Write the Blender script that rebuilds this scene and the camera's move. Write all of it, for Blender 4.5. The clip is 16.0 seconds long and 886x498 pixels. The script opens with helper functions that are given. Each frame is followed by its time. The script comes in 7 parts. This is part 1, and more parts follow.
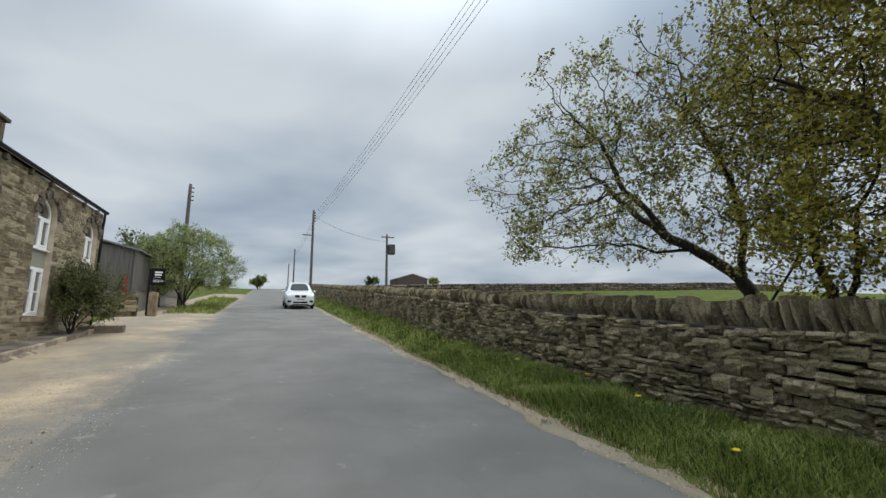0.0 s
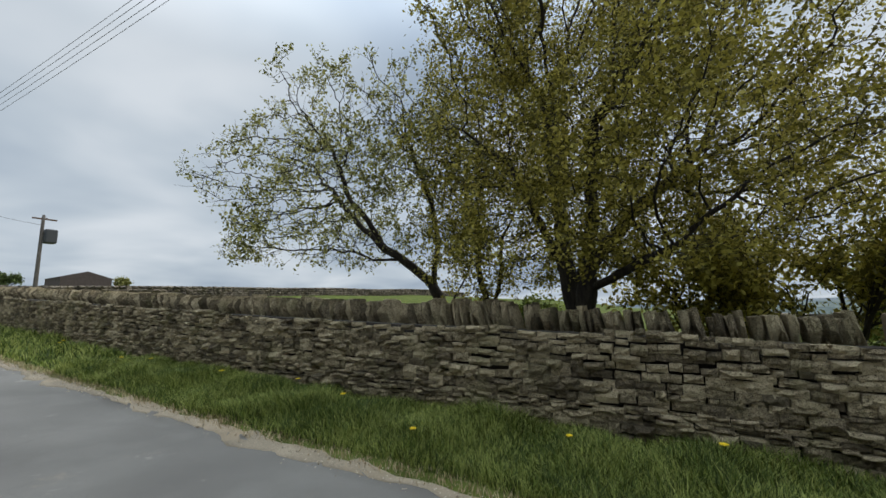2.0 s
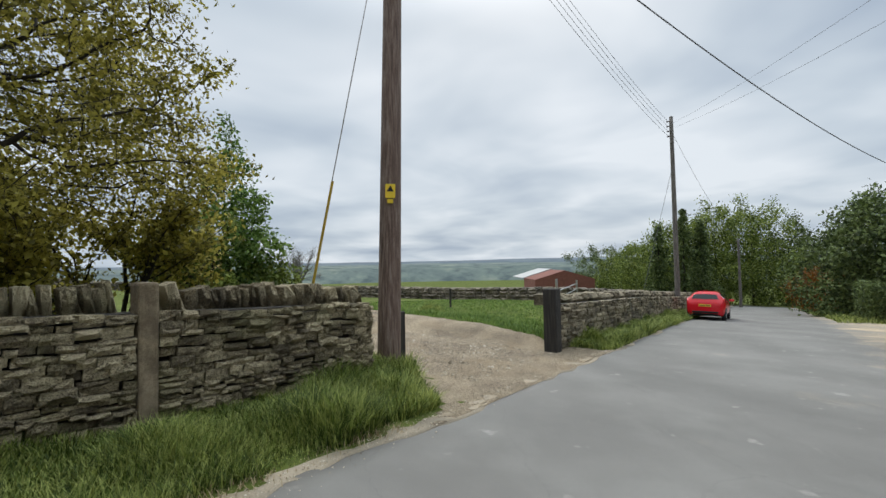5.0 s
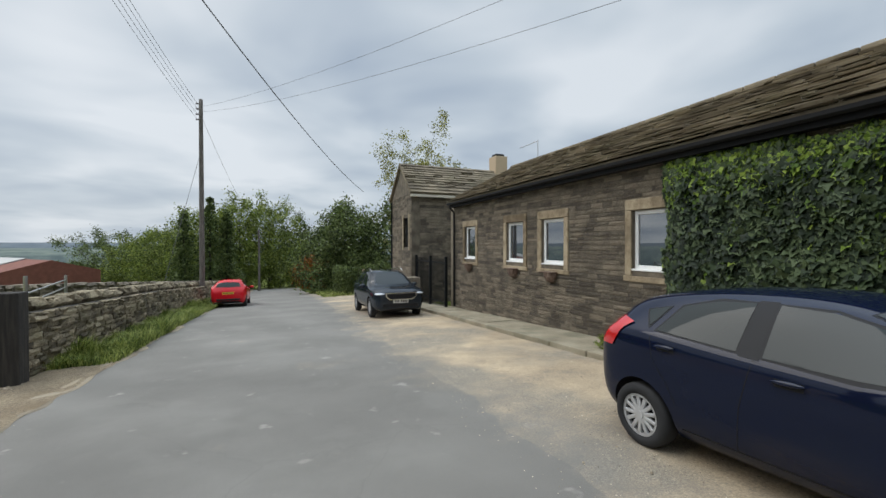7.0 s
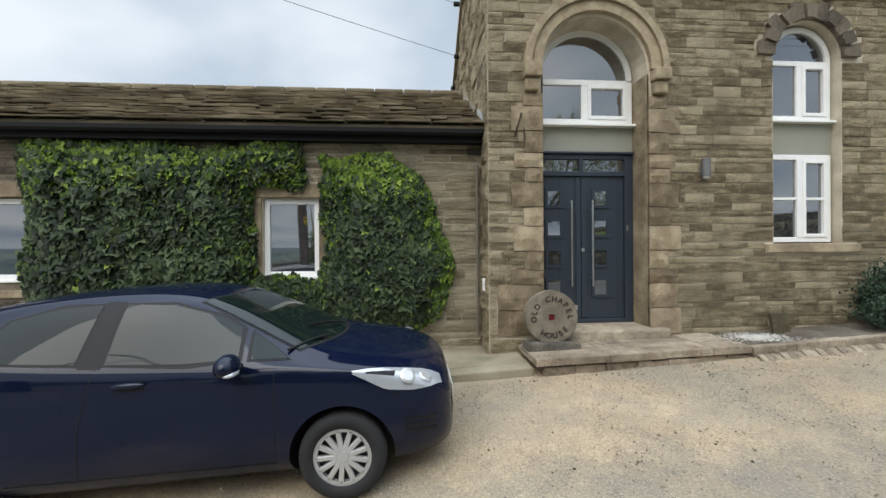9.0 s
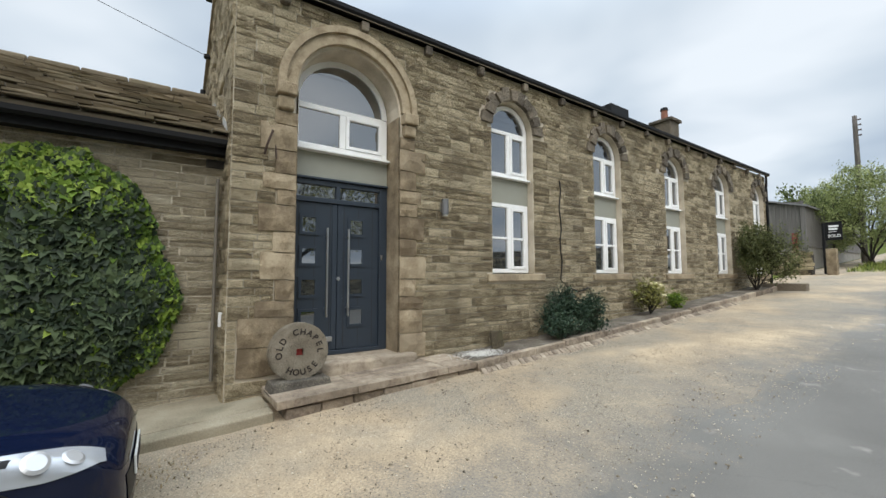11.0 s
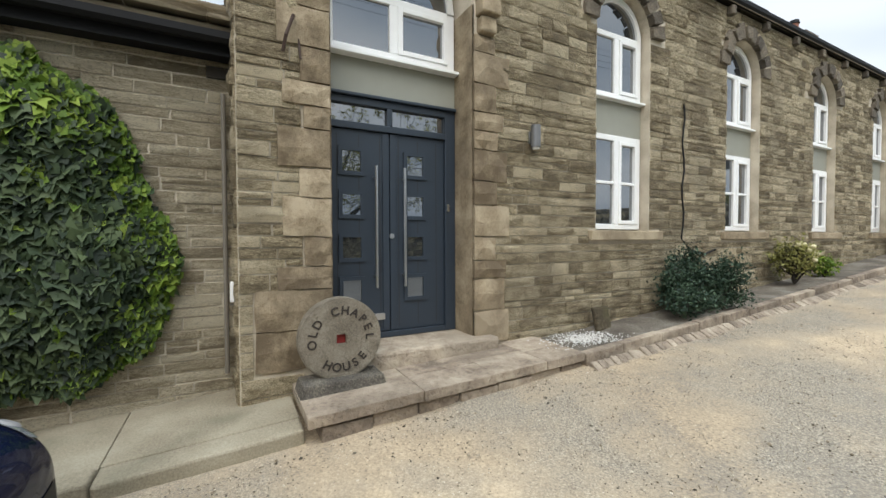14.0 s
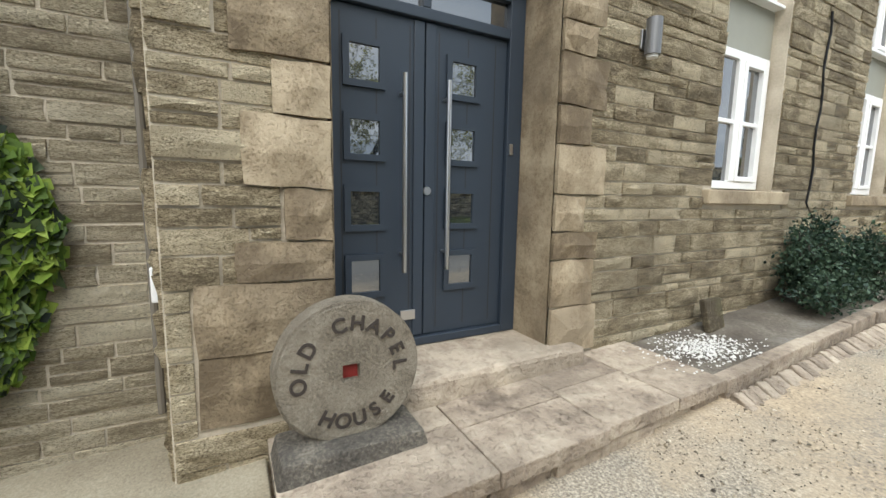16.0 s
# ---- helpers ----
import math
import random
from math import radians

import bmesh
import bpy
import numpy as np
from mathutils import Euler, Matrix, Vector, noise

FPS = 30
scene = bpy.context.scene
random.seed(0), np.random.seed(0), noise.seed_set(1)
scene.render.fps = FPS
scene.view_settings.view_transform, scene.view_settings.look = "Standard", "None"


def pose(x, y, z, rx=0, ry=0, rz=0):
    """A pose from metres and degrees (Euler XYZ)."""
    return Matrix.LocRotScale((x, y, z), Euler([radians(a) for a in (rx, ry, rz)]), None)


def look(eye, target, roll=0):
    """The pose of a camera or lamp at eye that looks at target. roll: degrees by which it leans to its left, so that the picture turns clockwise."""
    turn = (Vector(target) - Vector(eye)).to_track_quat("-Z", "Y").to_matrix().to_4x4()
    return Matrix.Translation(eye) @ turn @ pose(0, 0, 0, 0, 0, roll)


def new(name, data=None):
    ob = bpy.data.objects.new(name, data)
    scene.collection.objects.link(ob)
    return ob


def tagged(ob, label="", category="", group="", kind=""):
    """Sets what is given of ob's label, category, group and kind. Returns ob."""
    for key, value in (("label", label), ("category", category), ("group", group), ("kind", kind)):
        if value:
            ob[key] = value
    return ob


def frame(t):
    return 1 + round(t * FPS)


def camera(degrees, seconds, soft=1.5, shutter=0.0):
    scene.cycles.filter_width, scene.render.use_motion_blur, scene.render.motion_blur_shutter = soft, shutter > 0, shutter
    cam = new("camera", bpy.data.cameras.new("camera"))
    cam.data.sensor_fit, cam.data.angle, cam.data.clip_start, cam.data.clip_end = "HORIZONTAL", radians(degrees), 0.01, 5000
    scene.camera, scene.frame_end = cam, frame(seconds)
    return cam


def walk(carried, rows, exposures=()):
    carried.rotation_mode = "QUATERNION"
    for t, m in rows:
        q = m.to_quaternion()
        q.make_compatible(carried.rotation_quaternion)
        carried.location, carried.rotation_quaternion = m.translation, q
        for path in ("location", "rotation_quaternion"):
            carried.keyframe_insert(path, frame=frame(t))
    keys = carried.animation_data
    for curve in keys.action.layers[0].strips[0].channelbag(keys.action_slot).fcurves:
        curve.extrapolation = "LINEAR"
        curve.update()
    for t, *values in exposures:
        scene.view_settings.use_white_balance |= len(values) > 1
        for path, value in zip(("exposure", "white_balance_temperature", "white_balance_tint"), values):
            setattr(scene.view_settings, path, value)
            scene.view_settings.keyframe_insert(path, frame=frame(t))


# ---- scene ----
from mathutils.bvhtree import BVHTree

cam = camera(95.5, 16.0)
PATH = [
    (0, (5.545, -1.749, 1.496), (6.344, 0.057, 1.813), -0.5),
    (0.5, (5.616, -1.763, 1.509), (6.665, -0.095, 1.853), -1.1),
    (1, (5.65, -1.791, 1.513), (6.931, -0.295, 1.861), -1.6),
    (1.5, (5.693, -1.806, 1.491), (7.203, -0.539, 1.829), -1.8),
    (2, (5.718, -1.804, 1.47), (7.448, -0.851, 1.782), -2.0),
    (2.5, (5.944, -1.93, 1.475), (7.837, -1.344, 1.74), -2.5),
    (3, (6.063, -1.993, 1.41), (8.043, -1.874, 1.669), -2.8),
    (3.5, (6.168, -1.877, 1.48), (8.11, -2.315, 1.674), -2.9),
    (3.7, (6.17, -1.88, 1.442), (8.054, -2.522, 1.636), -3.1),
    (5.8, (5.679, -2.559, 1.531), (6.296, -4.461, 1.571), -0.4),
    (6, (5.706, -2.617, 1.549), (6.124, -4.573, 1.592), -0.9),
    (6.5, (5.843, -2.66, 1.564), (5.698, -4.655, 1.567), -0.5),
    (7, (5.841, -2.74, 1.547), (5.083, -4.591, 1.528), -0.1),
    (7.5, (5.729, -2.745, 1.506), (4.405, -4.244, 1.478), 0.2),
    (8, (5.56, -2.666, 1.406), (3.822, -3.656, 1.407), 0.8),
    (8.5, (5.465, -2.554, 1.408), (3.509, -2.973, 1.417), 0.4),
    (9, (5.414, -2.532, 1.481), (3.419, -2.382, 1.476), -0.4),
    (9.5, (5.384, -2.386, 1.494), (3.467, -1.816, 1.498), -0.7),
    (10, (5.387, -2.241, 1.472), (3.586, -1.372, 1.518), -0.8),
    (10.2, (5.358, -2.221, 1.481), (3.61, -1.25, 1.544), -0.8),
    (12.3, (5.246, -1.929, 1.403), (3.651, -0.734, 1.56), -0.1),
    (12.5, (5.116, -1.898, 1.396), (3.5, -0.727, 1.53), -0.1),
    (13, (4.664, -1.793, 1.375), (2.989, -0.703, 1.454), -0.2),
    (13.5, (4.173, -1.658, 1.341), (2.443, -0.655, 1.37), -0.5),
    (14, (3.686, -1.56, 1.409), (1.92, -0.622, 1.358), -0.2),
    (14.5, (3.186, -1.505, 1.386), (1.406, -0.598, 1.285), 0.1),
    (15, (2.753, -1.374, 1.357), (0.975, -0.471, 1.204), 0.2),
    (15.5, (2.435, -1.269, 1.394), (0.671, -0.353, 1.172), 0.8),
    (16, (2.125, -1.214, 1.399), (0.372, -0.286, 1.144), 1.0),
]
EXPOSURES = [(0, -0.22), (1.5, -0.2), (3, 0.12), (3.7, 0.2), (6, -0.1), (8.5, 0.15), (9.5, 0.3), (10.2, 0.3), (12.5, 0.1), (13.5, 0.28), (14.5, 0.55), (16, 0.75)]
walk(cam, [(t, look(eye, target, roll)) for t, eye, target, roll in PATH], EXPOSURES)

# ---- light ----
world = bpy.data.worlds.new("world")
scene.world = world
world.use_nodes = True
SUN_ELEV, SUN_TURN = radians(48), radians(150)


def build_sky():
    t = world.node_tree
    n, l = t.nodes, t.links
    n.clear()
    out = n.new("ShaderNodeOutputWorld")
    bg = n.new("ShaderNodeBackground")
    sky = n.new("ShaderNodeTexSky")
    sky.sky_type, sky.sun_disc = "NISHITA", False
    sky.sun_elevation, sky.sun_rotation = SUN_ELEV, SUN_TURN
    sky.dust_density, sky.air_density = 4.0, 1.0
    # overcast: layers of cloud over the clear sky, lighter low down
    co = n.new("ShaderNodeTexCoord")
    sep = n.new("ShaderNodeSeparateXYZ")
    l.new(co.outputs["Generated"], sep.inputs[0])
    zz = n.new("ShaderNodeMath")
    zz.operation, zz.inputs[1].default_value = "ADD", 0.16
    l.new(sep.outputs["Z"], zz.inputs[0])
    dv = n.new("ShaderNodeVectorMath")
    dv.operation = "DIVIDE"
    comb = n.new("ShaderNodeCombineXYZ")
    for k in range(3):
        l.new(zz.outputs[0], comb.inputs[k])
    l.new(co.outputs["Generated"], dv.inputs[0])
    l.new(comb.outputs[0], dv.inputs[1])
    big = n.new("ShaderNodeTexNoise")
    big.inputs["Scale"].default_value, big.inputs["Detail"].default_value, big.inputs["Roughness"].default_value = 1.15, 3.5, 0.45
    big.inputs["Distortion"].default_value = 0.25
    l.new(dv.outputs[0], big.inputs["Vector"])
    ramp = n.new("ShaderNodeValToRGB")
    e = ramp.color_ramp.elements
    e[0].position, e[0].color = 0.3, (3.75, 4.6, 5.7, 1)
    e[1].position, e[1].color = 0.68, (7.6, 8.2, 8.8, 1)
    mid = e.new(0.5)
    mid.color = (5.7, 6.5, 7.3, 1)
    l.new(big.outputs["Fac"], ramp.inputs[0])
    mix = n.new("ShaderNodeMix")
    mix.data_type = "RGBA"
    mix.inputs["Factor"].default_value = 0.93
    l.new(sky.outputs[0], mix.inputs["A"])
    l.new(ramp.outputs[0], mix.inputs["B"])
    # an overcast sky is brightest overhead
    up = n.new("ShaderNodeMapRange")
    up.interpolation_type = "SMOOTHSTEP"
    up.inputs["From Min"].default_value, up.inputs["From Max"].default_value = 0.5, 0.95
    up.inputs["To Min"].default_value, up.inputs["To Max"].default_value = 0.1, 0.36
    l.new(sep.outputs["Z"], up.inputs["Value"])
    l.new(up.outputs[0], bg.inputs["Strength"])
    l.new(mix.outputs["Result"], bg.inputs["Color"])
    l.new(bg.outputs[0], out.inputs[0])


build_sky()
sun = new("sun", bpy.data.lights.new("sun", "SUN"))
sun.data.energy, sun.data.angle, sun.data.color = 1.5, radians(50), (1.0, 0.96, 0.9)
sun.matrix_world = look((30, -16, 36), (0, 0, 0))

# ---- materials ----
MATS = {}


def mat(name, colors, scale=4.0, rough=0.85, bump=0.3, fine=60.0, metal=0.0, vary=0.0, spec=0.5, stretch=(1, 1, 1), stain=None, grain=0.5, pit=0.0):
    """Colours blended by a large and a fine noise; vary: how far single pieces differ in brightness; stain: colour of blotches."""
    m = bpy.data.materials.new(name)
    m.use_nodes = True
    t = m.node_tree
    n, l = t.nodes, t.links
    b = n["Principled BSDF"]
    co = n.new("ShaderNodeTexCoord")
    mp = n.new("ShaderNodeMapping")
    mp.inputs["Scale"].default_value = stretch
    geo = n.new("ShaderNodeNewGeometry")
    l.new(geo.outputs["Position"], mp.inputs["Vector"])
    n1 = n.new("ShaderNodeTexNoise")
    n1.inputs["Scale"].default_value, n1.inputs["Detail"].default_value = scale, 5
    l.new(mp.outputs[0], n1.inputs["Vector"])
    n2 = n.new("ShaderNodeTexNoise")
    n2.inputs["Scale"].default_value, n2.inputs["Detail"].default_value, n2.inputs["Roughness"].default_value = fine, 6, 0.65
    l.new(mp.outputs[0], n2.inputs["Vector"])
    add = n.new("ShaderNodeMath")
    add.operation = "MULTIPLY_ADD"
    l.new(n2.outputs["Fac"], add.inputs[0])
    add.inputs[1].default_value = grain
    half = n.new("ShaderNodeMath")
    half.operation = "MULTIPLY_ADD"
    l.new(n1.outputs["Fac"], half.inputs[0])
    half.inputs[1].default_value, half.inputs[2].default_value = 0.9, 0.05 - grain / 2
    l.new(half.outputs[0], add.inputs[2])
    tone = add
    if pit:
        # small pits and tooling marks
        n7 = n.new("ShaderNodeTexNoise")
        n7.inputs["Scale"].default_value, n7.inputs["Detail"].default_value, n7.inputs["Roughness"].default_value = fine * 3.4, 3, 0.7
        l.new(mp.outputs[0], n7.inputs["Vector"])
        dip = n.new("ShaderNodeMapRange")
        dip.inputs["From Min"].default_value, dip.inputs["From Max"].default_value = 0.5, 0.3
        dip.inputs["To Min"].default_value, dip.inputs["To Max"].default_value = pit * 0.22, -pit
        l.new(n7.outputs["Fac"], dip.inputs["Value"])
        tone = n.new("ShaderNodeMath")
        tone.operation = "ADD"
        l.new(add.outputs[0], tone.inputs[0])
        l.new(dip.outputs[0], tone.inputs[1])
    ramp = n.new("ShaderNodeValToRGB")
    e = ramp.color_ramp.elements
    k = len(colors)
    e[0].position, e[0].color = 0.25, (*colors[0], 1)
    e[1].position, e[1].color = 0.75, (*colors[-1], 1)
    for i in range(1, k - 1):
        e.new(0.25 + 0.5 * i / (k - 1)).color = (*colors[i], 1)
    last = ramp.outputs[0]
    src = tone.outputs[0]
    if vary:
        oi = n.new("ShaderNodeObjectInfo")
        s = n.new("ShaderNodeMath")
        s.operation = "ADD"
        l.new(oi.outputs["Random"], s.inputs[0])
        l.new(geo.outputs["Random Per Island"], s.inputs[1])
        fr = n.new("ShaderNodeMath")
        fr.operation = "FRACT"
        l.new(s.outputs[0], fr.inputs[0])
        sh = n.new("ShaderNodeMath")
        sh.operation = "MULTIPLY_ADD"
        l.new(fr.outputs[0], sh.inputs[0])
        sh.inputs[1].default_value, sh.inputs[2].default_value = vary, -vary / 2
        s2 = n.new("ShaderNodeMath")
        s2.operation = "ADD"
        l.new(sh.outputs[0], s2.inputs[0])
        l.new(src, s2.inputs[1])
        src = s2.outputs[0]
    l.new(src, ramp.inputs[0])
    if stain:
        n3 = n.new("ShaderNodeTexNoise")
        n3.inputs["Scale"].default_value, n3.inputs["Detail"].default_value = stain[1], 6
        l.new(geo.outputs["Position"], n3.inputs["Vector"])
        r3 = n.new("ShaderNodeMapRange")
        r3.inputs["From Min"].default_value, r3.inputs["From Max"].default_value = 0.52, 0.66
        r3.inputs["To Max"].default_value = stain[2]
        l.new(n3.outputs["Fac"], r3.inputs["Value"])
        mx = n.new("ShaderNodeMix")
        mx.data_type = "RGBA"
        l.new(r3.outputs[0], mx.inputs["Factor"])
        l.new(last, mx.inputs["A"])
        mx.inputs["B"].default_value = (*stain[0], 1)
        last = mx.outputs["Result"]
    l.new(last, b.inputs["Base Color"])
    b.inputs["Roughness"].default_value, b.inputs["Metallic"].default_value = rough, metal
    b.inputs["Specular IOR Level"].default_value = spec
    if bump:
        bp = n.new("ShaderNodeBump")
        bp.inputs["Strength"].default_value, bp.inputs["Distance"].default_value = bump, 0.02 + 0.03 * (grain > 0.6)
        l.new(tone.outputs[0], bp.inputs["Height"])
        l.new(bp.outputs[0], b.inputs["Normal"])
    MATS[name] = m
    return m


def plain(name, color, rough=0.4, metal=0.0, spec=0.5, coat=0.0, emit=0.0, trans=0.0):
    m = mat(name, [tuple(c * 0.93 for c in color), color], 6, rough, 0.02, 90, metal, spec=spec)
    b = m.node_tree.nodes["Principled BSDF"]
    b.inputs["Coat Weight"].default_value = coat
    b.inputs["Coat Roughness"].default_value = 0.04
    b.inputs["Transmission Weight"].default_value = trans
    return m


STONE = mat("sandstone", [(0.175, 0.132, 0.073), (0.475, 0.38, 0.23), (0.75, 0.635, 0.425)], 6.5, 0.92, 1.0, 42, stretch=(0.6, 0.6, 2.2), vary=0.5, stain=((0.19, 0.148, 0.09), 0.9, 0.45), grain=0.9, pit=0.55)
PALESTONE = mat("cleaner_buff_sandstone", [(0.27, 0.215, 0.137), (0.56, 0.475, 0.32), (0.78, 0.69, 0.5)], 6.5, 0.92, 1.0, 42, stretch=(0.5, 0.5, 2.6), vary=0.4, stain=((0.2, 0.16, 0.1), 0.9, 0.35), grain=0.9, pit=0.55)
ASHLAR = mat("dressed_sandstone", [(0.14, 0.103, 0.061), (0.28, 0.217, 0.136), (0.44, 0.357, 0.24)], 5, 0.9, 0.9, 24, vary=0.42, stain=((0.14, 0.105, 0.068), 1.5, 0.45), grain=0.5, pit=0.15)
DARKSTONE = mat("sooty_sandstone", [(0.077, 0.064, 0.049), (0.161, 0.133, 0.098), (0.280, 0.231, 0.168)], 2.2, 0.93, 0.8, 38, vary=0.4, grain=1.0, pit=0.3)
FIELDSTONE = mat("field_stone", [(0.095, 0.073, 0.042), (0.27, 0.217, 0.128), (0.52, 0.43, 0.27)], 2.2, 0.95, 1.0, 24, vary=0.5, stain=((0.2, 0.19, 0.075), 1.7, 0.4), grain=0.8, pit=0.35)
DARKFIELD = mat("sooty_field_stone", [(0.07, 0.056, 0.036), (0.19, 0.155, 0.1), (0.36, 0.3, 0.2)], 3, 0.95, 0.8, 30, vary=0.4, stain=((0.16, 0.15, 0.08), 2.5, 0.4), grain=1.0)
MORTAR = mat("mortar", [(0.34, 0.29, 0.215), (0.52, 0.455, 0.35), (0.68, 0.61, 0.49)], 3, 0.95, 0.5, 60)
SOOTMORTAR = mat("sooty_mortar", [(0.075, 0.062, 0.046), (0.14, 0.117, 0.086), (0.24, 0.2, 0.15)], 3, 0.95, 0.5, 60)
# near-black rubble core: shade in the gaps between stones is put into its colour
CORE = mat("rubble_core_with_gap_shade", [(0.030, 0.026, 0.020), (0.060, 0.050, 0.040)], 3, 0.95, 0.5, 60)
ROOFSTONE = mat("stone_slate", [(0.1, 0.08, 0.054), (0.18, 0.147, 0.098), (0.29, 0.24, 0.165)], 1.3, 0.92, 0.4, 24, vary=0.3, stain=((0.11, 0.105, 0.05), 1.0, 0.3), grain=0.3)
def road_mix(name, sand_from, sand_to, lean):
    """Worn grey asphalt under blown sand and grit that thickens towards the edges."""
    m = mat(name, [(0.13, 0.122, 0.108), (0.17, 0.16, 0.142), (0.215, 0.204, 0.182)], 0.6, 0.9, 0.5, 120, stain=((0.235, 0.225, 0.2), 1.1, 0.3))
    t = m.node_tree
    n, l = t.nodes, t.links
    b = n["Principled BSDF"]
    old = b.inputs["Base Color"].links[0].from_socket
    geo = n.new("ShaderNodeNewGeometry")
    sep = n.new("ShaderNodeSeparateXYZ")
    l.new(geo.outputs["Position"], sep.inputs[0])
    rng_ = n.new("ShaderNodeMapRange")
    rng_.inputs["From Min"].default_value, rng_.inputs["From Max"].default_value = sand_from, sand_to
    l.new(sep.outputs["X"], rng_.inputs["Value"])
    n1 = n.new("ShaderNodeTexNoise")
    n1.inputs["Scale"].default_value, n1.inputs["Detail"].default_value, n1.inputs["Roughness"].default_value = 0.8, 8, 0.68
    l.new(geo.outputs["Position"], n1.inputs["Vector"])
    n2 = n.new("ShaderNodeTexNoise")
    n2.inputs["Scale"].default_value, n2.inputs["Detail"].default_value, n2.inputs["Roughness"].default_value = 52, 7, 0.62
    l.new(geo.outputs["Position"], n2.inputs["Vector"])
    s1 = n.new("ShaderNodeMath")
    s1.operation = "MULTIPLY_ADD"
    l.new(n1.outputs["Fac"], s1.inputs[0])
    s1.inputs[1].default_value = 2.4
    l.new(rng_.outputs[0], s1.inputs[2])
    s2 = n.new("ShaderNodeMath")
    s2.operation = "MULTIPLY_ADD"
    l.new(n2.outputs["Fac"], s2.inputs[0])
    s2.inputs[1].default_value = 0.7
    l.new(s1.outputs[0], s2.inputs[2])
    cut = n.new("ShaderNodeMapRange")
    cut.inputs["From Min"].default_value, cut.inputs["From Max"].default_value = lean - 0.15, lean + 0.85
    l.new(s2.outputs[0], cut.inputs["Value"])
    sand = n.new("ShaderNodeValToRGB")
    e = sand.color_ramp.elements
    e[0].position, e[0].color = 0.34, (0.13, 0.105, 0.077, 1)
    e[1].position, e[1].color = 0.66, (0.58, 0.455, 0.3, 1)
    e.new(0.48).color = (0.34, 0.265, 0.176, 1)
    mixn = n.new("ShaderNodeMath")
    mixn.operation = "MULTIPLY_ADD"
    l.new(n2.outputs["Fac"], mixn.inputs[0])
    mixn.inputs[1].default_value = 0.55
    hn = n.new("ShaderNodeMath")
    hn.operation = "MULTIPLY"
    hn.inputs[1].default_value = 0.48
    l.new(n1.outputs["Fac"], hn.inputs[0])
    l.new(hn.outputs[0], mixn.inputs[2])
    l.new(mixn.outputs[0], sand.inputs[0])
    # drifts of smooth pale sand between greyer, stonier stretches
    n4 = n.new("ShaderNodeTexNoise")
    n4.inputs["Scale"].default_value, n4.inputs["Detail"].default_value, n4.inputs["Roughness"].default_value = 0.55, 7, 0.6
    l.new(geo.outputs["Position"], n4.inputs["Vector"])
    drift = n.new("ShaderNodeMapRange")
    drift.inputs["From Min"].default_value, drift.inputs["From Max"].default_value = 0.42, 0.57
    l.new(n4.outputs["Fac"], drift.inputs["Value"])
    n5 = n.new("ShaderNodeTexNoise")
    n5.inputs["Scale"].default_value, n5.inputs["Detail"].default_value, n5.inputs["Roughness"].default_value = 75, 4, 0.7
    l.new(geo.outputs["Position"], n5.inputs["Vector"])
    grit = n.new("ShaderNodeValToRGB")
    g = grit.color_ramp.elements
    g[0].position, g[0].color = 0.34, (0.13, 0.108, 0.083, 1)
    g[1].position, g[1].color = 0.66, (0.5, 0.43, 0.325, 1)
    g.new(0.5).color = (0.26, 0.222, 0.165, 1)
    l.new(n5.outputs["Fac"], grit.inputs[0])
    ground = n.new("ShaderNodeMix")
    ground.data_type = "RGBA"
    l.new(drift.outputs[0], ground.inputs["Factor"])
    l.new(grit.outputs[0], ground.inputs["A"])
    l.new(sand.outputs[0], ground.inputs["B"])
    # pale scuffs and dark fine cracks in the asphalt
    n6 = n.new("ShaderNodeTexNoise")
    n6.inputs["Scale"].default_value, n6.inputs["Detail"].default_value, n6.inputs["Roughness"].default_value = 2.6, 3, 0.6
    l.new(geo.outputs["Position"], n6.inputs["Vector"])
    scuff = n.new("ShaderNodeMapRange")
    scuff.inputs["From Min"].default_value, scuff.inputs["From Max"].default_value, scuff.inputs["To Max"].default_value = 0.66, 0.74, 0.55
    l.new(n6.outputs["Fac"], scuff.inputs["Value"])
    worn = n.new("ShaderNodeMix")
    worn.data_type = "RGBA"
    worn.inputs["B"].default_value = (0.36, 0.34, 0.3, 1)
    l.new(scuff.outputs[0], worn.inputs["Factor"])
    l.new(old, worn.inputs["A"])
    warp = n.new("ShaderNodeVectorMath")
    warp.operation = "MULTIPLY_ADD"
    warp.inputs[1].default_value = (0.5, 0.5, 0.5)
    l.new(n1.outputs["Color"], warp.inputs[0])
    l.new(geo.outputs["Position"], warp.inputs[2])
    vor = n.new("ShaderNodeTexVoronoi")
    vor.feature = "DISTANCE_TO_EDGE"
    vor.inputs["Scale"].default_value = 0.42
    l.new(warp.outputs[0], vor.inputs["Vector"])
    crack = n.new("ShaderNodeMapRange")
    crack.inputs["From Min"].default_value, crack.inputs["From Max"].default_value = 0.004, 0.0
    crack.inputs["To Max"].default_value = 0.16
    l.new(vor.outputs["Distance"], crack.inputs["Value"])
    cracked = n.new("ShaderNodeMix")
    cracked.data_type = "RGBA"
    cracked.inputs["B"].default_value = (0.06, 0.055, 0.05, 1)
    l.new(crack.outputs[0], cracked.inputs["Factor"])
    l.new(worn.outputs["Result"], cracked.inputs["A"])
    mx = n.new("ShaderNodeMix")
    mx.data_type = "RGBA"
    l.new(cut.outputs[0], mx.inputs["Factor"])
    l.new(cracked.outputs["Result"], mx.inputs["A"])
    l.new(ground.outputs["Result"], mx.inputs["B"])
    l.new(mx.outputs["Result"], b.inputs["Base Color"])
    return m


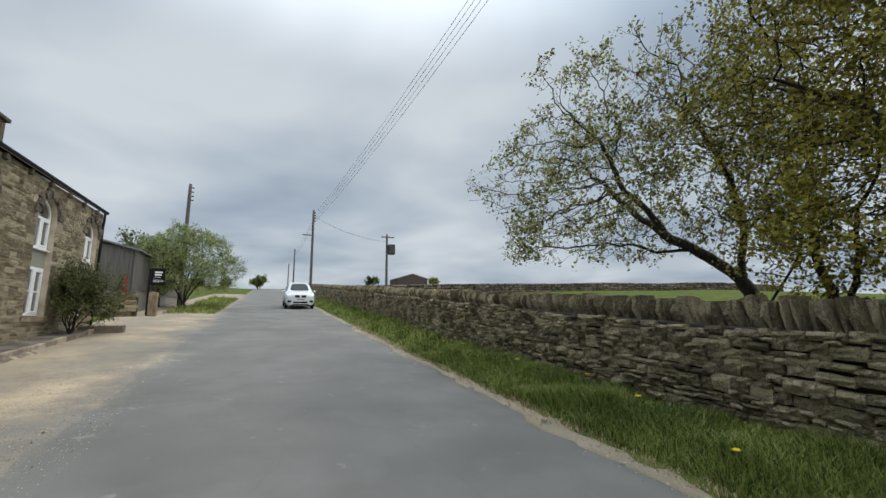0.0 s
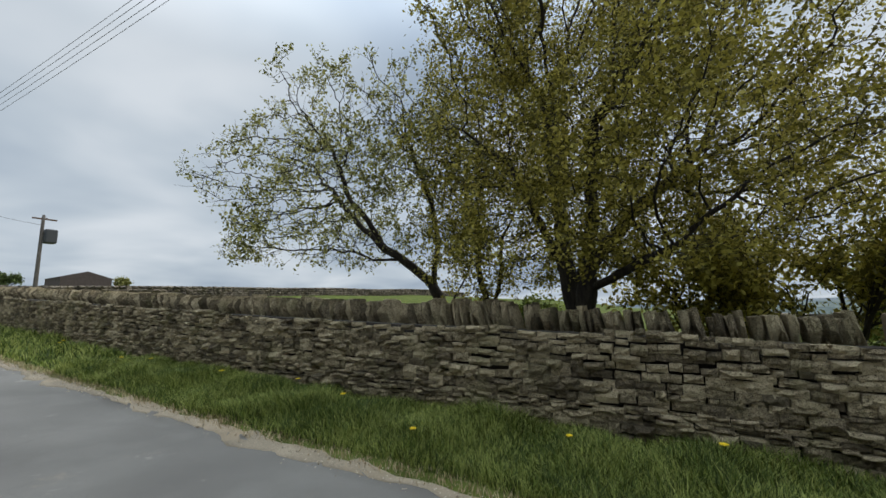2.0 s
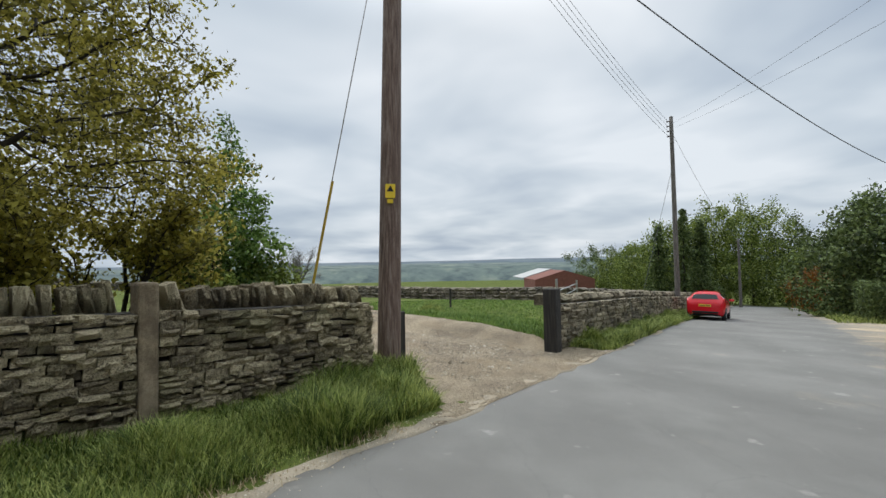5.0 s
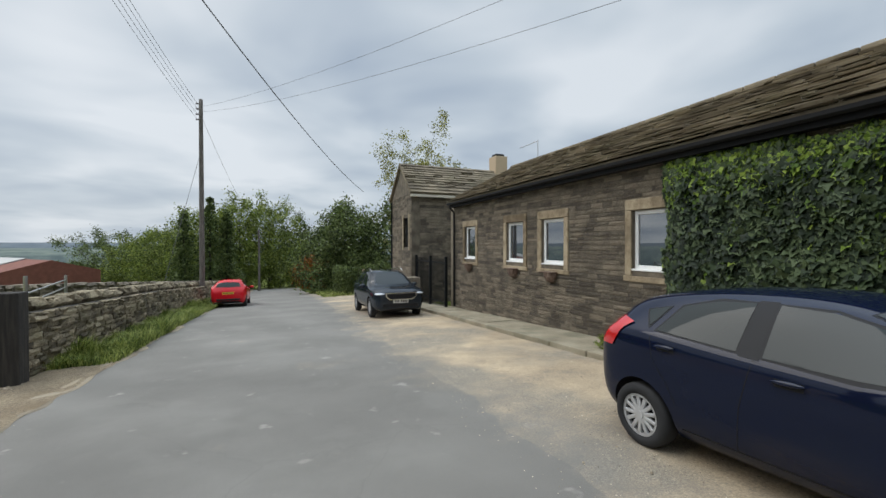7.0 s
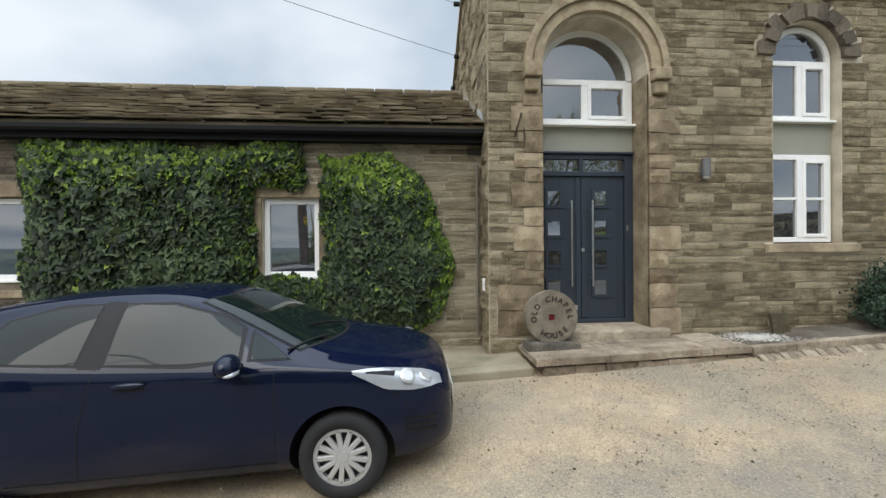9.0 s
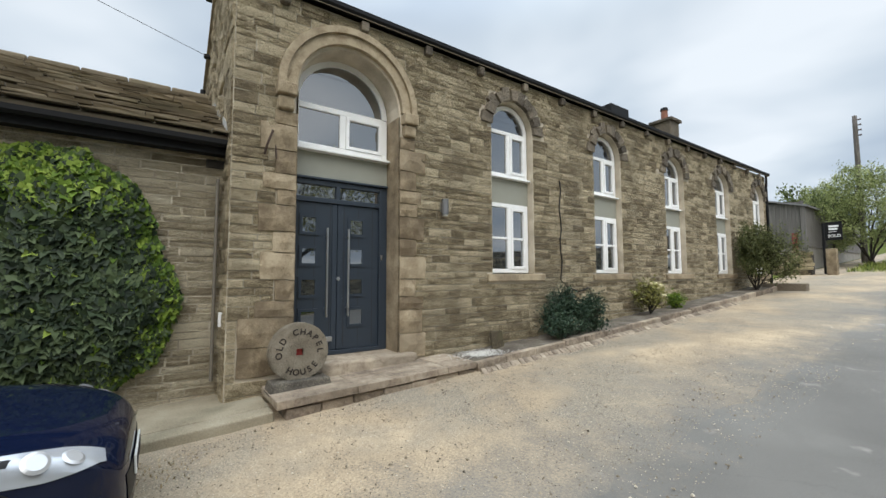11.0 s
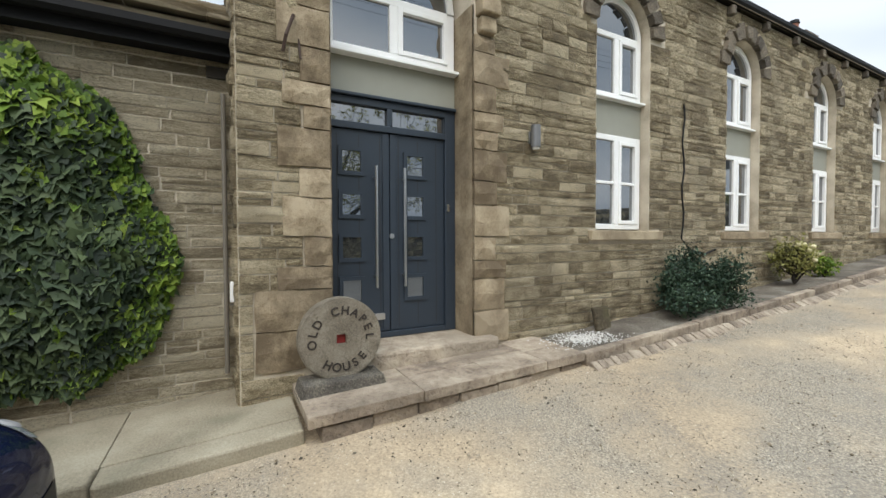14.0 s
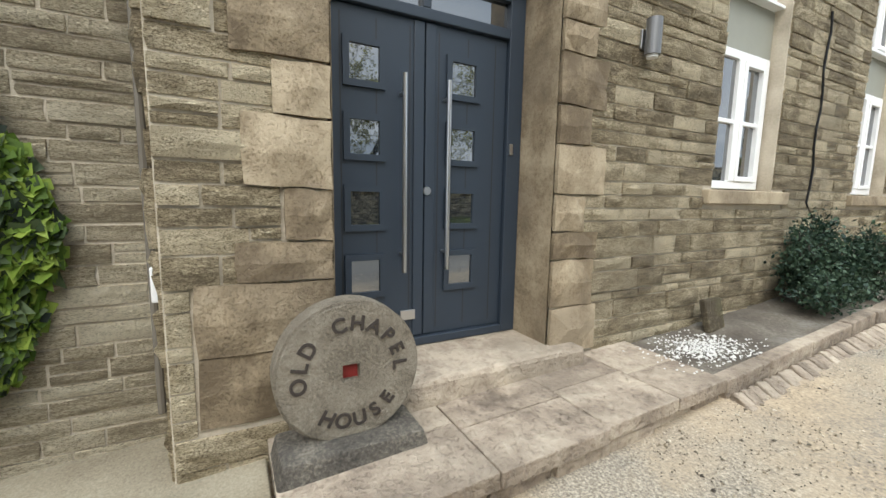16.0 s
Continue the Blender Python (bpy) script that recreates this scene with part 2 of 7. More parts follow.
ASPHALT = road_mix("worn_asphalt", 4.2, 2.8, 2.0)
SHOULDER = road_mix("sandy_gravel_over_asphalt", 4.0, 2.2, 1.6)
GRAVEL = mat("sandy_gravel", [(0.16, 0.135, 0.1), (0.29, 0.24, 0.17), (0.46, 0.38, 0.27)], 0.9, 0.95, 0.8, 45, stain=((0.4, 0.31, 0.2), 0.8, 0.6))
TRACK = mat("rutted_track_earth", [(0.14, 0.108, 0.074), (0.33, 0.258, 0.172), (0.54, 0.425, 0.28)], 0.9, 0.95, 1.0, 28, stain=((0.36, 0.26, 0.15), 0.7, 0.6), grain=0.9, pit=0.4)
GRASS = mat("grass_ground", [(0.045, 0.055, 0.014), (0.09, 0.11, 0.026), (0.145, 0.165, 0.042)], 1.1, 0.95, 0.5, 14, spec=0.05)
FLAG = mat("stone_flag", [(0.15, 0.116, 0.085), (0.32, 0.255, 0.188), (0.48, 0.4, 0.3)], 2.4, 0.85, 1.0, 9, vary=0.35, stain=((0.15, 0.12, 0.088), 1.6, 0.45), grain=0.75, pit=0.12)
CONCRETE = mat("worn_concrete", [(0.19, 0.16, 0.11), (0.29, 0.25, 0.175), (0.38, 0.34, 0.25)], 1.6, 0.9, 0.35, 70, stain=((0.15, 0.145, 0.095), 1.2, 0.6), grain=0.9)
WHITE = plain("white_upvc", (0.88, 0.88, 0.86), 0.3)
PANEL = plain("grey_green_panel", (0.3, 0.3, 0.25), 0.6)
NAVY = plain("anthracite_blue_door_paint", (0.026, 0.037, 0.052), 0.45)
BLACK = plain("black_gutter", (0.01, 0.01, 0.011), 0.6, spec=0.2)
STEEL = plain("brushed_steel", (0.62, 0.62, 0.62), 0.28, 1.0)
WOOD = mat("weathered_pole_timber", [(0.06, 0.034, 0.024), (0.15, 0.098, 0.074), (0.29, 0.225, 0.185)], 5, 0.9, 0.6, 40, stretch=(6, 6, 0.4))
GLASS = bpy.data.materials.new("window_glass")
GLASS.use_nodes = True
_g = GLASS.node_tree.nodes["Principled BSDF"]
_g.inputs["Base Color"].default_value = (0.02, 0.025, 0.03, 1)
_g.inputs["Roughness"].default_value = 0.02
_g.inputs["IOR"].default_value = 2.3
_g.inputs["Specular IOR Level"].default_value = 0.9


# ---- building helpers ----
def part(name, bm, material, parent=None, label="", smooth=False):
    """Links a bmesh as one mesh object under a thing or a part."""
    me = bpy.data.meshes.new(name)
    if isinstance(bm, tuple):
        me.from_pydata(bm[0], [], bm[1])
    else:
        bm.to_mesh(me)
        bm.free()
    for m in material if isinstance(material, (list, tuple)) else [material]:
        me.materials.append(m)
    if smooth:
        me.shade_smooth()
    ob = new(name, me)
    if parent:
        ob.parent = parent
    return tagged(ob, label)


def thing(name, label, category, group="", at=(0, 0, 0), rz=0.0, kind=""):
    ob = new(name)
    ob.matrix_basis = pose(*at, 0, 0, rz)
    return tagged(ob, label, category, group, kind)


def box(bm, x0, x1, y0, y1, z0, z1, bev=0.0, m=None):
    before = set(bm.verts)
    r = bmesh.ops.create_cube(bm, size=1)
    for v in r["verts"]:
        v.co = Vector((x0 + (v.co.x + 0.5) * (x1 - x0), y0 + (v.co.y + 0.5) * (y1 - y0), z0 + (v.co.z + 0.5) * (z1 - z0)))
    if bev:
        bmesh.ops.bevel(bm, geom=list(dict.fromkeys(e for v in r["verts"] for e in v.link_edges)), offset=bev, segments=2, affect="EDGES", profile=0.5)
    if m is not None:
        vs = [v for v in bm.verts if v not in before]
        bmesh.ops.transform(bm, matrix=m, verts=vs)
    return bm


def cyl(bm, p, q, r0, r1=None, seg=12, cap=True):
    """A tapered rod from p to q."""
    p, q = Vector(p), Vector(q)
    r1 = r0 if r1 is None else r1
    d = q - p
    res = bmesh.ops.create_cone(bm, cap_ends=cap, segments=seg, radius1=r0, radius2=r1, depth=d.length)
    bmesh.ops.transform(bm, matrix=Matrix.Translation((p + q) / 2) @ d.to_track_quat("Z", "Y").to_matrix().to_4x4(), verts=res["verts"])
    return bm


def B(*a, **k):
    return box(bmesh.new(), *a, **k)


def C(*a, **k):
    return cyl(bmesh.new(), *a, **k)


def prism(loop, depth, m):
    """A closed outline in its own (u, v) plane, pushed back by depth along -w and placed by m."""
    bm = bmesh.new()
    f = bm.faces.new([bm.verts.new((u, v, 0)) for u, v in loop])
    r = bmesh.ops.extrude_face_region(bm, geom=[f])
    bmesh.ops.translate(bm, verts=[v for v in r["geom"] if isinstance(v, bmesh.types.BMVert)], vec=(0, 0, -depth))
    bmesh.ops.recalc_face_normals(bm, faces=bm.faces)
    bmesh.ops.transform(bm, matrix=m, verts=bm.verts)
    return bm


def holed(outer, holes, depth, m):
    """A slab with openings that go through it."""
    bm = bmesh.new()
    for loop in (outer, *holes):
        vs = [bm.verts.new((u, v, 0)) for u, v in loop]
        for a, b in zip(vs, vs[1:] + vs[:1]):
            bm.edges.new((a, b))
    bmesh.ops.triangle_fill(bm, use_beauty=True, edges=bm.edges[:])
    r = bmesh.ops.extrude_face_region(bm, geom=bm.faces[:])
    bmesh.ops.translate(bm, verts=[v for v in r["geom"] if isinstance(v, bmesh.types.BMVert)], vec=(0, 0, -depth))
    bmesh.ops.recalc_face_normals(bm, faces=bm.faces)
    bmesh.ops.transform(bm, matrix=m, verts=bm.verts)
    return bm


def rect(u0, u1, v0, v1):
    return [(u0, v0), (u1, v0), (u1, v1), (u0, v1)]


def arch(u0, u1, v0, vs, n=18):
    """An opening with a round head: straight to vs, then half a circle."""
    r, c = (u1 - u0) / 2, (u0 + u1) / 2
    return [(u0, v0), (u1, v0)] + [(c + r * math.cos(a), vs + r * math.sin(a)) for a in np.linspace(0, math.pi, n)]


FACE = Matrix(((0, 0, 1, 0), (1, 0, 0, 0), (0, 1, 0, 0), (0, 0, 0, 1)))  # u runs along y, v up, the front looks along +x


def facing(x):
    return Matrix.Translation((x, 0, 0)) @ FACE


# ---- ground ----
def zr(y):
    """Height of the road along the hill."""
    if y > 0:
        k = min(y, 10)
        z = -0.05 + 0.057 * k + 0.00088 * k * k + max(0, min(y, 112) - 10) * 0.0745
        return z - max(0, y - 112) * 0.02
    return -0.05 + 0.057 * max(y, -20) + 0.075 * max(min(0, y + 20), -60) + 0.11 * max(min(0, y + 80), -200)


def sm(a, b, x):
    t = min(1, max(0, (x - a) / (b - a)))
    return t * t * (3 - 2 * t)


def zg(x, y):
    """Height of the open ground."""
    z = zr(y)
    track = sm(-12.6, -11.4, y) * (1 - sm(-7.2, -6.2, y + 0.87 * (min(x, 10.7) - 9.9)))
    if x > 8.9:
        z += 0.17 * sm(9.0, 10.4, x) * (1 - track) - 0.03 * track * sm(8.9, 9.7, x)
        z += 0.1 * sm(10.8, 13, x) * (1 - track)
        z += 0.03 * max(0, min(x, 70) - 11) * sm(4, 40, y)
        if y < 0:
            z -= 0.02 * max(0, min(x, 60) - 20) * sm(0, 25, -y)
    elif x < 3.8:
        z += 0.05 * sm(3.8, 1.0, x)
        z += 0.5 * sm(-1, -5, x) * sm(16, 20, y)
    far = math.hypot(x - 6, y)
    south = sm(60, 260, x * 0.7 - y * 0.75)
    z -= 28 * south * sm(80, 700, far)
    if 10.9 < x or x < -8:
        z += noise.noise(Vector((x / 14, y / 14, 1))) * 0.25 * sm(14, 30, far)
    return z


def axis(near0, near1, step, far):
    a = list(np.arange(near0, near1 + 1e-6, step))
    s, v = step, near1
    while v < far:
        s *= 1.16
        v += s
        a.append(v)
    s, v = step, near0
    while v > -far:
        s *= 1.16
        v -= s
        a.insert(0, v)
    return a


def sheet(xs, ys, f):
    nx = len(xs)
    v = [(x, y, f(x, y)) for y in ys for x in xs]
    q = [(j * nx + i, j * nx + i + 1, (j + 1) * nx + i + 1, (j + 1) * nx + i) for j in range(len(ys) - 1) for i in range(nx - 1)]
    return v, q


def under(x, y):
    return zg(x, y) - 0.04 * (1 if -0.6 < x < 9.0 and -60 < y < 118 else 0)


tagged(part("ground", sheet(axis(-1, 22, 0.5, 3600), axis(-30, 40, 0.7, 3600), under), GRASS, smooth=True), "green grassy hillside fields falling to a wide valley", "ground", kind="structure")

road_ys = list(np.arange(-62, 118, 1.0))


def edge(y, s):
    return noise.noise(Vector((s * 7.3, y * 0.55, 0))) * 0.09 + noise.noise(Vector((s * 3.1, y * 2.1, 5))) * 0.05


def ribbon(x0, x1, ys, cols, dz, wob0=1.0, wob1=1.0, skirt=0.06):
    v, q = [], []
    for y in ys:
        a, b = x0 + edge(y, 1) * wob0, x1 + edge(y, 2) * wob1
        row = [a + (b - a) * i / (cols - 1) for i in range(cols)]
        v += [(row[0], y, zg(row[0], y) - skirt)] + [(x, y, zg(x, y) + dz(x, y)) for x in row] + [(row[-1], y, zg(row[-1], y) - skirt)]
    n = cols + 2
    for j in range(len(ys) - 1):
        for i in range(n - 1):
            q.append((j * n + i, j * n + i + 1, (j + 1) * n + i + 1, (j + 1) * n + i))
    return v, q


near_ys = list(np.arange(-62, -22, 1.0)) + list(np.arange(-22, 30, 0.2)) + list(np.arange(30, 118, 1.0))
tagged(part("road", ribbon(2.9, 8.98, near_ys, 19, lambda x, y: -0.06 * sm(3.5, 3.0, x)), ASPHALT, smooth=True), "grey worn asphalt lane with sandy crumbled edges", "road", kind="structure")
GRAVELX = list(np.arange(-40, -22, 1.0)) + list(np.arange(-22, 26, 0.15)) + list(np.arange(26, 60, 1.0))
tagged(part("gravel_shoulder", ribbon(-0.55, 3.95, GRAVELX, 28, lambda x, y: -0.034 * sm(3.1, 3.95, x + 0.5 * noise.noise(Vector((y * 0.7, 1, 5))) + 0.2 * noise.noise(Vector((y * 3, 1, 6)))) + 0.012 + noise.noise(Vector((x * 1.7, y * 1.7, 2))) * 0.02 + noise.noise(Vector((x * 6, y * 6, 4))) * 0.008, 0, 1.3), SHOULDER, smooth=True), "pale sandy gravel shoulder worn by tyres", "gravel", kind="structure")


def track_north(x):
    return np.interp(x, (8.8, 9.3, 9.8, 10.7, 11.0, 12, 34), (-5.6, -6.5, -6.75, -7.4, -8.0, -8.1, -14.7))


def track_south(x):
    return np.interp(x, (8.8, 9.9, 10.6, 14.0, 17.7, 34), (-12.6, -11.8, -12.35, -13.2, -13.9, -17))


def track_sheet():
    xs = list(np.arange(8.8, 15, 0.1)) + list(np.arange(15, 34, 0.3))

    def f(x, y):
        w = noise.noise(Vector((x * 0.9, y * 0.9, 3))) * 0.2 * sm(9.8, 11.5, x)
        north, south = track_north(x) + 0.06, track_south(x)
        inside = south < y + w < north
        return zg(x, y) + ((0.006 + 0.052 * sm(9.0, 9.6, x)) if inside else -0.12) + sm(8.7, 9.6, x) * (noise.noise(Vector((x * 2, y * 2, 4))) * 0.025 + noise.noise(Vector((x * 7, y * 7, 9))) * 0.012)
    v, q = sheet(xs, list(np.arange(-21, -5.5, 0.1)), f)
    return v, q


tagged(part("track", track_sheet(), TRACK, smooth=True), "rutted sandy field track leaving the lane", "track", kind="structure")
tagged(part("sand_edge", ribbon(8.8, 9.26, near_ys, 6, lambda x, y: 0.004 + 0.014 * noise.noise(Vector((x * 6, y * 4, 8))), 3.0, 3.4, 0.1), GRAVEL, smooth=True), "sandy crumbled edging between asphalt and grass", "verge edge", kind="structure")


# ---- stone pieces ----
def unit_stone(rough, rng):
    """A block one unit long, high and deep with an uneven, rounded face."""
    nu, nv = 4, 3
    v, q = [], []
    for j in range(nv):
        for i in range(nu):
            rim = i in (0, nu - 1) or j in (0, nv - 1)
            v.append((i / (nu - 1) + rng.uniform(-1, 1) * (0.02 if rim else 0.1) * rough, j / (nv - 1) + rng.uniform(-1, 1) * (0.05 if rim else 0.12) * rough, (0.62 if rim else 1.0) + rng.uniform(-0.3, 0.3) * rough))
    for j in range(nv - 1):
        for i in range(nu - 1):
            a = j * nu + i
            q.append((a, a + 1, a + nu + 1, a + nu))
    loop = [0, 1, 2, 3, 7, 11, 10, 9, 8, 4]
    base = len(v)
    for k in loop:
        v.append((v[k][0], v[k][1], -0.6))
    for k in range(10):
        a, b = k, (k + 1) % 10
        q.append((loop[b], loop[a], base + a, base + b))
    return np.array(v), q


def unit_slate(rng):
    """A flat stone slate, thick at its lower edge."""
    t = [1 + rng.uniform(-0.25, 0.25) for _ in range(2)]
    v = [(0, 0, t[0]), (1, rng.uniform(-0.06, 0.06), t[1]), (1, 1.25, 0.1), (0, 1.25, 0.1), (0, 0, 0.68), (1, 0, 0.68), (1, 1.25, -0.3), (0, 1.25, -0.3), (0.5, rng.uniform(-0.05, 0.05), 1.05)]
    q = [(0, 8, 1, 2, 3), (4, 5, 1, 8, 0), (1, 5, 6, 2), (0, 3, 7, 4), (4, 7, 6, 5)]
    return np.array(v), q


_rng = random.Random(5)
BLOCKS = [unit_stone(0.55, _rng) for _ in range(10)]
RUBBLE = [unit_stone(0.78, _rng) for _ in range(12)]
SLATES = [unit_slate(_rng) for _ in range(8)]


def lay(pieces, units, material, parent, name, near=None, at=None, rest="", limit=300):
    """pieces: (u, v, length, height, depth, lean). near: which of them are objects of their own; the others are joined into one mesh."""
    meshes = []
    for v, q in units:
        me = bpy.data.meshes.new(name)
        me.from_pydata(v.tolist(), [], q)
        me.materials.append(material)
        meshes.append(me)
    V, Q, n, made = [], [], 0, 0
    rng = random.Random(len(pieces))
    for u, v, L, h, d, lean in pieces:
        k = rng.randrange(len(units))
        m = at(u, v)
        if lean:
            m = m @ Matrix.Rotation(lean, 4, "Z")
        if near and made < limit and near(u, v):
            ob = new(name, meshes[k])
            ob.parent = parent
            ob.matrix_local = m @ Matrix.Diagonal((L, h, d, 1))
            made += 1
            continue
        p = units[k][0] * (L, h, d)
        a = np.array(m)
        V.append(p @ a[:3, :3].T + a[:3, 3])
        Q += [tuple(i + n for i in f) for f in units[k][1]]
        n += len(p)
    if V:
        ob = part(rest or name + "work", (np.concatenate(V).tolist(), Q), material, parent)
        tagged(ob, kind="stuff")


def coursed(u0, u1, v0, v1, hs, ls, depth, gap, seed, holes=(), low=None, high=None):
    """Rows of blocks, left clear of the holes; holes: functions of a height that give a span or nothing."""
    rng = random.Random(seed)
    out, v = [], v0
    while v < v1:
        h = rng.uniform(*hs)
        if v + h > v1 - 0.03:
            h = v1 - v
        a0, b0 = u0, u1
        if high:
            a0, b0 = high(v + h)
        spans = [(a0, b0)]
        for f in holes:
            c = f(v + h / 2)
            if c:
                spans = [s for a, b in spans for s in ((a, min(b, c[0])), (max(a, c[1]), b)) if s[1] - s[0] > 0.04]
        for a, b in spans:
            u = a
            while u < b - 1e-6:
                L = rng.uniform(*ls) * (0.7 + 0.5 * h / hs[1])
                if b - u - L < ls[0] * 0.6:
                    L = b - u
                if not low or v + h > low(u):
                    split = rng.random() < 0.1 and h > 0.11
                    for k in range(2 if split else 1):
                        hh = h / 2 if split else h
                        out.append((u + gap / 2, v + k * hh + gap / 2, L - gap, hh - gap, depth * rng.uniform(0.45, 1.3), 0))
                u += L
        v += h
    return out


def ruffled(pieces, seed, amount=1.0):
    """Rows of field stones that wander, tilt and differ in height."""
    rg, out = random.Random(seed), []
    for u, v, L, h, d, _ in pieces:
        dv = (noise.noise(Vector((u * 0.9, v * 2.0, seed))) * 0.05 + rg.uniform(-0.012, 0.012)) * amount
        out.append((u, v + dv, L * rg.uniform(0.92, 1.06), h * rg.uniform(0.85, 1.25), d * rg.uniform(0.6, 1.3), rg.uniform(-0.05, 0.05) * amount))
    return out


def box_hole(a, b, c, d):
    return lambda v: (a, b) if c < v < d else None


def arch_hole(c, r, v0, vs):
    def f(v):
        if v0 < v <= vs:
            return c - r, c + r
        if vs < v < vs + r:
            k = math.sqrt(r * r - (v - vs) ** 2)
            return c - k, c + k
    return f


def face_at(x):
    m = facing(x)
    return lambda u, v: m @ Matrix.Translation((u, v, 0))


def side_at(y, flip=False):
    """The plane that looks along +y: u runs along -x."""
    m = Matrix.Translation((0, y, 0)) @ Matrix(((-1, 0, 0, 0), (0, 0, 1, 0), (0, 1, 0, 0), (0, 0, 0, 1)))
    return lambda u, v: m @ Matrix.Translation((u, v, 0))


def south_at(y):
    """The plane that looks along -y: u runs along x."""
    m = Matrix.Translation((0, y, 0)) @ Matrix(((1, 0, 0, 0), (0, 0, -1, 0), (0, 1, 0, 0), (0, 0, 0, 1)))
    return lambda u, v: m @ Matrix.Translation((u, v, 0))


# ---- windows ----
def pane(parent, loop, x, name="pane"):
    ob = part(name, prism(loop, 0.012, facing(x)), GLASS, parent)
    return ob


def bars(parent, name, rects, x, depth=0.06, material=None):
    for r in rects:
        part(name, B(x - depth, x, r[0], r[1], r[2], r[3], 0.006), material or WHITE, parent)


def arch_band(c, r0, r1, vs, a0=0.0, a1=math.pi, n=16):
    return [(c + r1 * math.cos(a), vs + r1 * math.sin(a)) for a in np.linspace(a0, a1, n)] + [(c + r0 * math.cos(a), vs + r0 * math.sin(a)) for a in np.linspace(a1, a0, n)]


SEAL = plain("dark_rubber_seal", (0.02, 0.02, 0.02), 0.6)


def casement(parent, y0, y1, z0, z1, x, cross=True):
    f = 0.075
    bars(parent, "window_frame", [(y0, y0 + f, z0, z1), (y1 - f, y1, z0, z1), (y0 + f, y1 - f, z0, z0 + f), (y0 + f, y1 - f, z1 - f, z1)], x)
    c = (y0 + y1) / 2
    if cross:
        bars(parent, "mullion", [(c - 0.045, c + 0.045, z0 + f, z1 - f)], x + 0.006)
        s = (c + 0.045, y1 - f)
        bars(parent, "sash", [(s[0], s[0] + 0.05, z0 + f, z1 - f), (s[1] - 0.05, s[1], z0 + f, z1 - f), (s[0] + 0.05, s[1] - 0.05, z0 + f, z0 + f + 0.05), (s[0] + 0.05, s[1] - 0.05, z1 - f - 0.05, z1 - f)], x + 0.016)


# ---- old chapel ----
EAVE, CH0, CH1 = 5.16, -1.5, 16.3
WINS = [2.64, 5.66, 8.80, 11.90, 15.0]
WW = 1.06
chapel = thing("chapel", "converted two-storey buff sandstone chapel with arched white windows", "house")
door_loop = arch(-0.74, 0.76, 0.2, 3.93)
part("wall", holed([(CH0, -0.7), (CH1, -0.7), (CH1, EAVE), (CH0, EAVE)], [door_loop] + [arch(a, a + WW, 1.5, 4.2) for a in WINS], 0.45, facing(0.0)), MORTAR, chapel)
RIDGE = (-1.95, 6.55)
part("wall", prism([(0.45, -0.7), (3.9, -0.7), (3.9, EAVE), (-RIDGE[0], RIDGE[1] - 0.12), (0.45, EAVE + 0.3), ], 0.4, side_at(CH0 + 0.4)(0, 0)), MORTAR, chapel, "rough rubble gable wall")
part("wall", prism([(0.45, -0.7), (3.9, -0.7), (3.9, EAVE), (-RIDGE[0], RIDGE[1] - 0.12), (0.45, EAVE + 0.3)], 0.4, side_at(CH1)(0, 0)), MORTAR, chapel)
part("wall", B(-3.9, -3.5, CH0 + 0.4, CH1 - 0.4, -0.5, EAVE), MORTAR, chapel)


def roof_slab(x0, z0, x1, z1, y0, y1, t):
    v = [(x0, y0, z0), (x0, y1, z0), (x1, y1, z1), (x1, y0, z1)]
    return v + [(a, b, c - t) for a, b, c in v], [(0, 1, 2, 3), (7, 6, 5, 4), (0, 4, 5, 1), (1, 5, 6, 2), (2, 6, 7, 3), (3, 7, 4, 0)]


part("roof", roof_slab(0.12, EAVE + 0.1, *RIDGE, CH0 - 0.08, CH1 + 0.1, 0.1), ROOFSTONE, chapel)
part("roof", roof_slab(-4.05, EAVE + 0.1, RIDGE[0] - 0.004, RIDGE[1], CH0 - 0.08, CH1 + 0.1, 0.1), ROOFSTONE, chapel)
part("rooflight", B(-0.9, -0.35, 7.0, 7.8, 5.62, 5.83, 0.01, Matrix.Identity(4)), BLACK, chapel, "dark roof window standing proud")
ch = part("chimney", B(-2.5, -1.8, 13.15, 13.8, 5.9, 7.25, 0.02), DARKSTONE, chapel, "stone chimney stack")
part("chimney_cap", B(-2.58, -1.72, 13.07, 13.88, 7.25, 7.36, 0.015), DARKSTONE, ch)
part("chimney_pot", C((-2.15, 13.45, 7.36), (-2.15, 13.45, 7.78), 0.13, 0.11), plain("terracotta", (0.24, 0.1, 0.065), 0.85), ch, "terracotta pot")
part("chimney_cowl", C((-2.15, 13.45, 7.78), (-2.15, 13.45, 7.88), 0.14, 0.12), BLACK, ch)


def gutter(y0, y1, x, z, parent):
    bm = bmesh.new()
    pts = [(0, 0), (0.0, -0.055), (0.03, -0.085), (0.085, -0.085), (0.115, -0.055), (0.118, 0.0)]
    inner = [(0.108, 0.0), (0.105, -0.05), (0.08, -0.075), (0.033, -0.075), (0.01, -0.05), (0.01, 0)]
    loop = pts + inner
    a = [bm.verts.new((x + p, y0, z + q)) for p, q in loop]
    b = [bm.verts.new((x + p, y1, z + q)) for p, q in loop]
    for i in range(len(loop)):
        j = (i + 1) % len(loop)
        bm.faces.new((a[i], a[j], b[j], b[i]))
    bm.faces.new(a[::-1]), bm.faces.new(b)
    return part("gutter", bm, BLACK, parent, "black ogee gutter")


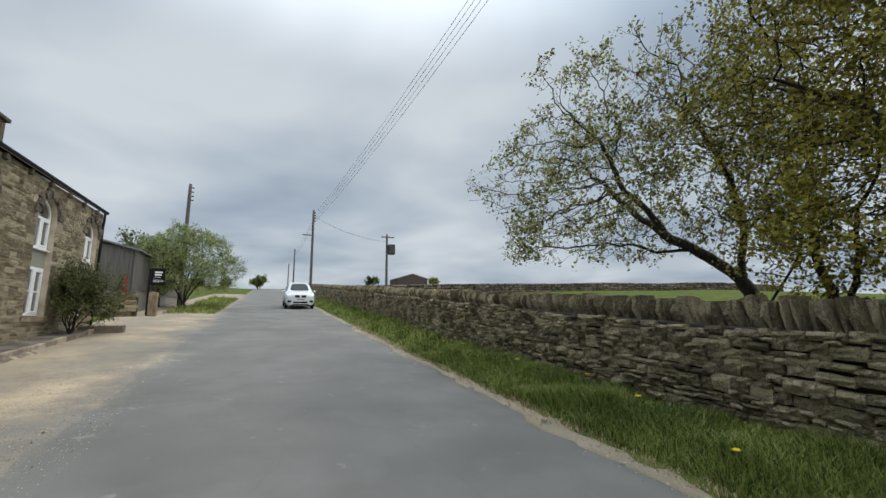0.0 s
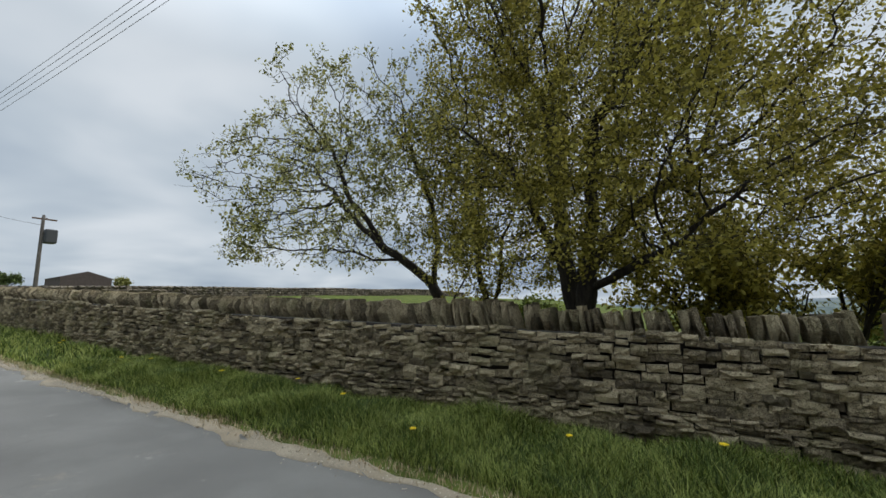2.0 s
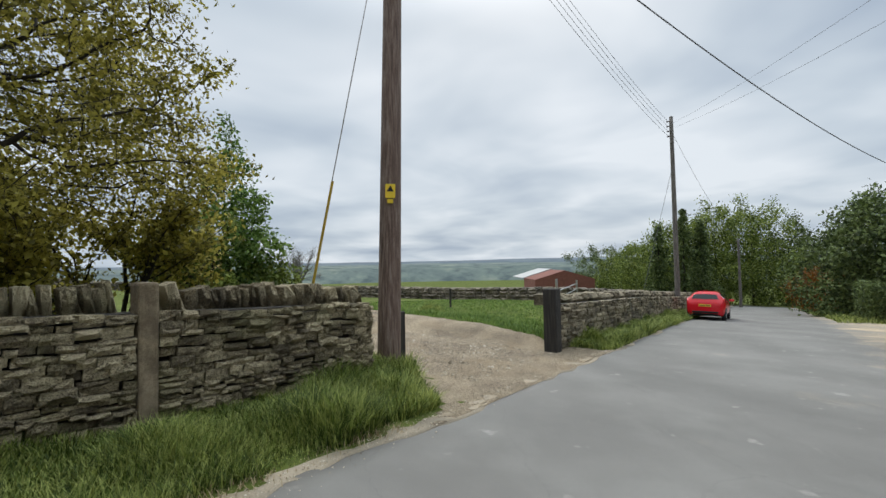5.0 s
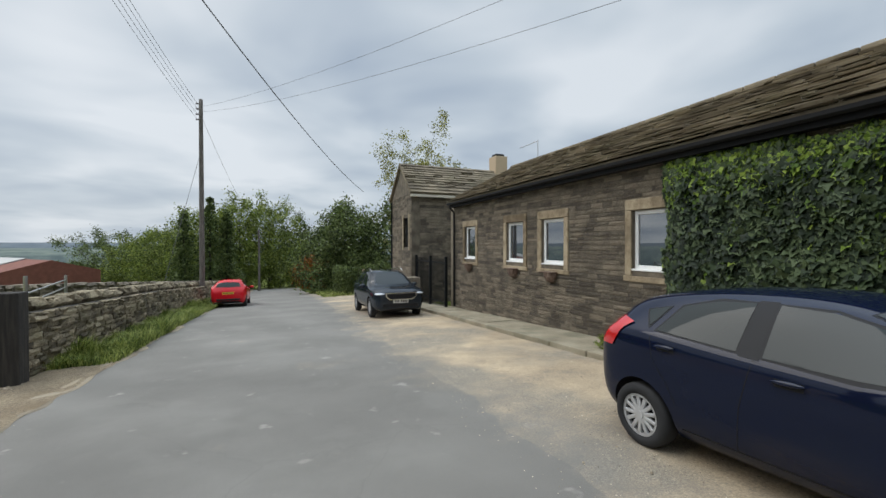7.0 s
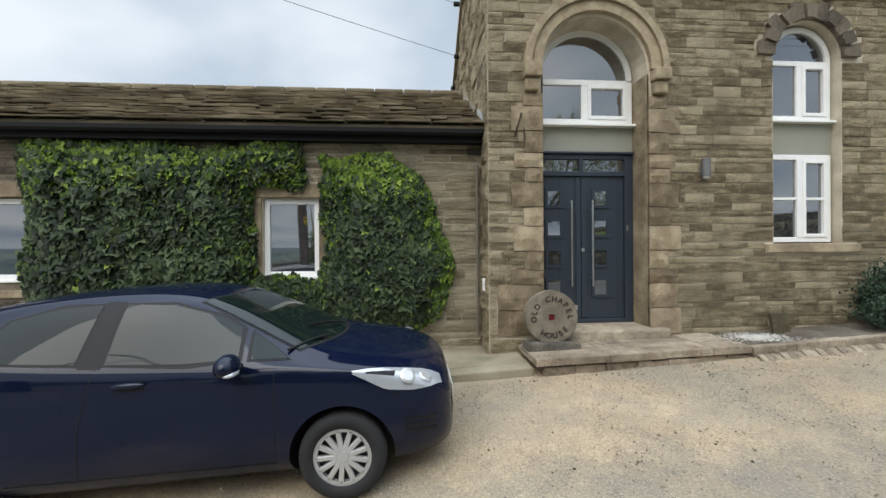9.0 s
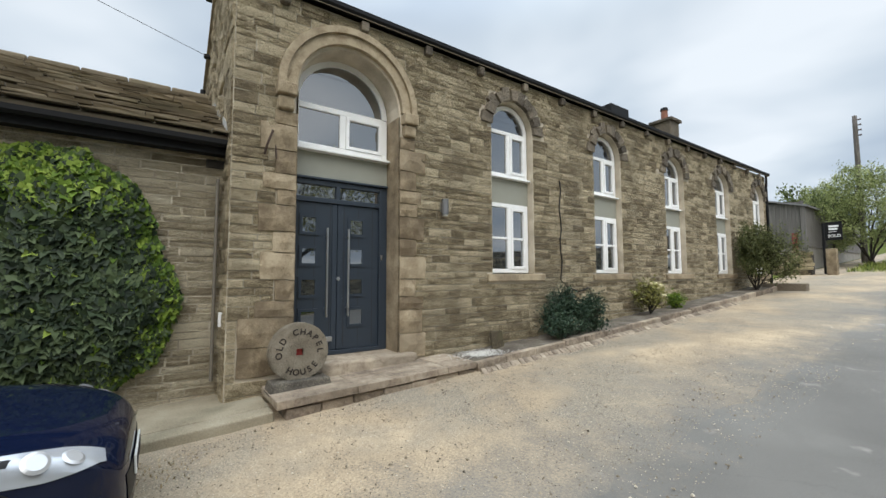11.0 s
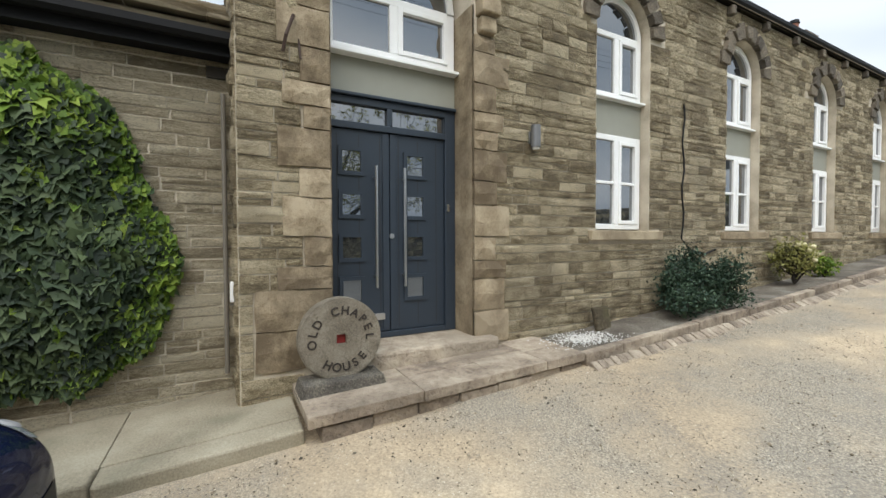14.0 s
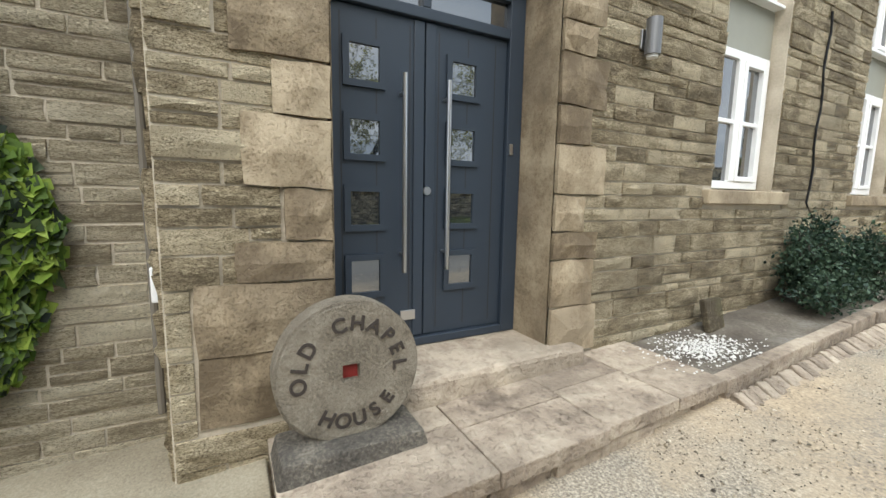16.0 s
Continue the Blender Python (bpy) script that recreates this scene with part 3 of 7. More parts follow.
gutter(CH0, CH1 + 0.1, 0.035, EAVE + 0.1, chapel)
for k in range(16):
    part("corbel", B(0.0, 0.11, CH0 + 0.5 + k * 1.1, CH0 + 0.62 + k * 1.1, EAVE - 0.16, EAVE - 0.01, 0.02), DARKSTONE, chapel)


def tube(pts, r, seg=8):
    bm = bmesh.new()
    for a, b in zip(pts, pts[1:]):
        cyl(bm, a, b, r, r, seg)
    return bm


part("downpipe", tube([(0.09, 16.2, EAVE + 0.03), (0.09, 16.2, 4.9), (0.06, 16.25, 4.75), (0.06, 16.25, 0.85)], 0.04), BLACK, chapel)

# surround of the big doorway
hood = part("hood_mould", prism(arch_band(0.01, 0.78, 0.92, 3.95, n=28), 0.16, facing(0.07)), ASHLAR, chapel, "moulded round arch of dressed stone")
part("hood_rib", prism(arch_band(0.01, 0.925, 1.02, 3.95, n=28), 0.2, facing(0.11)), ASHLAR, hood)
for s, c in ((-1, -0.9), (1, 0.92)):
    cap = part("corbel", B(-0.05, 0.15, c - 0.12, c + 0.12, 3.78, 3.945, 0.02), ASHLAR, chapel)
    part("corbel_foot", B(-0.05, 0.10, c - 0.1, c + 0.1, 3.6, 3.775, 0.03), ASHLAR, cap)
z, k = 0.27, 0
rng, quoins = random.Random(3), []
while z < 3.5:
    h = rng.choice((0.2, 0.26, 0.3, 0.34))
    h = min(h, 3.59 - z)
    if k < 2:
        h = 0.35
    for s in (-1, 1):
        w = (0.26 if k % 2 else 0.42) + rng.uniform(-0.04, 0.05)
        if k < 2:
            w = 0.64 if s < 0 else 0.46 - 0.06 * k
        a = (-0.745 - w, -0.745) if s < 0 else (0.765, 0.765 + w)
        quoins.append((a[0] + 0.005, z + 0.005, a[1] - a[0] - 0.01, h - 0.01, 0.05, 0))
    z, k = z + h, k + 1
lay(quoins, BLOCKS, ASHLAR, chapel, "quoin", near=lambda u, v: True, at=face_at(0.0))
part("reveal", B(-0.4, 0.0, -0.76, -0.735, 0.3, 3.9), ASHLAR, chapel)
part("reveal", B(-0.4, 0.0, 0.755, 0.78, 0.3, 3.9), ASHLAR, chapel)
part("doorstep", B(-0.45, 0.16, -0.72, 1.0, 0.16, 0.355, 0.03), FLAG, chapel, "worn pale stone doorstep")

# entrance
entrance = thing("front_door", "anthracite blue double front door with square panes and steel bars", "door", at=(0, -0.05, 0))
FX = -0.36
bars(entrance, "door_frame", [(-0.69, -0.65, 0.36, 2.85), (0.67, 0.80, 0.36, 2.85), (-0.65, 0.67, 2.78, 2.85), (-0.65, 0.67, 2.53, 2.6), (-0.02, 0.04, 2.6, 2.78), (-0.65, 0.67, 0.36, 0.42)], FX, 0.09, NAVY)
part("fanlight", B(FX - 0.06, FX - 0.045, -0.65, -0.02, 2.6, 2.78), GLASS, entrance)
part("fanlight", B(FX - 0.06, FX - 0.045, 0.04, 0.67, 2.6, 2.78), GLASS, entrance)
part("drip_rail", B(FX - 0.02, FX + 0.04, -0.68, 0.80, 2.852, 2.885, 0.008), NAVY, entrance)
for s, y0, y1 in ((-1, -0.648, 0.005), (1, 0.015, 0.668)):
    leaf = part("door_leaf", B(FX - 0.09, FX - 0.035, y0, y1, 0.422, 2.528, 0.006), NAVY, entrance)
    part("stile", B(FX - 0.04, FX - 0.022, (y1 - 0.075) if s < 0 else y0, y1 if s < 0 else (y0 + 0.075), 0.43, 2.52, 0.006), NAVY, leaf)
    c = -0.4 if s < 0 else 0.305
    for g in (y0 + 0.1, (y0 + y1) / 2, y1 - 0.1):
        part("groove", B(FX - 0.036, FX - 0.0345, g - 0.004, g + 0.004, 0.47, 2.48), SEAL, leaf)
    for i in range(4):
        zc = 2.205 - i * 0.442
        fr = part("pane_frame", holed(rect(c - 0.135, c + 0.135, zc - 0.145, zc + 0.145), [rect(c - 0.095, c + 0.095, zc - 0.105, zc + 0.105)], 0.03, facing(FX - 0.015)), NAVY, leaf)
        part("pane", B(FX - 0.034, FX - 0.03, c - 0.095, c + 0.095, zc - 0.105, zc + 0.105), GLASS, fr)
    hy = -0.16 if s < 0 else 0.157
    bar_ = part("pull_bar", C((FX + 0.045, hy, 0.9), (FX + 0.045, hy, 2.165), 0.016), STEEL, leaf, "brushed steel pull bar")
    for zz in (1.02, 2.05):
        part("mount", C((FX - 0.03, hy, zz), (FX + 0.045, hy, zz), 0.011), STEEL, bar_)
part("lock", C((FX - 0.03, 0.03, 1.44), (FX - 0.012, 0.03, 1.44), 0.028), STEEL, entrance)
part("bell_push", B(FX - 0.005, FX + 0.012, 0.69, 0.72, 1.72, 1.8, 0.004), STEEL, entrance)
part("letter_flap", B(FX - 0.035, FX - 0.02, -0.16, -0.05, 0.55, 0.62, 0.004), STEEL, entrance)

# arched windows
wd = thing("window_1", "large arched white window above the front door", "window", kind="structure")
X = FX
part("panel", B(X - 0.08, X - 0.02, -0.74, 0.76, 2.887, 3.25), PANEL, wd, "plain grey-green spandrel panel")
part("window_sill", B(X - 0.06, X + 0.09, -0.735, 0.755, 3.25, 3.285, 0.006), WHITE, wd)
bars(wd, "window_frame", [(-0.72, -0.63, 3.287, 3.93), (0.65, 0.74, 3.287, 3.93), (-0.63, 0.65, 3.287, 3.37), (-0.63, 0.65, 3.87, 3.95), (-0.035, 0.055, 3.37, 3.87)], X)
part("window_frame", prism(arch_band(0.01, 0.65, 0.73, 3.95), 0.06, facing(X)), WHITE, wd)
bars(wd, "sash", [(0.055, 0.11, 3.37, 3.87), (0.6, 0.65, 3.37, 3.87), (0.11, 0.6, 3.37, 3.42), (0.11, 0.6, 3.82, 3.87)], X + 0.016)
pane(wd, rect(-0.63, -0.035, 3.37, 3.87), X - 0.03), pane(wd, rect(0.055, 0.65, 3.37, 3.87), X - 0.03)
pane(wd, arch(-0.64, 0.66, 3.94, 3.951), X - 0.03)


def chapel_window(a, number):
    ob = thing("window_%d" % number, "tall arched white casement window with a grey-green spandrel", "window", "chapel windows", kind="structure")
    x, y0, y1 = -0.12, a + 0.03, a + WW - 0.03
    c = (y0 + y1) / 2
    r = (y1 - y0) / 2
    casement(ob, y0, y1, 1.53, 2.82, x)
    for p in ((y0 + 0.075, c - 0.045, 1.6, 2.75), (c + 0.045, y1 - 0.075, 1.6, 2.75)):
        pane(ob, rect(*p), x - 0.03)
    bars(ob, "glazing_bar", [(y0 + 0.075, c - 0.045, 2.15, 2.19), (c + 0.095, y1 - 0.125, 2.15, 2.19)], x, 0.045)
    part("panel", B(x - 0.09, x - 0.02, y0 - 0.03, y1 + 0.03, 2.824, 3.285), PANEL, ob)
    part("window_sill", B(x - 0.06, x + 0.07, y0 - 0.02, y1 + 0.02, 3.285, 3.315, 0.005), WHITE, ob)
    bars(ob, "window_frame", [(y0, y0 + 0.075, 3.317, 4.2), (y1 - 0.075, y1, 3.317, 4.2), (y0 + 0.075, y1 - 0.075, 3.317, 3.39), (y0 + 0.075, y1 - 0.075, 4.13, 4.2), (c - 0.045, c + 0.045, 3.39, 4.13)], x)
    part("window_frame", prism(arch_band(c, r - 0.075, r, 4.2), 0.06, facing(x)), WHITE, ob)
    bars(ob, "sash", [(c + 0.045, c + 0.095, 3.39, 4.13), (y1 - 0.125, y1 - 0.075, 3.39, 4.13), (c + 0.095, y1 - 0.125, 3.39, 3.44), (c + 0.095, y1 - 0.125, 4.08, 4.13)], x + 0.016)
    for p in ((y0 + 0.075, c - 0.045, 3.39, 4.13), (c + 0.045, y1 - 0.075, 3.39, 4.13)):
        pane(ob, rect(*p), x - 0.03)
    pane(ob, arch(y0 + 0.07, y1 - 0.07, 4.19, 4.201), x - 0.03)
    part("stone_sill", B(-0.2, 0.07, a - 0.14, a + WW + 0.24, 1.38, 1.51, 0.012), ASHLAR, ob, "weathered stone sill")
    rr = WW / 2
    for i in range(11):
        t0, t1 = math.pi * (i + 0.06) / 11, math.pi * (i + 0.94) / 11
        out = rr + (0.26 if i % 2 == 0 else 0.2)
        part("voussoir", prism(arch_band(a + rr, rr + 0.01, out, 4.2, t0, t1, 3), 0.1, facing(0.06 + (0.03 if i % 2 else 0.0))), DARKSTONE, chapel)


for i, a in enumerate(WINS):
    chapel_window(a, i + 2)

# ---- long low cottage ----
LX, L0, L1 = -0.5, -17.0, -1.5
LWIN = [(-4.66, -3.88), (-8.55, -7.3), (-11.44, -10.56), (-13.17, -12.28), (-16.08, -15.22)]
cottage = thing("cottage", "long low sooty stone cottage with a mossy stone slate roof", "house")
part("wall", holed([(L0, -1.7), (-5.5, -1.7), (-5.5, 3.1), (L0, 3.1)], [rect(a, b, 1.08, 2.2) for a, b in LWIN[1:]], 0.4, facing(LX)), SOOTMORTAR, cottage)
part("wall", holed([(-5.5, -1.7), (L1, -1.7), (L1, 3.1), (-5.5, 3.1)], [rect(a, b, 1.08, 2.2) for a, b in LWIN[:1]], 0.4, facing(LX)), MORTAR, cottage)
part("wall", prism([(0.5, -1.7), (5.9, -1.7), (5.9, 3.1), (3.2, 4.7), (0.5, 3.1)], 0.4, south_at(L0)(0, 0) @ Matrix.Diagonal((-1, 1, -1, 1))), DARKSTONE, cottage)
part("wall", B(-5.9, -5.5, L0, L1, -1.5, 3.1), MORTAR, cottage)
LR0, LR1 = (-0.22, 3.2), (-3.2, 4.74)
part("roof", roof_slab(LR0[0], LR0[1], LR1[0], LR1[1], L0 - 0.15, L1 - 0.002, 0.1), ROOFSTONE, cottage)
part("roof", roof_slab(-6.1, 3.2, LR1[0] - 0.004, LR1[1], L0 - 0.15, L1 - 0.002, 0.1), ROOFSTONE, cottage)
for k in range(26):
    part("ridge_stone", B(LR1[0] - 0.16, LR1[0] + 0.16, L0 + k * 0.6 - 0.1, L0 + k * 0.6 + 0.49, LR1[1] - 0.03, LR1[1] + 0.075, 0.03), ROOFSTONE, cottage)
gutter(L0 - 0.1, L1 - 0.01, -0.3, 3.15, cottage)
part("fascia", B(-0.46, -0.305, L0 - 0.1, L1 - 0.01, 2.99, 3.15), BLACK, cottage, "black painted fascia under the eaves")
part("downpipe", tube([(-0.24, L0 + 0.1, 3.1), (-0.24, L0 + 0.1, 2.98), (-0.42, L0 + 0.1, 2.8), (-0.42, L0 + 0.1, -0.8)], 0.04), BLACK, cottage)
part("downpipe", tube([(-0.42, L1 - 0.09, 2.7), (-0.42, L1 - 0.09, 0.2)], 0.02), plain("weathered_lead", (0.16, 0.14, 0.11), 0.7), cottage)
part("air_brick", B(LX - 0.1, LX + 0.03, -1.72, -1.5, 2.85, 2.95, 0.005), CORE, cottage)
for i, (a, b) in enumerate(LWIN):
    ob = thing("window_%d" % (i + 7), "small white casement window in a dressed stone surround", "window", "cottage windows", kind="structure")
    casement(ob, a, b, 1.08, 2.2, LX - 0.06, False)
    pane(ob, rect(a + 0.075, b - 0.075, 1.15, 2.12), LX - 0.09)
    part("window_sill", B(LX - 0.08, LX + 0.02, a - 0.02, b + 0.02, 1.05, 1.085, 0.006), WHITE, ob)
    for r in ((a - 0.16, a - 0.01, 0.95, 2.21), (b + 0.01, b + 0.16, 0.95, 2.21), (a - 0.16, b + 0.16, 2.215, 2.42), (a - 0.2, b + 0.2, 0.84, 0.945)):
        part("stone_surround", B(LX - 0.1, LX + 0.035, *r, 0.01), ASHLAR, ob)
    if i > 1:
        c = (a + b) / 2
        bas = thing("wall_basket", "brown wall-hung planter basket under a window", "planter", "wall baskets")
        bm = bmesh.new()
        bmesh.ops.create_uvsphere(bm, u_segments=12, v_segments=8, radius=0.2)
        bmesh.ops.delete(bm, geom=[v for v in bm.verts if v.co.z > 0.02 or v.co.x < -0.02], context="VERTS")
        bmesh.ops.transform(bm, matrix=Matrix.Translation((LX + 0.05, c, 0.86)) @ Matrix.Diagonal((0.9, 1.1, 1.3, 1)), verts=bm.verts)
        part("basket", bm, WOOD, bas)
        part("rim", B(LX + 0.03, LX + 0.24, c - 0.23, c + 0.23, 0.86, 0.885, 0.008), WOOD, bas)

# ---- gabled house down the lane ----
house = thing("house", "two-storey gabled stone house with stone slate roof", "house")
HZ0, HE, HR = -2.2, 4.05, 5.6
part("wall", holed([(-24.4, HZ0), (-20.9, HZ0), (-20.9, HE), (-22.6, HR), (-24.4, HE)], [rect(-22.2, -21.35, 1.45, 2.9)], 0.4, facing(0.0)), SOOTMORTAR, house)
part("wall", B(-9, -0.4, -21.3, -20.9, HZ0, HE), SOOTMORTAR, house)
part("wall", B(-9, -0.4, -24.4, -24.0, HZ0, HE), MORTAR, house)
part("roof", ([(0.12, -20.75, HE), (-9, -20.75, HE), (-9, -22.6, HR + 0.12), (0.12, -22.6, HR + 0.12), (0.12, -20.75, HE - 0.14), (-9, -20.75, HE - 0.14), (-9, -22.6, HR - 0.02), (0.12, -22.6, HR - 0.02)], [(0, 3, 2, 1), (4, 5, 6, 7), (0, 4, 7, 3), (0, 1, 5, 4), (3, 7, 6, 2), (1, 2, 6, 5)]), ROOFSTONE, house)
part("roof", ([(0.12, -24.6, HE), (-9, -24.6, HE), (-9, -22.605, HR + 0.12), (0.12, -22.605, HR + 0.12), (0.12, -24.6, HE - 0.14), (-9, -24.6, HE - 0.14), (-9, -22.605, HR - 0.02), (0.12, -22.605, HR - 0.02)], [(0, 1, 2, 3), (7, 6, 5, 4), (3, 7, 4, 0), (4, 5, 1, 0), (2, 6, 7, 3), (5, 6, 2, 1)]), ROOFSTONE, house)
part("gutter", B(-9, 0.1, -20.8, -20.7, HE - 0.22, HE - 0.1, 0.01), plain("cream_paint", (0.6, 0.55, 0.45), 0.6), house)
hc = part("chimney", B(-6.05, -5.3, -23.0, -22.25, 5.0, 6.5, 0.02), plain("buff_render", (0.52, 0.40, 0.27), 0.9), house, "buff rendered chimney stack")
part("chimney_cap", B(-5.95, -5.4, -22.85, -22.4, 6.5, 6.65, 0.03), BLACK, hc)
part("window", B(-0.2, -0.12, -22.2, -21.35, 1.45, 2.9), GLASS, house)
for r in ((-22.36, -22.2, 1.3, 3.05), (-21.35, -21.19, 1.3, 3.05)):
    part("jamb", B(-0.1, 0.04, *r, 0.01), ASHLAR, house)
part("downpipe", tube([(0.06, -24.3, 3.9), (0.06, -24.3, -1.4)], 0.04), BLACK, house)
ae = thing("tv_aerial", "thin metal television aerial above the cottage roof", "aerial")
part("mast", tube([(-3.2, -15.4, 4.7), (-3.2, -15.4, 5.5)], 0.02), STEEL, ae)
part("boom", tube([(-3.2, -15.4, 5.45), (-3.2, -16.6, 5.45)], 0.012), STEEL, ae)

# ---- paving ----
def path_z(y):
    return zr(y) + 0.17


pav = thing("pavement", "raised concrete and flagstone pavement along the cottage", "pavement", kind="structure")
y, rng = -1.1, random.Random(8)
while y > -19.5:
    L = rng.uniform(1.0, 1.9)
    a = math.atan(0.057)
    m = Matrix.Translation((0, y - L, path_z(y - L))) @ Matrix.Rotation(a, 4, "X")
    part("kerb", B(0.48, 0.7 + rng.uniform(-0.015, 0.015), 0.005, L - 0.005, -0.4, rng.uniform(-0.008, 0.01), 0.02, m), CONCRETE, pav)
    part("slab", B(-0.5, 0.474, 0.004, L - 0.004, -0.3, rng.uniform(-0.02, 0.0), 0.008, m), CONCRETE, pav)
    y -= L
steps = thing("entrance_slab", "thick worn stone flags before the front door", "paving", kind="structure")
cuts = [-1.1, -0.2, 0.5, 1.1, 1.6]
for k, (a, b) in enumerate(zip(cuts, cuts[1:])):
    m = Matrix.Translation((0, a, 0.15 + 0.035 * (a + 1.1))) @ Matrix.Rotation(math.atan(0.035), 4, "X")
    L, mid, front = b - a, 0.36 + 0.07 * (k % 2), 0.8 + rng.uniform(-0.01, 0.012)
    part("flag", B(mid + 0.003, front, 0.003, L - 0.003, -0.075, 0.012 + rng.uniform(0, 0.004), 0.007, m), FLAG, steps)
    part("flag", B(0.0, mid - 0.003, 0.003, L - 0.003, -0.075, 0.012 + rng.uniform(0, 0.005), 0.006, m), FLAG, steps)
for k in range(7):
    a = -1.1 + k * 0.385
    for j in range(2):
        part("riser", B(0.3, 0.77 + rng.uniform(-0.02, 0.015), a + 0.004 + 0.1 * j, a + 0.38 + 0.1 * j * (k < 6), -0.25 + 0.16 * j, -0.095 + 0.16 * j, 0.012, Matrix.Translation((0, 0, 0.035 * (a + 1.1)))), FLAG, steps)

bed = thing("flower_bed", "narrow gravelly bed edged with stone along the chapel", "flower bed", kind="structure")
bv, bq = sheet([0.0, 0.25, 0.5, 0.72], list(np.arange(1.58, 14.3, 0.3)), lambda x, y: zr(y) + 0.17 + noise.noise(Vector((x * 5, y * 5, 0))) * 0.03)
part("soil", (bv, bq), mat("bed_soil", [(0.05, 0.04, 0.03), (0.12, 0.1, 0.075), (0.25, 0.23, 0.19)], 2.5, 0.95, 0.8, 40), bed)
y = 1.62
while y < 13.9:
    L = rng.uniform(0.5, 0.9)
    part("edging", B(0.68, 0.78 + rng.uniform(0, 0.015), 0.005, L - 0.005, -0.3, 0.02 + rng.uniform(-0.015, 0.01), 0.012, Matrix.Translation((0, y, zr(y) + 0.18)) @ Matrix.Rotation(math.atan(0.067), 4, "X")), FLAG, bed)
    y += L
y = 1.65
while y < 10.5:
    m = Matrix.Translation((0.8, y, zr(y) + 0.09)) @ Matrix.Rotation(math.atan(0.062), 4, "X") @ Matrix.Rotation(radians(24), 4, "Y") @ Matrix.Rotation(radians(-14), 4, "Z")
    part("sett", B(0.0, 0.2 + rng.uniform(-0.015, 0.015), 0, 0.085, -0.08, 0.03 + rng.uniform(-0.008, 0.008), 0.012, m), FLAG, bed)
    y += 0.094
part("trough", B(0.35, 1.5, 14.2, 14.55, 0.9, 1.22, 0.03), DARKSTONE, bed, "dark stone block at the end of the bed")

# ---- field walls ----
def wall_body(x0, x1, ys, z0, z1):
    v, q = [], []
    for y in ys:
        z = zr(y)
        v += [(x0, y, z + z0), (x0 + 0.06, y, z + z1), (x1 - 0.06, y, z + z1), (x1, y, z + z0)]
    n = len(ys)
    for j in range(n - 1):
        for i in range(3):
            q.append((j * 4 + i, j * 4 + i + 1, j * 4 + 5 + i, j * 4 + 4 + i))
    q += [(3, 2, 1, 0), ((n - 1) * 4, (n - 1) * 4 + 1, (n - 1) * 4 + 2, (n - 1) * 4 + 3)]
    return v, q


def west_at(x, lift=0.0):
    """The face that looks along -x: u runs along -y."""
    m = Matrix(((0, 0, -1, x), (-1, 0, 0, 0), (0, 1, 0, 0), (0, 0, 0, 1)))

    def f(u, v):
        s = math.atan((zr(-u + 0.3) - zr(-u - 0.3)) / 0.6)
        return m @ Matrix.Translation((u, v + zr(-u) + lift, 0)) @ Matrix.Rotation(-s, 4, "Z")
    return f


def copes(y0, y1, x, z, seed, w=0.46):
    rng, out, y = random.Random(seed), [], y0
    while y < y1:
        t = rng.uniform(0.06, 0.15)
        tall = 0.07 * sm(-3.4, 0.5, y) + 0.05 * noise.noise(Vector((y * 0.7, seed, 0)))
        out.append((y, z - 0.03, t, rng.uniform(0.24, 0.33) + tall, w * 0.55, rng.uniform(0.02, 0.34)))
        y += t + 0.012
    return out


COPES = [unit_stone(0.7, _rng) for _ in range(8)]


def cope_at(x, lean=1):
    def f(u, v):
        s = math.atan((zr(u + 0.3) - zr(u - 0.3)) / 0.6)
        return Matrix(((0, 0, -1, x + 0.3), (-1, 0, 0, 0), (0, 1, 0, 0), (0, 0, 0, 1))) @ Matrix.Translation((-u, v + zr(u), 0))
    return f


field_wall = thing("drystone_wall", "weathered drystone field wall topped with upright coping stones", "wall", "field walls", kind="structure")
WX = 10.62
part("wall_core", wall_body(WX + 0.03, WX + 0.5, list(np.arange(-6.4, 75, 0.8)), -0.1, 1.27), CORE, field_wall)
lay(ruffled(coursed(6.42 - 33, 6.42, 0.05, 1.29, (0.045, 0.115), (0.09, 0.27), 0.075, 0.006, 11, holes=[box_hole(3.44, 3.62, 0.0, 1.6)]), 11, 1.5), RUBBLE, FIELDSTONE, field_wall, "stone", near=lambda u, v: 0.5 < u < 6.6 and v > 0.2, at=west_at(WX), rest="stonework")
lay(coursed(-75, 6.42 - 33, 0.05, 1.29, (0.09, 0.2), (0.25, 0.7), 0.09, 0.008, 12), RUBBLE, FIELDSTONE, field_wall, "stone", at=west_at(WX), rest="distant_stonework")
lay([p for p in copes(-6.42, 40, WX, 1.27, 13) if not -3.66 < p[0] < -3.42], COPES, FIELDSTONE, field_wall, "coping_stone", near=lambda u, v: u < 24, at=cope_at(WX + 0.2), rest="coping")
lay(copes(40, 75, WX, 1.27, 14), COPES, FIELDSTONE, field_wall, "coping_stone", at=cope_at(WX + 0.2), rest="distant_coping")
lay([(u, v, L, h, d, 0) for u, v, L, h, d, _ in coursed(0.0, 0.5, -0.1, 1.29, (0.08, 0.15), (0.15, 0.4), 0.06, 0.006, 15)], RUBBLE, FIELDSTONE, field_wall, "end_stone", at=lambda u, v: Matrix(((1, 0, 0, WX + u), (0, 0, -1, -6.38), (0, 1, 0, v + zr(-6.4)), (0, 0, 0, 1))), rest="end_stonework")
gp = thing("stone_post", "upright weathered stone gatepost built into the field wall", "post")
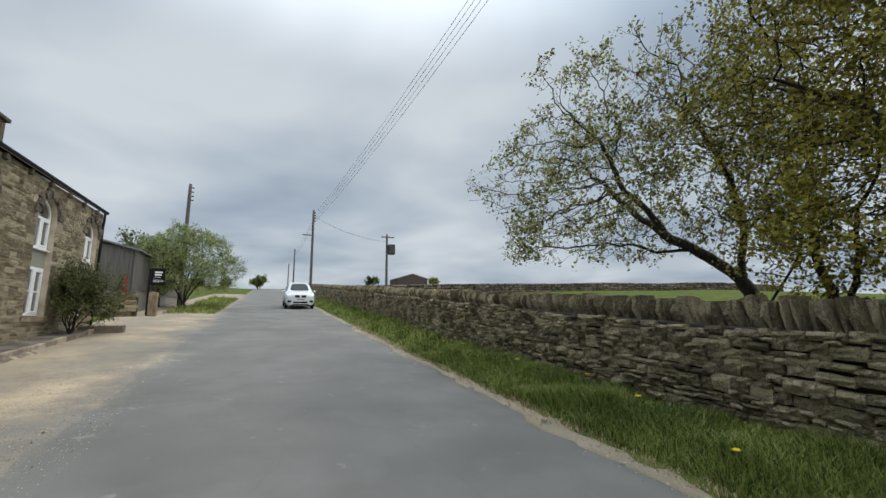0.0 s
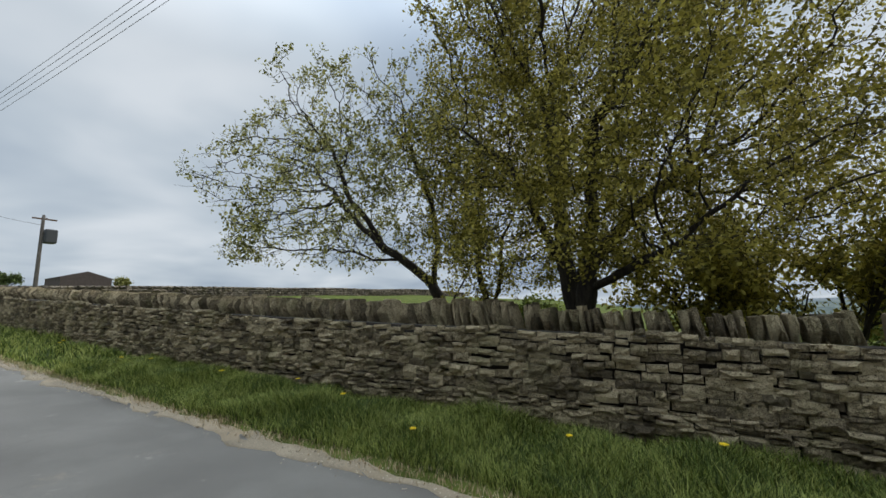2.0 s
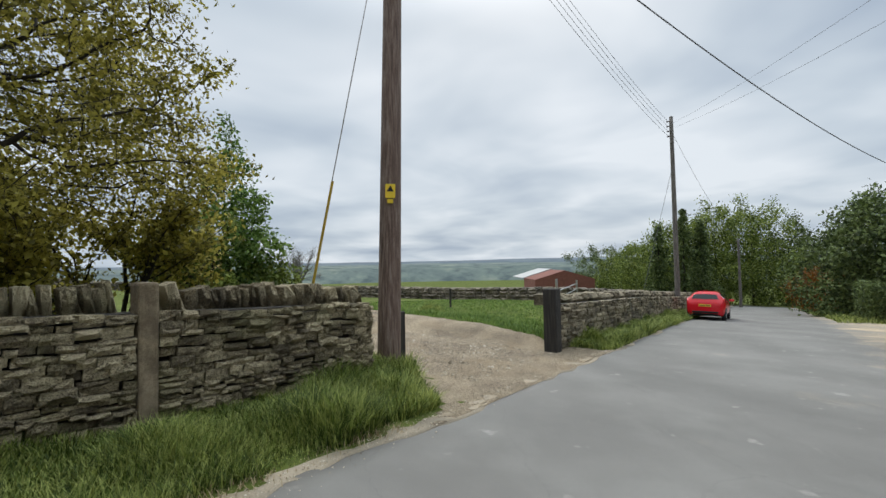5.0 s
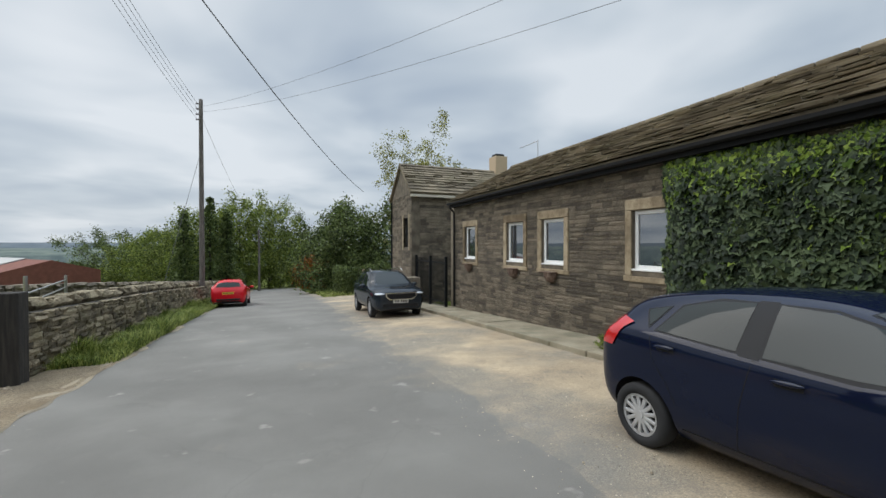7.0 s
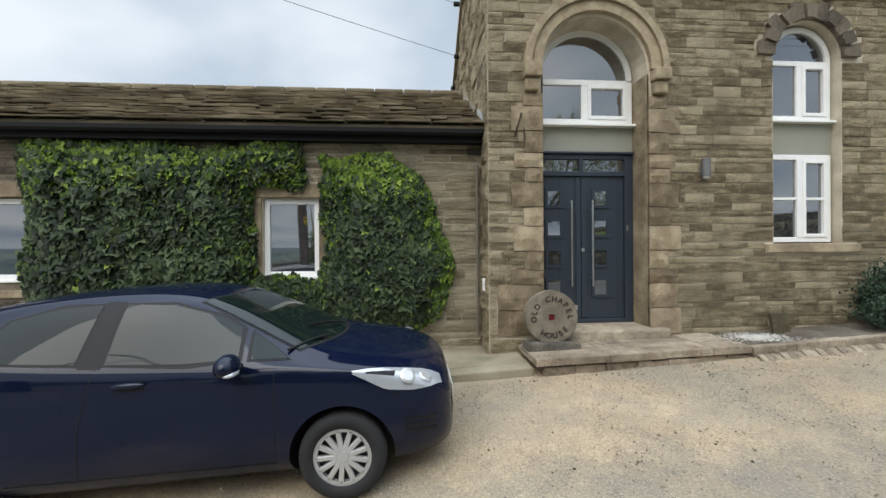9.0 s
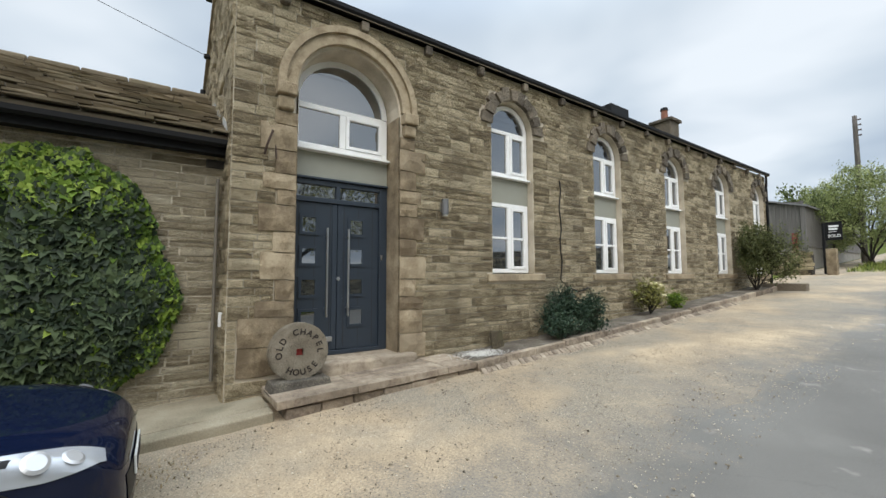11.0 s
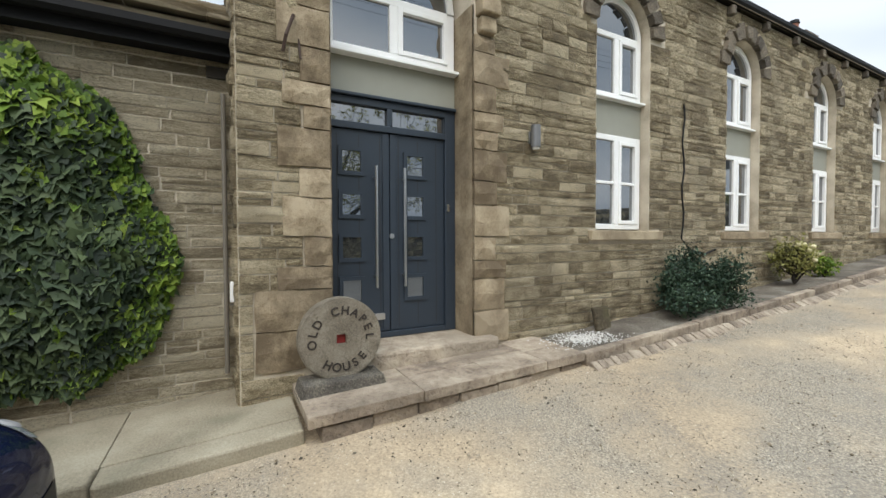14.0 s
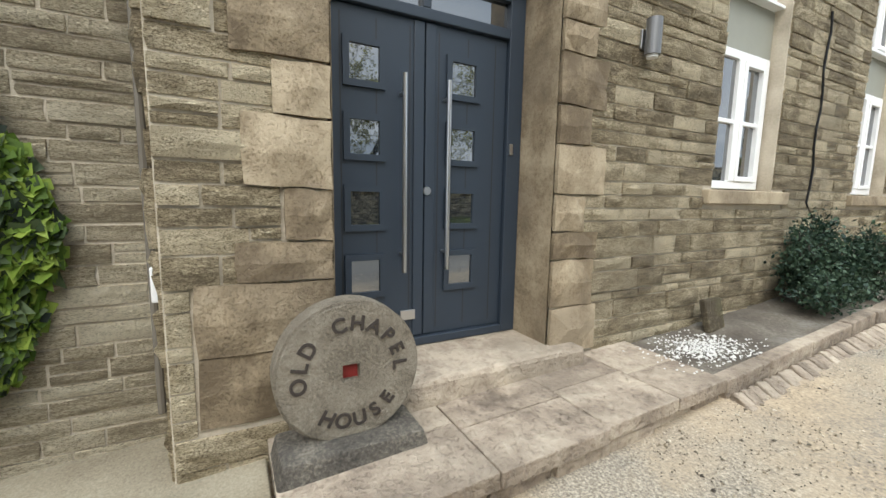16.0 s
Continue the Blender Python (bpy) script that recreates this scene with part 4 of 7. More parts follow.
part("post", B(WX - 0.07, WX + 0.25, -3.62, -3.45, zr(-3.5) + 0.0, zr(-3.5) + 1.58, 0.03), ASHLAR, gp)

W2 = 9.75
wall2 = thing("drystone_wall", "lower drystone wall beyond the field track, rounded coping", "wall", "field walls", kind="structure")
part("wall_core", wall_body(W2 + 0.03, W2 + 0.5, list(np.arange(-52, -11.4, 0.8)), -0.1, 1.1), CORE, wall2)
lay(ruffled(coursed(11.5, 26, 0.05, 1.12, (0.06, 0.15), (0.15, 0.5), 0.08, 0.005, 21), 21), RUBBLE, DARKFIELD, wall2, "stone", near=lambda u, v: u < 17, at=west_at(W2), rest="stonework")
lay(coursed(26, 52, 0.05, 1.12, (0.1, 0.2), (0.3, 0.8), 0.09, 0.008, 22), RUBBLE, DARKFIELD, wall2, "stone", at=west_at(W2), rest="distant_stonework")
lay([(y, z, t * 2, h * 0.85, d, l * 0.4) for y, z, t, h, d, l in copes(-52, -11.5, W2, 1.1, 23)][::2], COPES, DARKFIELD, wall2, "coping_stone", near=lambda u, v: u > -26, at=cope_at(W2 + 0.2), rest="coping")
e2 = thing("timber_gatepost", "dark timber gatepost at the end of the drystone wall", "post", "gateposts")
part("post", B(W2 - 0.12, W2 + 0.2, -11.42, -11.12, zr(-11.3) - 0.1, zr(-11.3) + 1.5, 0.02), mat("dark_timber", [(0.012, 0.01, 0.009), (0.03, 0.026, 0.022), (0.06, 0.05, 0.04)], 4, 0.9, 0.5, 50, stretch=(6, 6, 0.5)), e2)

# stonework on the houses, nearest pieces singly
holes_c = [arch_hole(0.01, 1.0, -1, 3.95), box_hole(-1.39, 0.0, 0.27, 0.97), box_hole(0.0, 1.22, 0.27, 0.62), box_hole(0.0, 1.16, 0.62, 0.97)] + [arch_hole(a + WW / 2, WW / 2 + 0.012, 1.5, 4.2) for a in WINS] + [box_hole(a - 0.14, a + WW + 0.24, 1.36, 1.52) for a in WINS]


def not_in_arch(p):
    for a in WINS:
        d = math.hypot(p[0] + p[2] / 2 - a - WW / 2, p[1] + p[3] / 2 - 4.2)
        if p[1] > 4.1 and d < WW / 2 + 0.22:
            return False
    return True


rows_c = [p for p in coursed(CH0, CH1, -0.2, EAVE - 0.02, (0.07, 0.165), (0.15, 0.46), 0.028, 0.014, 31, holes_c, low=lambda u: zr(u) - 0.1) if not_in_arch(p)]
lay(rows_c, BLOCKS, STONE, chapel, "stone", near=lambda u, v: -1.5 < u < 4.2 and 0 < v < 3.0, at=face_at(0.0), rest="stonework")
lay([(-p[0] - p[2], *p[1:]) for p in coursed(0.02, 3.88, 0.0, 6.4, (0.09, 0.24), (0.15, 0.5), 0.05, 0.012, 33, high=lambda v: (0.02, 3.88) if v < EAVE else (0.02 + (v - EAVE) * 1.4, 3.88 - (v - EAVE) * 1.4))], RUBBLE, STONE, chapel, "gable_stone", at=south_at(CH0), rest="gable_stonework")
holes_l = [box_hole(a - 0.17, b + 0.17, 0.84, 2.43) for a, b in LWIN]
rows_l = coursed(L0, L1, -1.2, 3.05, (0.075, 0.125), (0.2, 0.62), 0.02, 0.015, 34, holes_l, low=lambda u: zr(u))
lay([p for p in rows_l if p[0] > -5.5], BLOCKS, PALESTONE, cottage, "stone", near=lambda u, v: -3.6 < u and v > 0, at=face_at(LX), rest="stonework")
lay([p for p in rows_l if p[0] <= -5.5], BLOCKS, DARKSTONE, cottage, "stone", at=face_at(LX), rest="sooty_stonework")
_sl = Vector((LR1[0] - LR0[0], 0, LR1[1] - LR0[1]))
_len = _sl.length
_up = _sl.normalized()
_nr = Vector((0, 1, 0)).cross(_up)
ROOFM = Matrix(((0, _up.x, _nr.x, LR0[0]), (1, _up.y, _nr.y, 0), (0, _up.z, _nr.z, LR0[1]), (0, 0, 0, 1)))
lay([(*p[:4], 0.08 * (0.8 + 0.4 * ((p[0] * 7.3) % 1)), 0) for p in coursed(L0 - 0.12, L1 - 0.01, -0.05, _len, (0.19, 0.25), (0.25, 0.6), 0.05, 0.012, 35)], SLATES, ROOFSTONE, cottage, "slate", near=lambda u, v: u > -9.5, at=lambda u, v: ROOFM @ Matrix.Translation((u, v, 0.0)), rest="slating")
lay(coursed(-24.4, -20.9, -1.6, HE, (0.12, 0.2), (0.25, 0.6), 0.02, 0.012, 36, [box_hole(-22.38, -21.17, 1.3, 3.05)]), BLOCKS, DARKSTONE, house, "stone", at=face_at(0.0), rest="stonework")
lay(coursed(0.4, 9, -1.6, HE, (0.1, 0.15), (0.25, 0.6), 0.02, 0.012, 37), BLOCKS, DARKSTONE, house, "side_stone", at=side_at(-20.9), rest="side_stonework")
_u2 = Vector((0, -1.85, HR + 0.12 - HE)).normalized()
_n2 = Vector((-1, 0, 0)).cross(_u2)
HROOF = Matrix(((-1, _u2.x, _n2.x, 0), (0, _u2.y, _n2.y, -20.75), (0, _u2.z, _n2.z, HE), (0, 0, 0, 1)))
lay([(*p[:4], 0.06, 0) for p in coursed(-0.1, 9, -0.05, 2.45, (0.2, 0.28), (0.3, 0.7), 0.05, 0.012, 38)], SLATES, ROOFSTONE, house, "slate", at=lambda u, v: HROOF @ Matrix.Translation((u, v, 0.0)), rest="slating")

# ---- cars ----
TYRE = plain("tyre_rubber", (0.018, 0.018, 0.019), 0.85)
ALLOY = plain("silver_wheel_paint", (0.6, 0.6, 0.6), 0.35, 0.6)
TRIM = plain("black_trim", (0.011, 0.011, 0.012), 0.55, spec=0.25)
CARGLASS = bpy.data.materials.new("tinted_car_glass")
CARGLASS.use_nodes = True
_c = CARGLASS.node_tree.nodes["Principled BSDF"]
_c.inputs["Base Color"].default_value = (0.006, 0.012, 0.012, 1)
_c.inputs["Roughness"].default_value = 0.03
_c.inputs["IOR"].default_value = 1.37
LENS = plain("clear_headlamp", (0.5, 0.52, 0.55), 0.12, 0.35, coat=1.0)
REDLENS = plain("red_tail_lamp", (0.55, 0.012, 0.015), 0.15, coat=1.0)
PLATEW = plain("white_plate", (0.75, 0.75, 0.72), 0.4)
PLATEY = plain("yellow_plate", (0.75, 0.5, 0.04), 0.4)
CHROME = plain("chrome", (0.75, 0.75, 0.76), 0.1, 1.0)


def paint(name, col):
    m = plain(name, col, 0.4, 0.0, spec=0.0, coat=0.75)
    return m


def wheel(parent, at, r, w, side, spokes, alloy):
    """side: +1 when the outer face looks along +y of the car."""
    wh = new("wheel")
    wh.parent = parent
    wh.matrix_local = pose(*at)
    bm = bmesh.new()
    prof = [(r * 0.66, -w / 2), (r * 0.9, -w / 2), (r * 0.985, -w / 2 + 0.025), (r, -w / 2 + 0.05), (r, w / 2 - 0.05), (r * 0.985, w / 2 - 0.025), (r * 0.9, w / 2), (r * 0.66, w / 2)]
    n = 32
    rings = [[bm.verts.new((p * math.cos(2 * math.pi * k / n), q, p * math.sin(2 * math.pi * k / n))) for k in range(n)] for p, q in prof]
    for a, b in zip(rings, rings[1:] + rings[:1]):
        for k in range(n):
            bm.faces.new((a[k], a[(k + 1) % n], b[(k + 1) % n], b[k]))
    part("tyre", bm, TYRE, wh, smooth=True)
    bm = C((0, -0.06, 0), (0, side * w * 0.25, 0), r * 0.67, r * 0.67, 32)
    part("rim", bm, TRIM, wh)
    o = side * (w / 2 - 0.012)
    bm = bmesh.new()
    for k in range(spokes):
        a = 2 * math.pi * k / spokes
        m = Matrix.Rotation(a, 4, "Y")
        box(bm, r * 0.12, r * 0.62, min(o, o - side * 0.03), max(o, o - side * 0.03), -r * 0.062, r * 0.062, 0.008, m)
    part("wheel_trim", bm, alloy, wh)
    bm = bmesh.new()
    for k in range(40):
        a0, a1 = 2 * math.pi * k / 40, 2 * math.pi * (k + 1) / 40
        vs = [bm.verts.new((q * math.cos(a), o + d, q * math.sin(a))) for q, a, d in ((r * 0.57, a0, 0), (r * 0.57, a1, 0), (r * 0.675, a1, 0), (r * 0.675, a0, 0))]
        vd = [bm.verts.new(v.co - Vector((0, side * 0.05, 0))) for v in vs]
        bm.faces.new(vs)
        for i in (0, 2):
            bm.faces.new((vs[i], vs[i + 1], vd[i + 1], vd[i]))
    part("wheel_rim_ring", bm, alloy, wh)
    part("hub_cap", C((0, o - side * 0.03, 0), (0, o + side * 0.006, 0), r * 0.15, r * 0.13, 20), alloy, wh)
    return wh


def car(name, label, body, stations, wheels, radius, glass, pillars, place, rz, pitch=0.0, spokes=12, alloy=None, lower=None, group="parked cars"):
    """stations: (x from the nose, half width, sill, belt, roof, roof half width); glass: stations with side windows; pillars: dark upright bands."""
    ob = thing(name, label, "car", group)
    ob.matrix_basis = pose(*place, 0, 0, rz) @ pose(0, 0, 0, 0, pitch, 0)
    bm = bmesh.new()
    rings = []
    for x, w, lo, be, to, wt in stations:
        half = [(0.0, lo), (w * 0.82, lo), (w * 0.97, lo + 0.1), (w, lo + (be - lo) * 0.55), (w * 0.985, be - 0.03), (w * 0.955, be), (wt + 0.012, to - min(0.1, 0.6 * (to - be))), (wt * 0.8, to - 0.008), (0.0, to)]
        full = half + [(-a, b) for a, b in half[-2:0:-1]]
        rings.append([bm.verts.new((x, a, b)) for a, b in full])
    n = len(rings[0])
    for s, (a, b) in enumerate(zip(rings, rings[1:])):
        for k in range(n):
            f = bm.faces.new((a[k], b[k], b[(k + 1) % n], a[(k + 1) % n]))
            k2 = k if k <= 7 else n - 1 - k
            if k2 == 5 and s in glass:
                f.material_index = 1
            if k2 == 5 and s in pillars:
                f.material_index = 2
            if glass and k2 == 7 and s in (glass[0] - 1, glass[0], glass[-1] + 1, glass[-1] + 2):
                f.material_index = 1
            if k2 == 0 or (k2 == 1 and lower):
                f.material_index = 2
    bm.faces.new(rings[0]), bm.faces.new(rings[-1][::-1])
    bmesh.ops.recalc_face_normals(bm, faces=bm.faces)
    cr = bm.edges.layers.float.get("crease_edge") or bm.edges.layers.float.new("crease_edge")
    for e in bm.edges:
        mi = {f.material_index for f in e.link_faces}
        if len(mi) > 1:
            e[cr] = 0.85
    me = bpy.data.meshes.new("body")
    bm.to_mesh(me)
    bm.free()
    for m in (body, CARGLASS, TRIM):
        me.materials.append(m)
    raw = new("raw", me)
    md = raw.modifiers.new("s", "SUBSURF")
    md.levels = md.render_levels = 3
    cb = bmesh.new()
    for wx in wheels:
        cyl(cb, (wx, -1.2, radius), (wx, 1.2, radius), radius + 0.055, None, 40)
    cme = bpy.data.meshes.new("cut")
    cb.to_mesh(cme)
    cb.free()
    cme.materials.append(TRIM)
    cut = new("cut", cme)
    bo = raw.modifiers.new("b", "BOOLEAN")
    bo.operation, bo.object, bo.solver = "DIFFERENCE", cut, "EXACT"
    bo.material_mode = "TRANSFER"
    deps = bpy.context.evaluated_depsgraph_get()
    done = bpy.data.meshes.new_from_object(raw.evaluated_get(deps))
    for o in (raw, cut):
        bpy.data.objects.remove(o)
    shell = None
    names = ("body", "windows", "trim")
    for idx in range(3):
        b2 = bmesh.new()
        b2.from_mesh(done)
        keep = [i for i, m in enumerate(done.materials) if m and m.name == (body, CARGLASS, TRIM)[idx].name]
        bmesh.ops.delete(b2, geom=[f for f in b2.faces if f.material_index not in keep], context="FACES")
        for f in b2.faces:
            f.material_index = 0
            f.smooth = True
        if idx != 1:
            part(names[idx], b2, (body, CARGLASS, TRIM)[idx], ob)
            continue
        b2.faces.index_update()
        left = set(b2.faces)
        while left:
            one, todo = set(), [next(iter(left))]
            while todo:
                f = todo.pop()
                if f in left:
                    left.discard(f)
                    one.add(f)
                    todo += [g for e in f.edges for g in e.link_faces if g in left]
            cp = bmesh.new()
            vm = {}
            for f in sorted(one, key=lambda f: f.index):
                g = cp.faces.new([vm.setdefault(v, cp.verts.new(v.co)) if v not in vm else vm[v] for v in f.verts])
                g.smooth = True
            rim = bmesh.ops.inset_region(cp, faces=cp.faces[:], thickness=0.022, use_even_offset=True, use_boundary=True)["faces"]
            cp.faces.index_update()
            seal = cp.copy()
            seal.faces.ensure_lookup_table()
            keep_i = [f.index for f in rim]
            bmesh.ops.delete(seal, geom=[f for f in seal.faces if f.index not in keep_i], context="FACES")
            bmesh.ops.delete(cp, geom=rim, context="FACES")
            pane_ = part("window", cp, CARGLASS, ob)
            part("window_seal", seal, TRIM, pane_)
        b2.free()
    w = stations[len(stations) // 2][1]
    for wx in wheels:
        for s in (-1, 1):
            wheel(ob, (wx, s * (w - 0.115), radius), radius, 0.195, s, spokes, alloy or ALLOY)
    return ob


def blob(parent, name, at, size, material, rot=(0, 0, 0), seg=14):
    bm = bmesh.new()
    bmesh.ops.create_uvsphere(bm, u_segments=seg, v_segments=8, radius=1)
    bmesh.ops.transform(bm, matrix=pose(*at, *rot) @ Matrix.Diagonal((*size, 1)), verts=bm.verts)
    return part(name, bm, material, parent, smooth=True)


def plate(parent, x, z, material, face, width=0.52):
    p = part("number_plate", B(x - 0.006, x + 0.006, -width / 2, width / 2, z - 0.055, z + 0.055, 0.003), material, parent)
    for k in range(7):
        y = -0.2 + k * 0.062 + (0.03 if k > 3 else 0)
        part("character_bar", B(x + face * 0.006, x + face * 0.009, y - 0.02, y + 0.02, z - 0.035, z + 0.035), TRIM, p)


def mirrors(parent, x, z, w, material):
    for s in (-1, 1):
        m = blob(parent, "wing_mirror", (x, s * (w + 0.09), z), (0.075, 0.115, 0.075), material)
        part("mirror_arm", B(x - 0.03, x + 0.03, min(s * (w - 0.06), s * (w + 0.05)), max(s * (w - 0.06), s * (w + 0.05)), z - 0.06, z - 0.02, 0.01), TRIM, m)


NAVYPAINT = paint("deep_navy_car_paint", (0.0045, 0.008, 0.025))
hatch = [(0.0, 0.5, 0.28, 0.55, 0.64, 0.38), (0.05, 0.64, 0.21, 0.62, 0.74, 0.48), (0.16, 0.74, 0.18, 0.72, 0.82, 0.56), (0.4, 0.83, 0.17, 0.82, 0.89, 0.6), (0.7, 0.858, 0.17, 0.875, 0.945, 0.64), (0.92, 0.86, 0.17, 0.905, 0.985, 0.66), (1.02, 0.86, 0.17, 0.92, 1.02, 0.67), (1.25, 0.86, 0.18, 0.935, 1.15, 0.665), (1.6, 0.86, 0.18, 0.955, 1.34, 0.6), (1.85, 0.86, 0.18, 0.97, 1.43, 0.58), (2.2, 0.86, 0.18, 0.99, 1.475, 0.575), (2.7, 0.86, 0.18, 1.03, 1.475, 0.57), (3.1, 0.855, 0.18, 1.07, 1.445, 0.56), (3.4, 0.845, 0.19, 1.09, 1.4, 0.55), (3.62, 0.825, 0.2, 1.09, 1.345, 0.545), (3.74, 0.8, 0.22, 1.03, 1.17, 0.58), (3.85, 0.75, 0.27, 0.9, 0.98, 0.6), (3.93, 0.64, 0.34, 0.72, 0.78, 0.5)]


def along(pts, n):
    """n + 1 points spread evenly along a bent line."""
    p = np.array(pts, float)
    d = np.concatenate([[0], np.cumsum(np.linalg.norm(np.diff(p, axis=0), axis=1))])
    t = np.linspace(0, d[-1], n + 1)
    return np.stack([np.interp(t, d, p[:, k]) for k in range(p.shape[1])], 1)


def skin(bvh, name, low, high, material, parent, side=1, lift=0.004, n=16, m=6):
    """A panel that follows the bodywork between two lines; lines of (x, z) are pressed on from the side, (x, y, z) from the nearest point."""
    a, b = along(low, n), along(high, n)
    V = []
    for j in range(m + 1):
        for i in range(n + 1):
            p = a[i] + (b[i] - a[i]) * j / m
            if len(p) == 2:
                hit, nor, _, _ = bvh.ray_cast(Vector((p[0], 2.0 * side, p[1])), Vector((0, -side, 0)))
            else:
                hit, nor, _, _ = bvh.find_nearest(Vector((p[0], p[1] * side, p[2])))
            V.append(tuple(hit + nor * lift))
    w = n + 1
    Q = [(j * w + i, j * w + i + 1, (j + 1) * w + i + 1, (j + 1) * w + i) for j in range(m) for i in range(n)]
    return part(name, (V, Q), material, parent, smooth=True)


def swell(low, high, d):
    c = np.mean(np.array(list(low) + list(high), float), axis=0)

    def f(p):
        q = np.array(p, float) - c
        return tuple(c + q * (1 + d / np.linalg.norm(q)))
    return [f(p) for p in low], [f(p) for p in high]


def glazed(bvh, low, high, parent, side=1):
    pane_ = skin(bvh, "window", low, high, CARGLASS, parent, side, 0.005)
    skin(bvh, "window_seal", *swell(low, high, 0.026), TRIM, pane_, side, 0.0025)


def seam(bvh, pts, parent, side, width=0.007):
    p = [np.array(q, float) for q in pts]
    d = p[-1] - p[0]
    o = np.array((-d[1], d[0])) / np.linalg.norm(d) * width / 2
    skin(bvh, "door_gap", [tuple(q - o) for q in p], [tuple(q + o) for q in p], TRIM, parent, side, 0.0015, 14, 1)


def hatchback(label, body_paint, place, rz, pitch, spokes):
    ob = car("hatchback_car", label, body_paint, hatch, (0.79, 3.31), 0.292, [], [], place, rz, pitch, spokes)
    shell = [c for c in ob.children if c.name.startswith("body")][0]
    bm = bmesh.new()
    bm.from_mesh(shell.data)
    bvh = BVHTree.FromBMesh(bm)
    bm.free()
    for s in (-1, 1):
        glazed(bvh, [(1.43, 0.985), (1.76, 0.985), (2.25, 1.02)], [(1.45, 1.16), (1.6, 1.245), (1.92, 1.345), (2.24, 1.375)], ob, s)
        glazed(bvh, [(2.43, 1.035), (3.12, 1.1)], [(2.4, 1.38), (2.68, 1.375), (2.97, 1.315)], ob, s)
        glazed(bvh, [(3.21, 1.13), (3.31, 1.25)], [(3.1, 1.3), (3.3, 1.26)], ob, s)
        glazed(bvh, [(1.12, 0.958), (1.35, 0.975)], [(1.14, 0.97), (1.37, 1.125)], ob, s)
        skin(bvh, "door_pillar", [(2.27, 1.0), (2.41, 1.01)], [(2.26, 1.395), (2.39, 1.4)], TRIM, ob, s, 0.0035, 4, 6)
        seam(bvh, [(1.19, 0.93), (1.2, 0.6), (1.22, 0.32)], ob, s)
        seam(bvh, [(2.3, 1.0), (2.4, 0.65), (2.45, 0.29)], ob, s)
        seam(bvh, [(3.17, 1.09), (3.14, 0.85), (2.98, 0.62), (2.93, 0.5)], ob, s)
        seam(bvh, [(1.22, 0.285), (2.9, 0.3)], ob, s, 0.012)
        seam(bvh, [(0.47, 0.72), (0.34, 0.6), (0.3, 0.45)], ob, s)
        lamp = skin(bvh, "headlamp", [(0.09, 0.64, 0.665), (0.3, 0.78, 0.68), (0.48, 0.83, 0.715), (0.69, 0.85, 0.84)], [(0.06, 0.58, 0.745), (0.2, 0.65, 0.83), (0.36, 0.73, 0.87), (0.69, 0.842, 0.865)], LENS, ob, s, 0.008, 18, 8)
        for bx, by, bz, br in ((0.2, 0.705, 0.755, 0.05), (0.33, 0.77, 0.775, 0.055)):
            h, nor, _, _ = bvh.find_nearest(Vector((bx, by * s, bz)))
            part("reflector", C(h + nor * 0.006, h + nor * 0.014, br, br * 0.7, 18), ALLOY, lamp)
        skin(bvh, "indicator", [(0.42, 0.8, 0.79), (0.6, 0.85, 0.84)], [(0.4, 0.78, 0.84), (0.6, 0.845, 0.855)], TRIM, lamp, s, 0.0095, 8, 3)
        skin(bvh, "tail_lamp", [(3.62, 0.85, 0.9), (3.78, 0.77, 0.9)], [(3.4, 0.8, 1.2), (3.63, 0.7, 1.26)], REDLENS, ob, s, 0.014, 8, 10)
        for hx, hz in ((2.08, 0.885), (3.0, 0.965)):
            cup = skin(bvh, "handle_cup", [(hx - 0.085, hz - 0.035), (hx + 0.085, hz - 0.03)], [(hx - 0.085, hz + 0.02), (hx + 0.085, hz + 0.025)], TRIM, ob, s, 0.002, 8, 4)
            h, nor, _, _ = bvh.ray_cast(Vector((hx, 2 * s, hz)), Vector((0, -s, 0)))
            blob(cup, "door_handle", (hx, h.y + s * 0.018, hz + 0.006), (0.105, 0.016, 0.019), body_paint)
        m = blob(ob, "wing_mirror", (1.42, s * 0.97, 0.99), (0.075, 0.125, 0.072), body_paint, (0, 0, s * 8), 18)
        part("mirror_arm", B(1.39, 1.46, min(s * 0.8, s * 0.92), max(s * 0.8, s * 0.92), 0.925, 0.965, 0.012), TRIM, m)
        blob(m, "mirror_indicator", (1.39, s * 1.0, 0.955), (0.05, 0.085, 0.022), LENS, (0, 0, s * 8))
        for k in range(3):
            skin(bvh, "bumper_slat", [(0.13, 0.74, 0.37 + 0.045 * k), (0.36, 0.84, 0.4 + 0.04 * k)], [(0.13, 0.74, 0.39 + 0.045 * k), (0.36, 0.84, 0.42 + 0.04 * k)], TRIM, ob, s, 0.003, 8, 2)
    arc = np.linspace(-1, 1, 9)
    glazed(bvh, [(0.86 + 0.2 * k * k, 0.66 * k, 1.0) for k in arc], [(1.66 + 0.1 * k * k, 0.5 * k, 1.38 - 0.02 * k * k) for k in arc], ob)
    glazed(bvh, [(3.8, 0.56 * k, 1.06) for k in arc], [(3.66, 0.47 * k, 1.31) for k in arc], ob)
    skin(bvh, "grille", [(0.0, 0.48 * k, 0.34) for k in arc], [(0.0, 0.52 * k, 0.52) for k in arc], TRIM, ob, 1, 0.004, 16, 4)
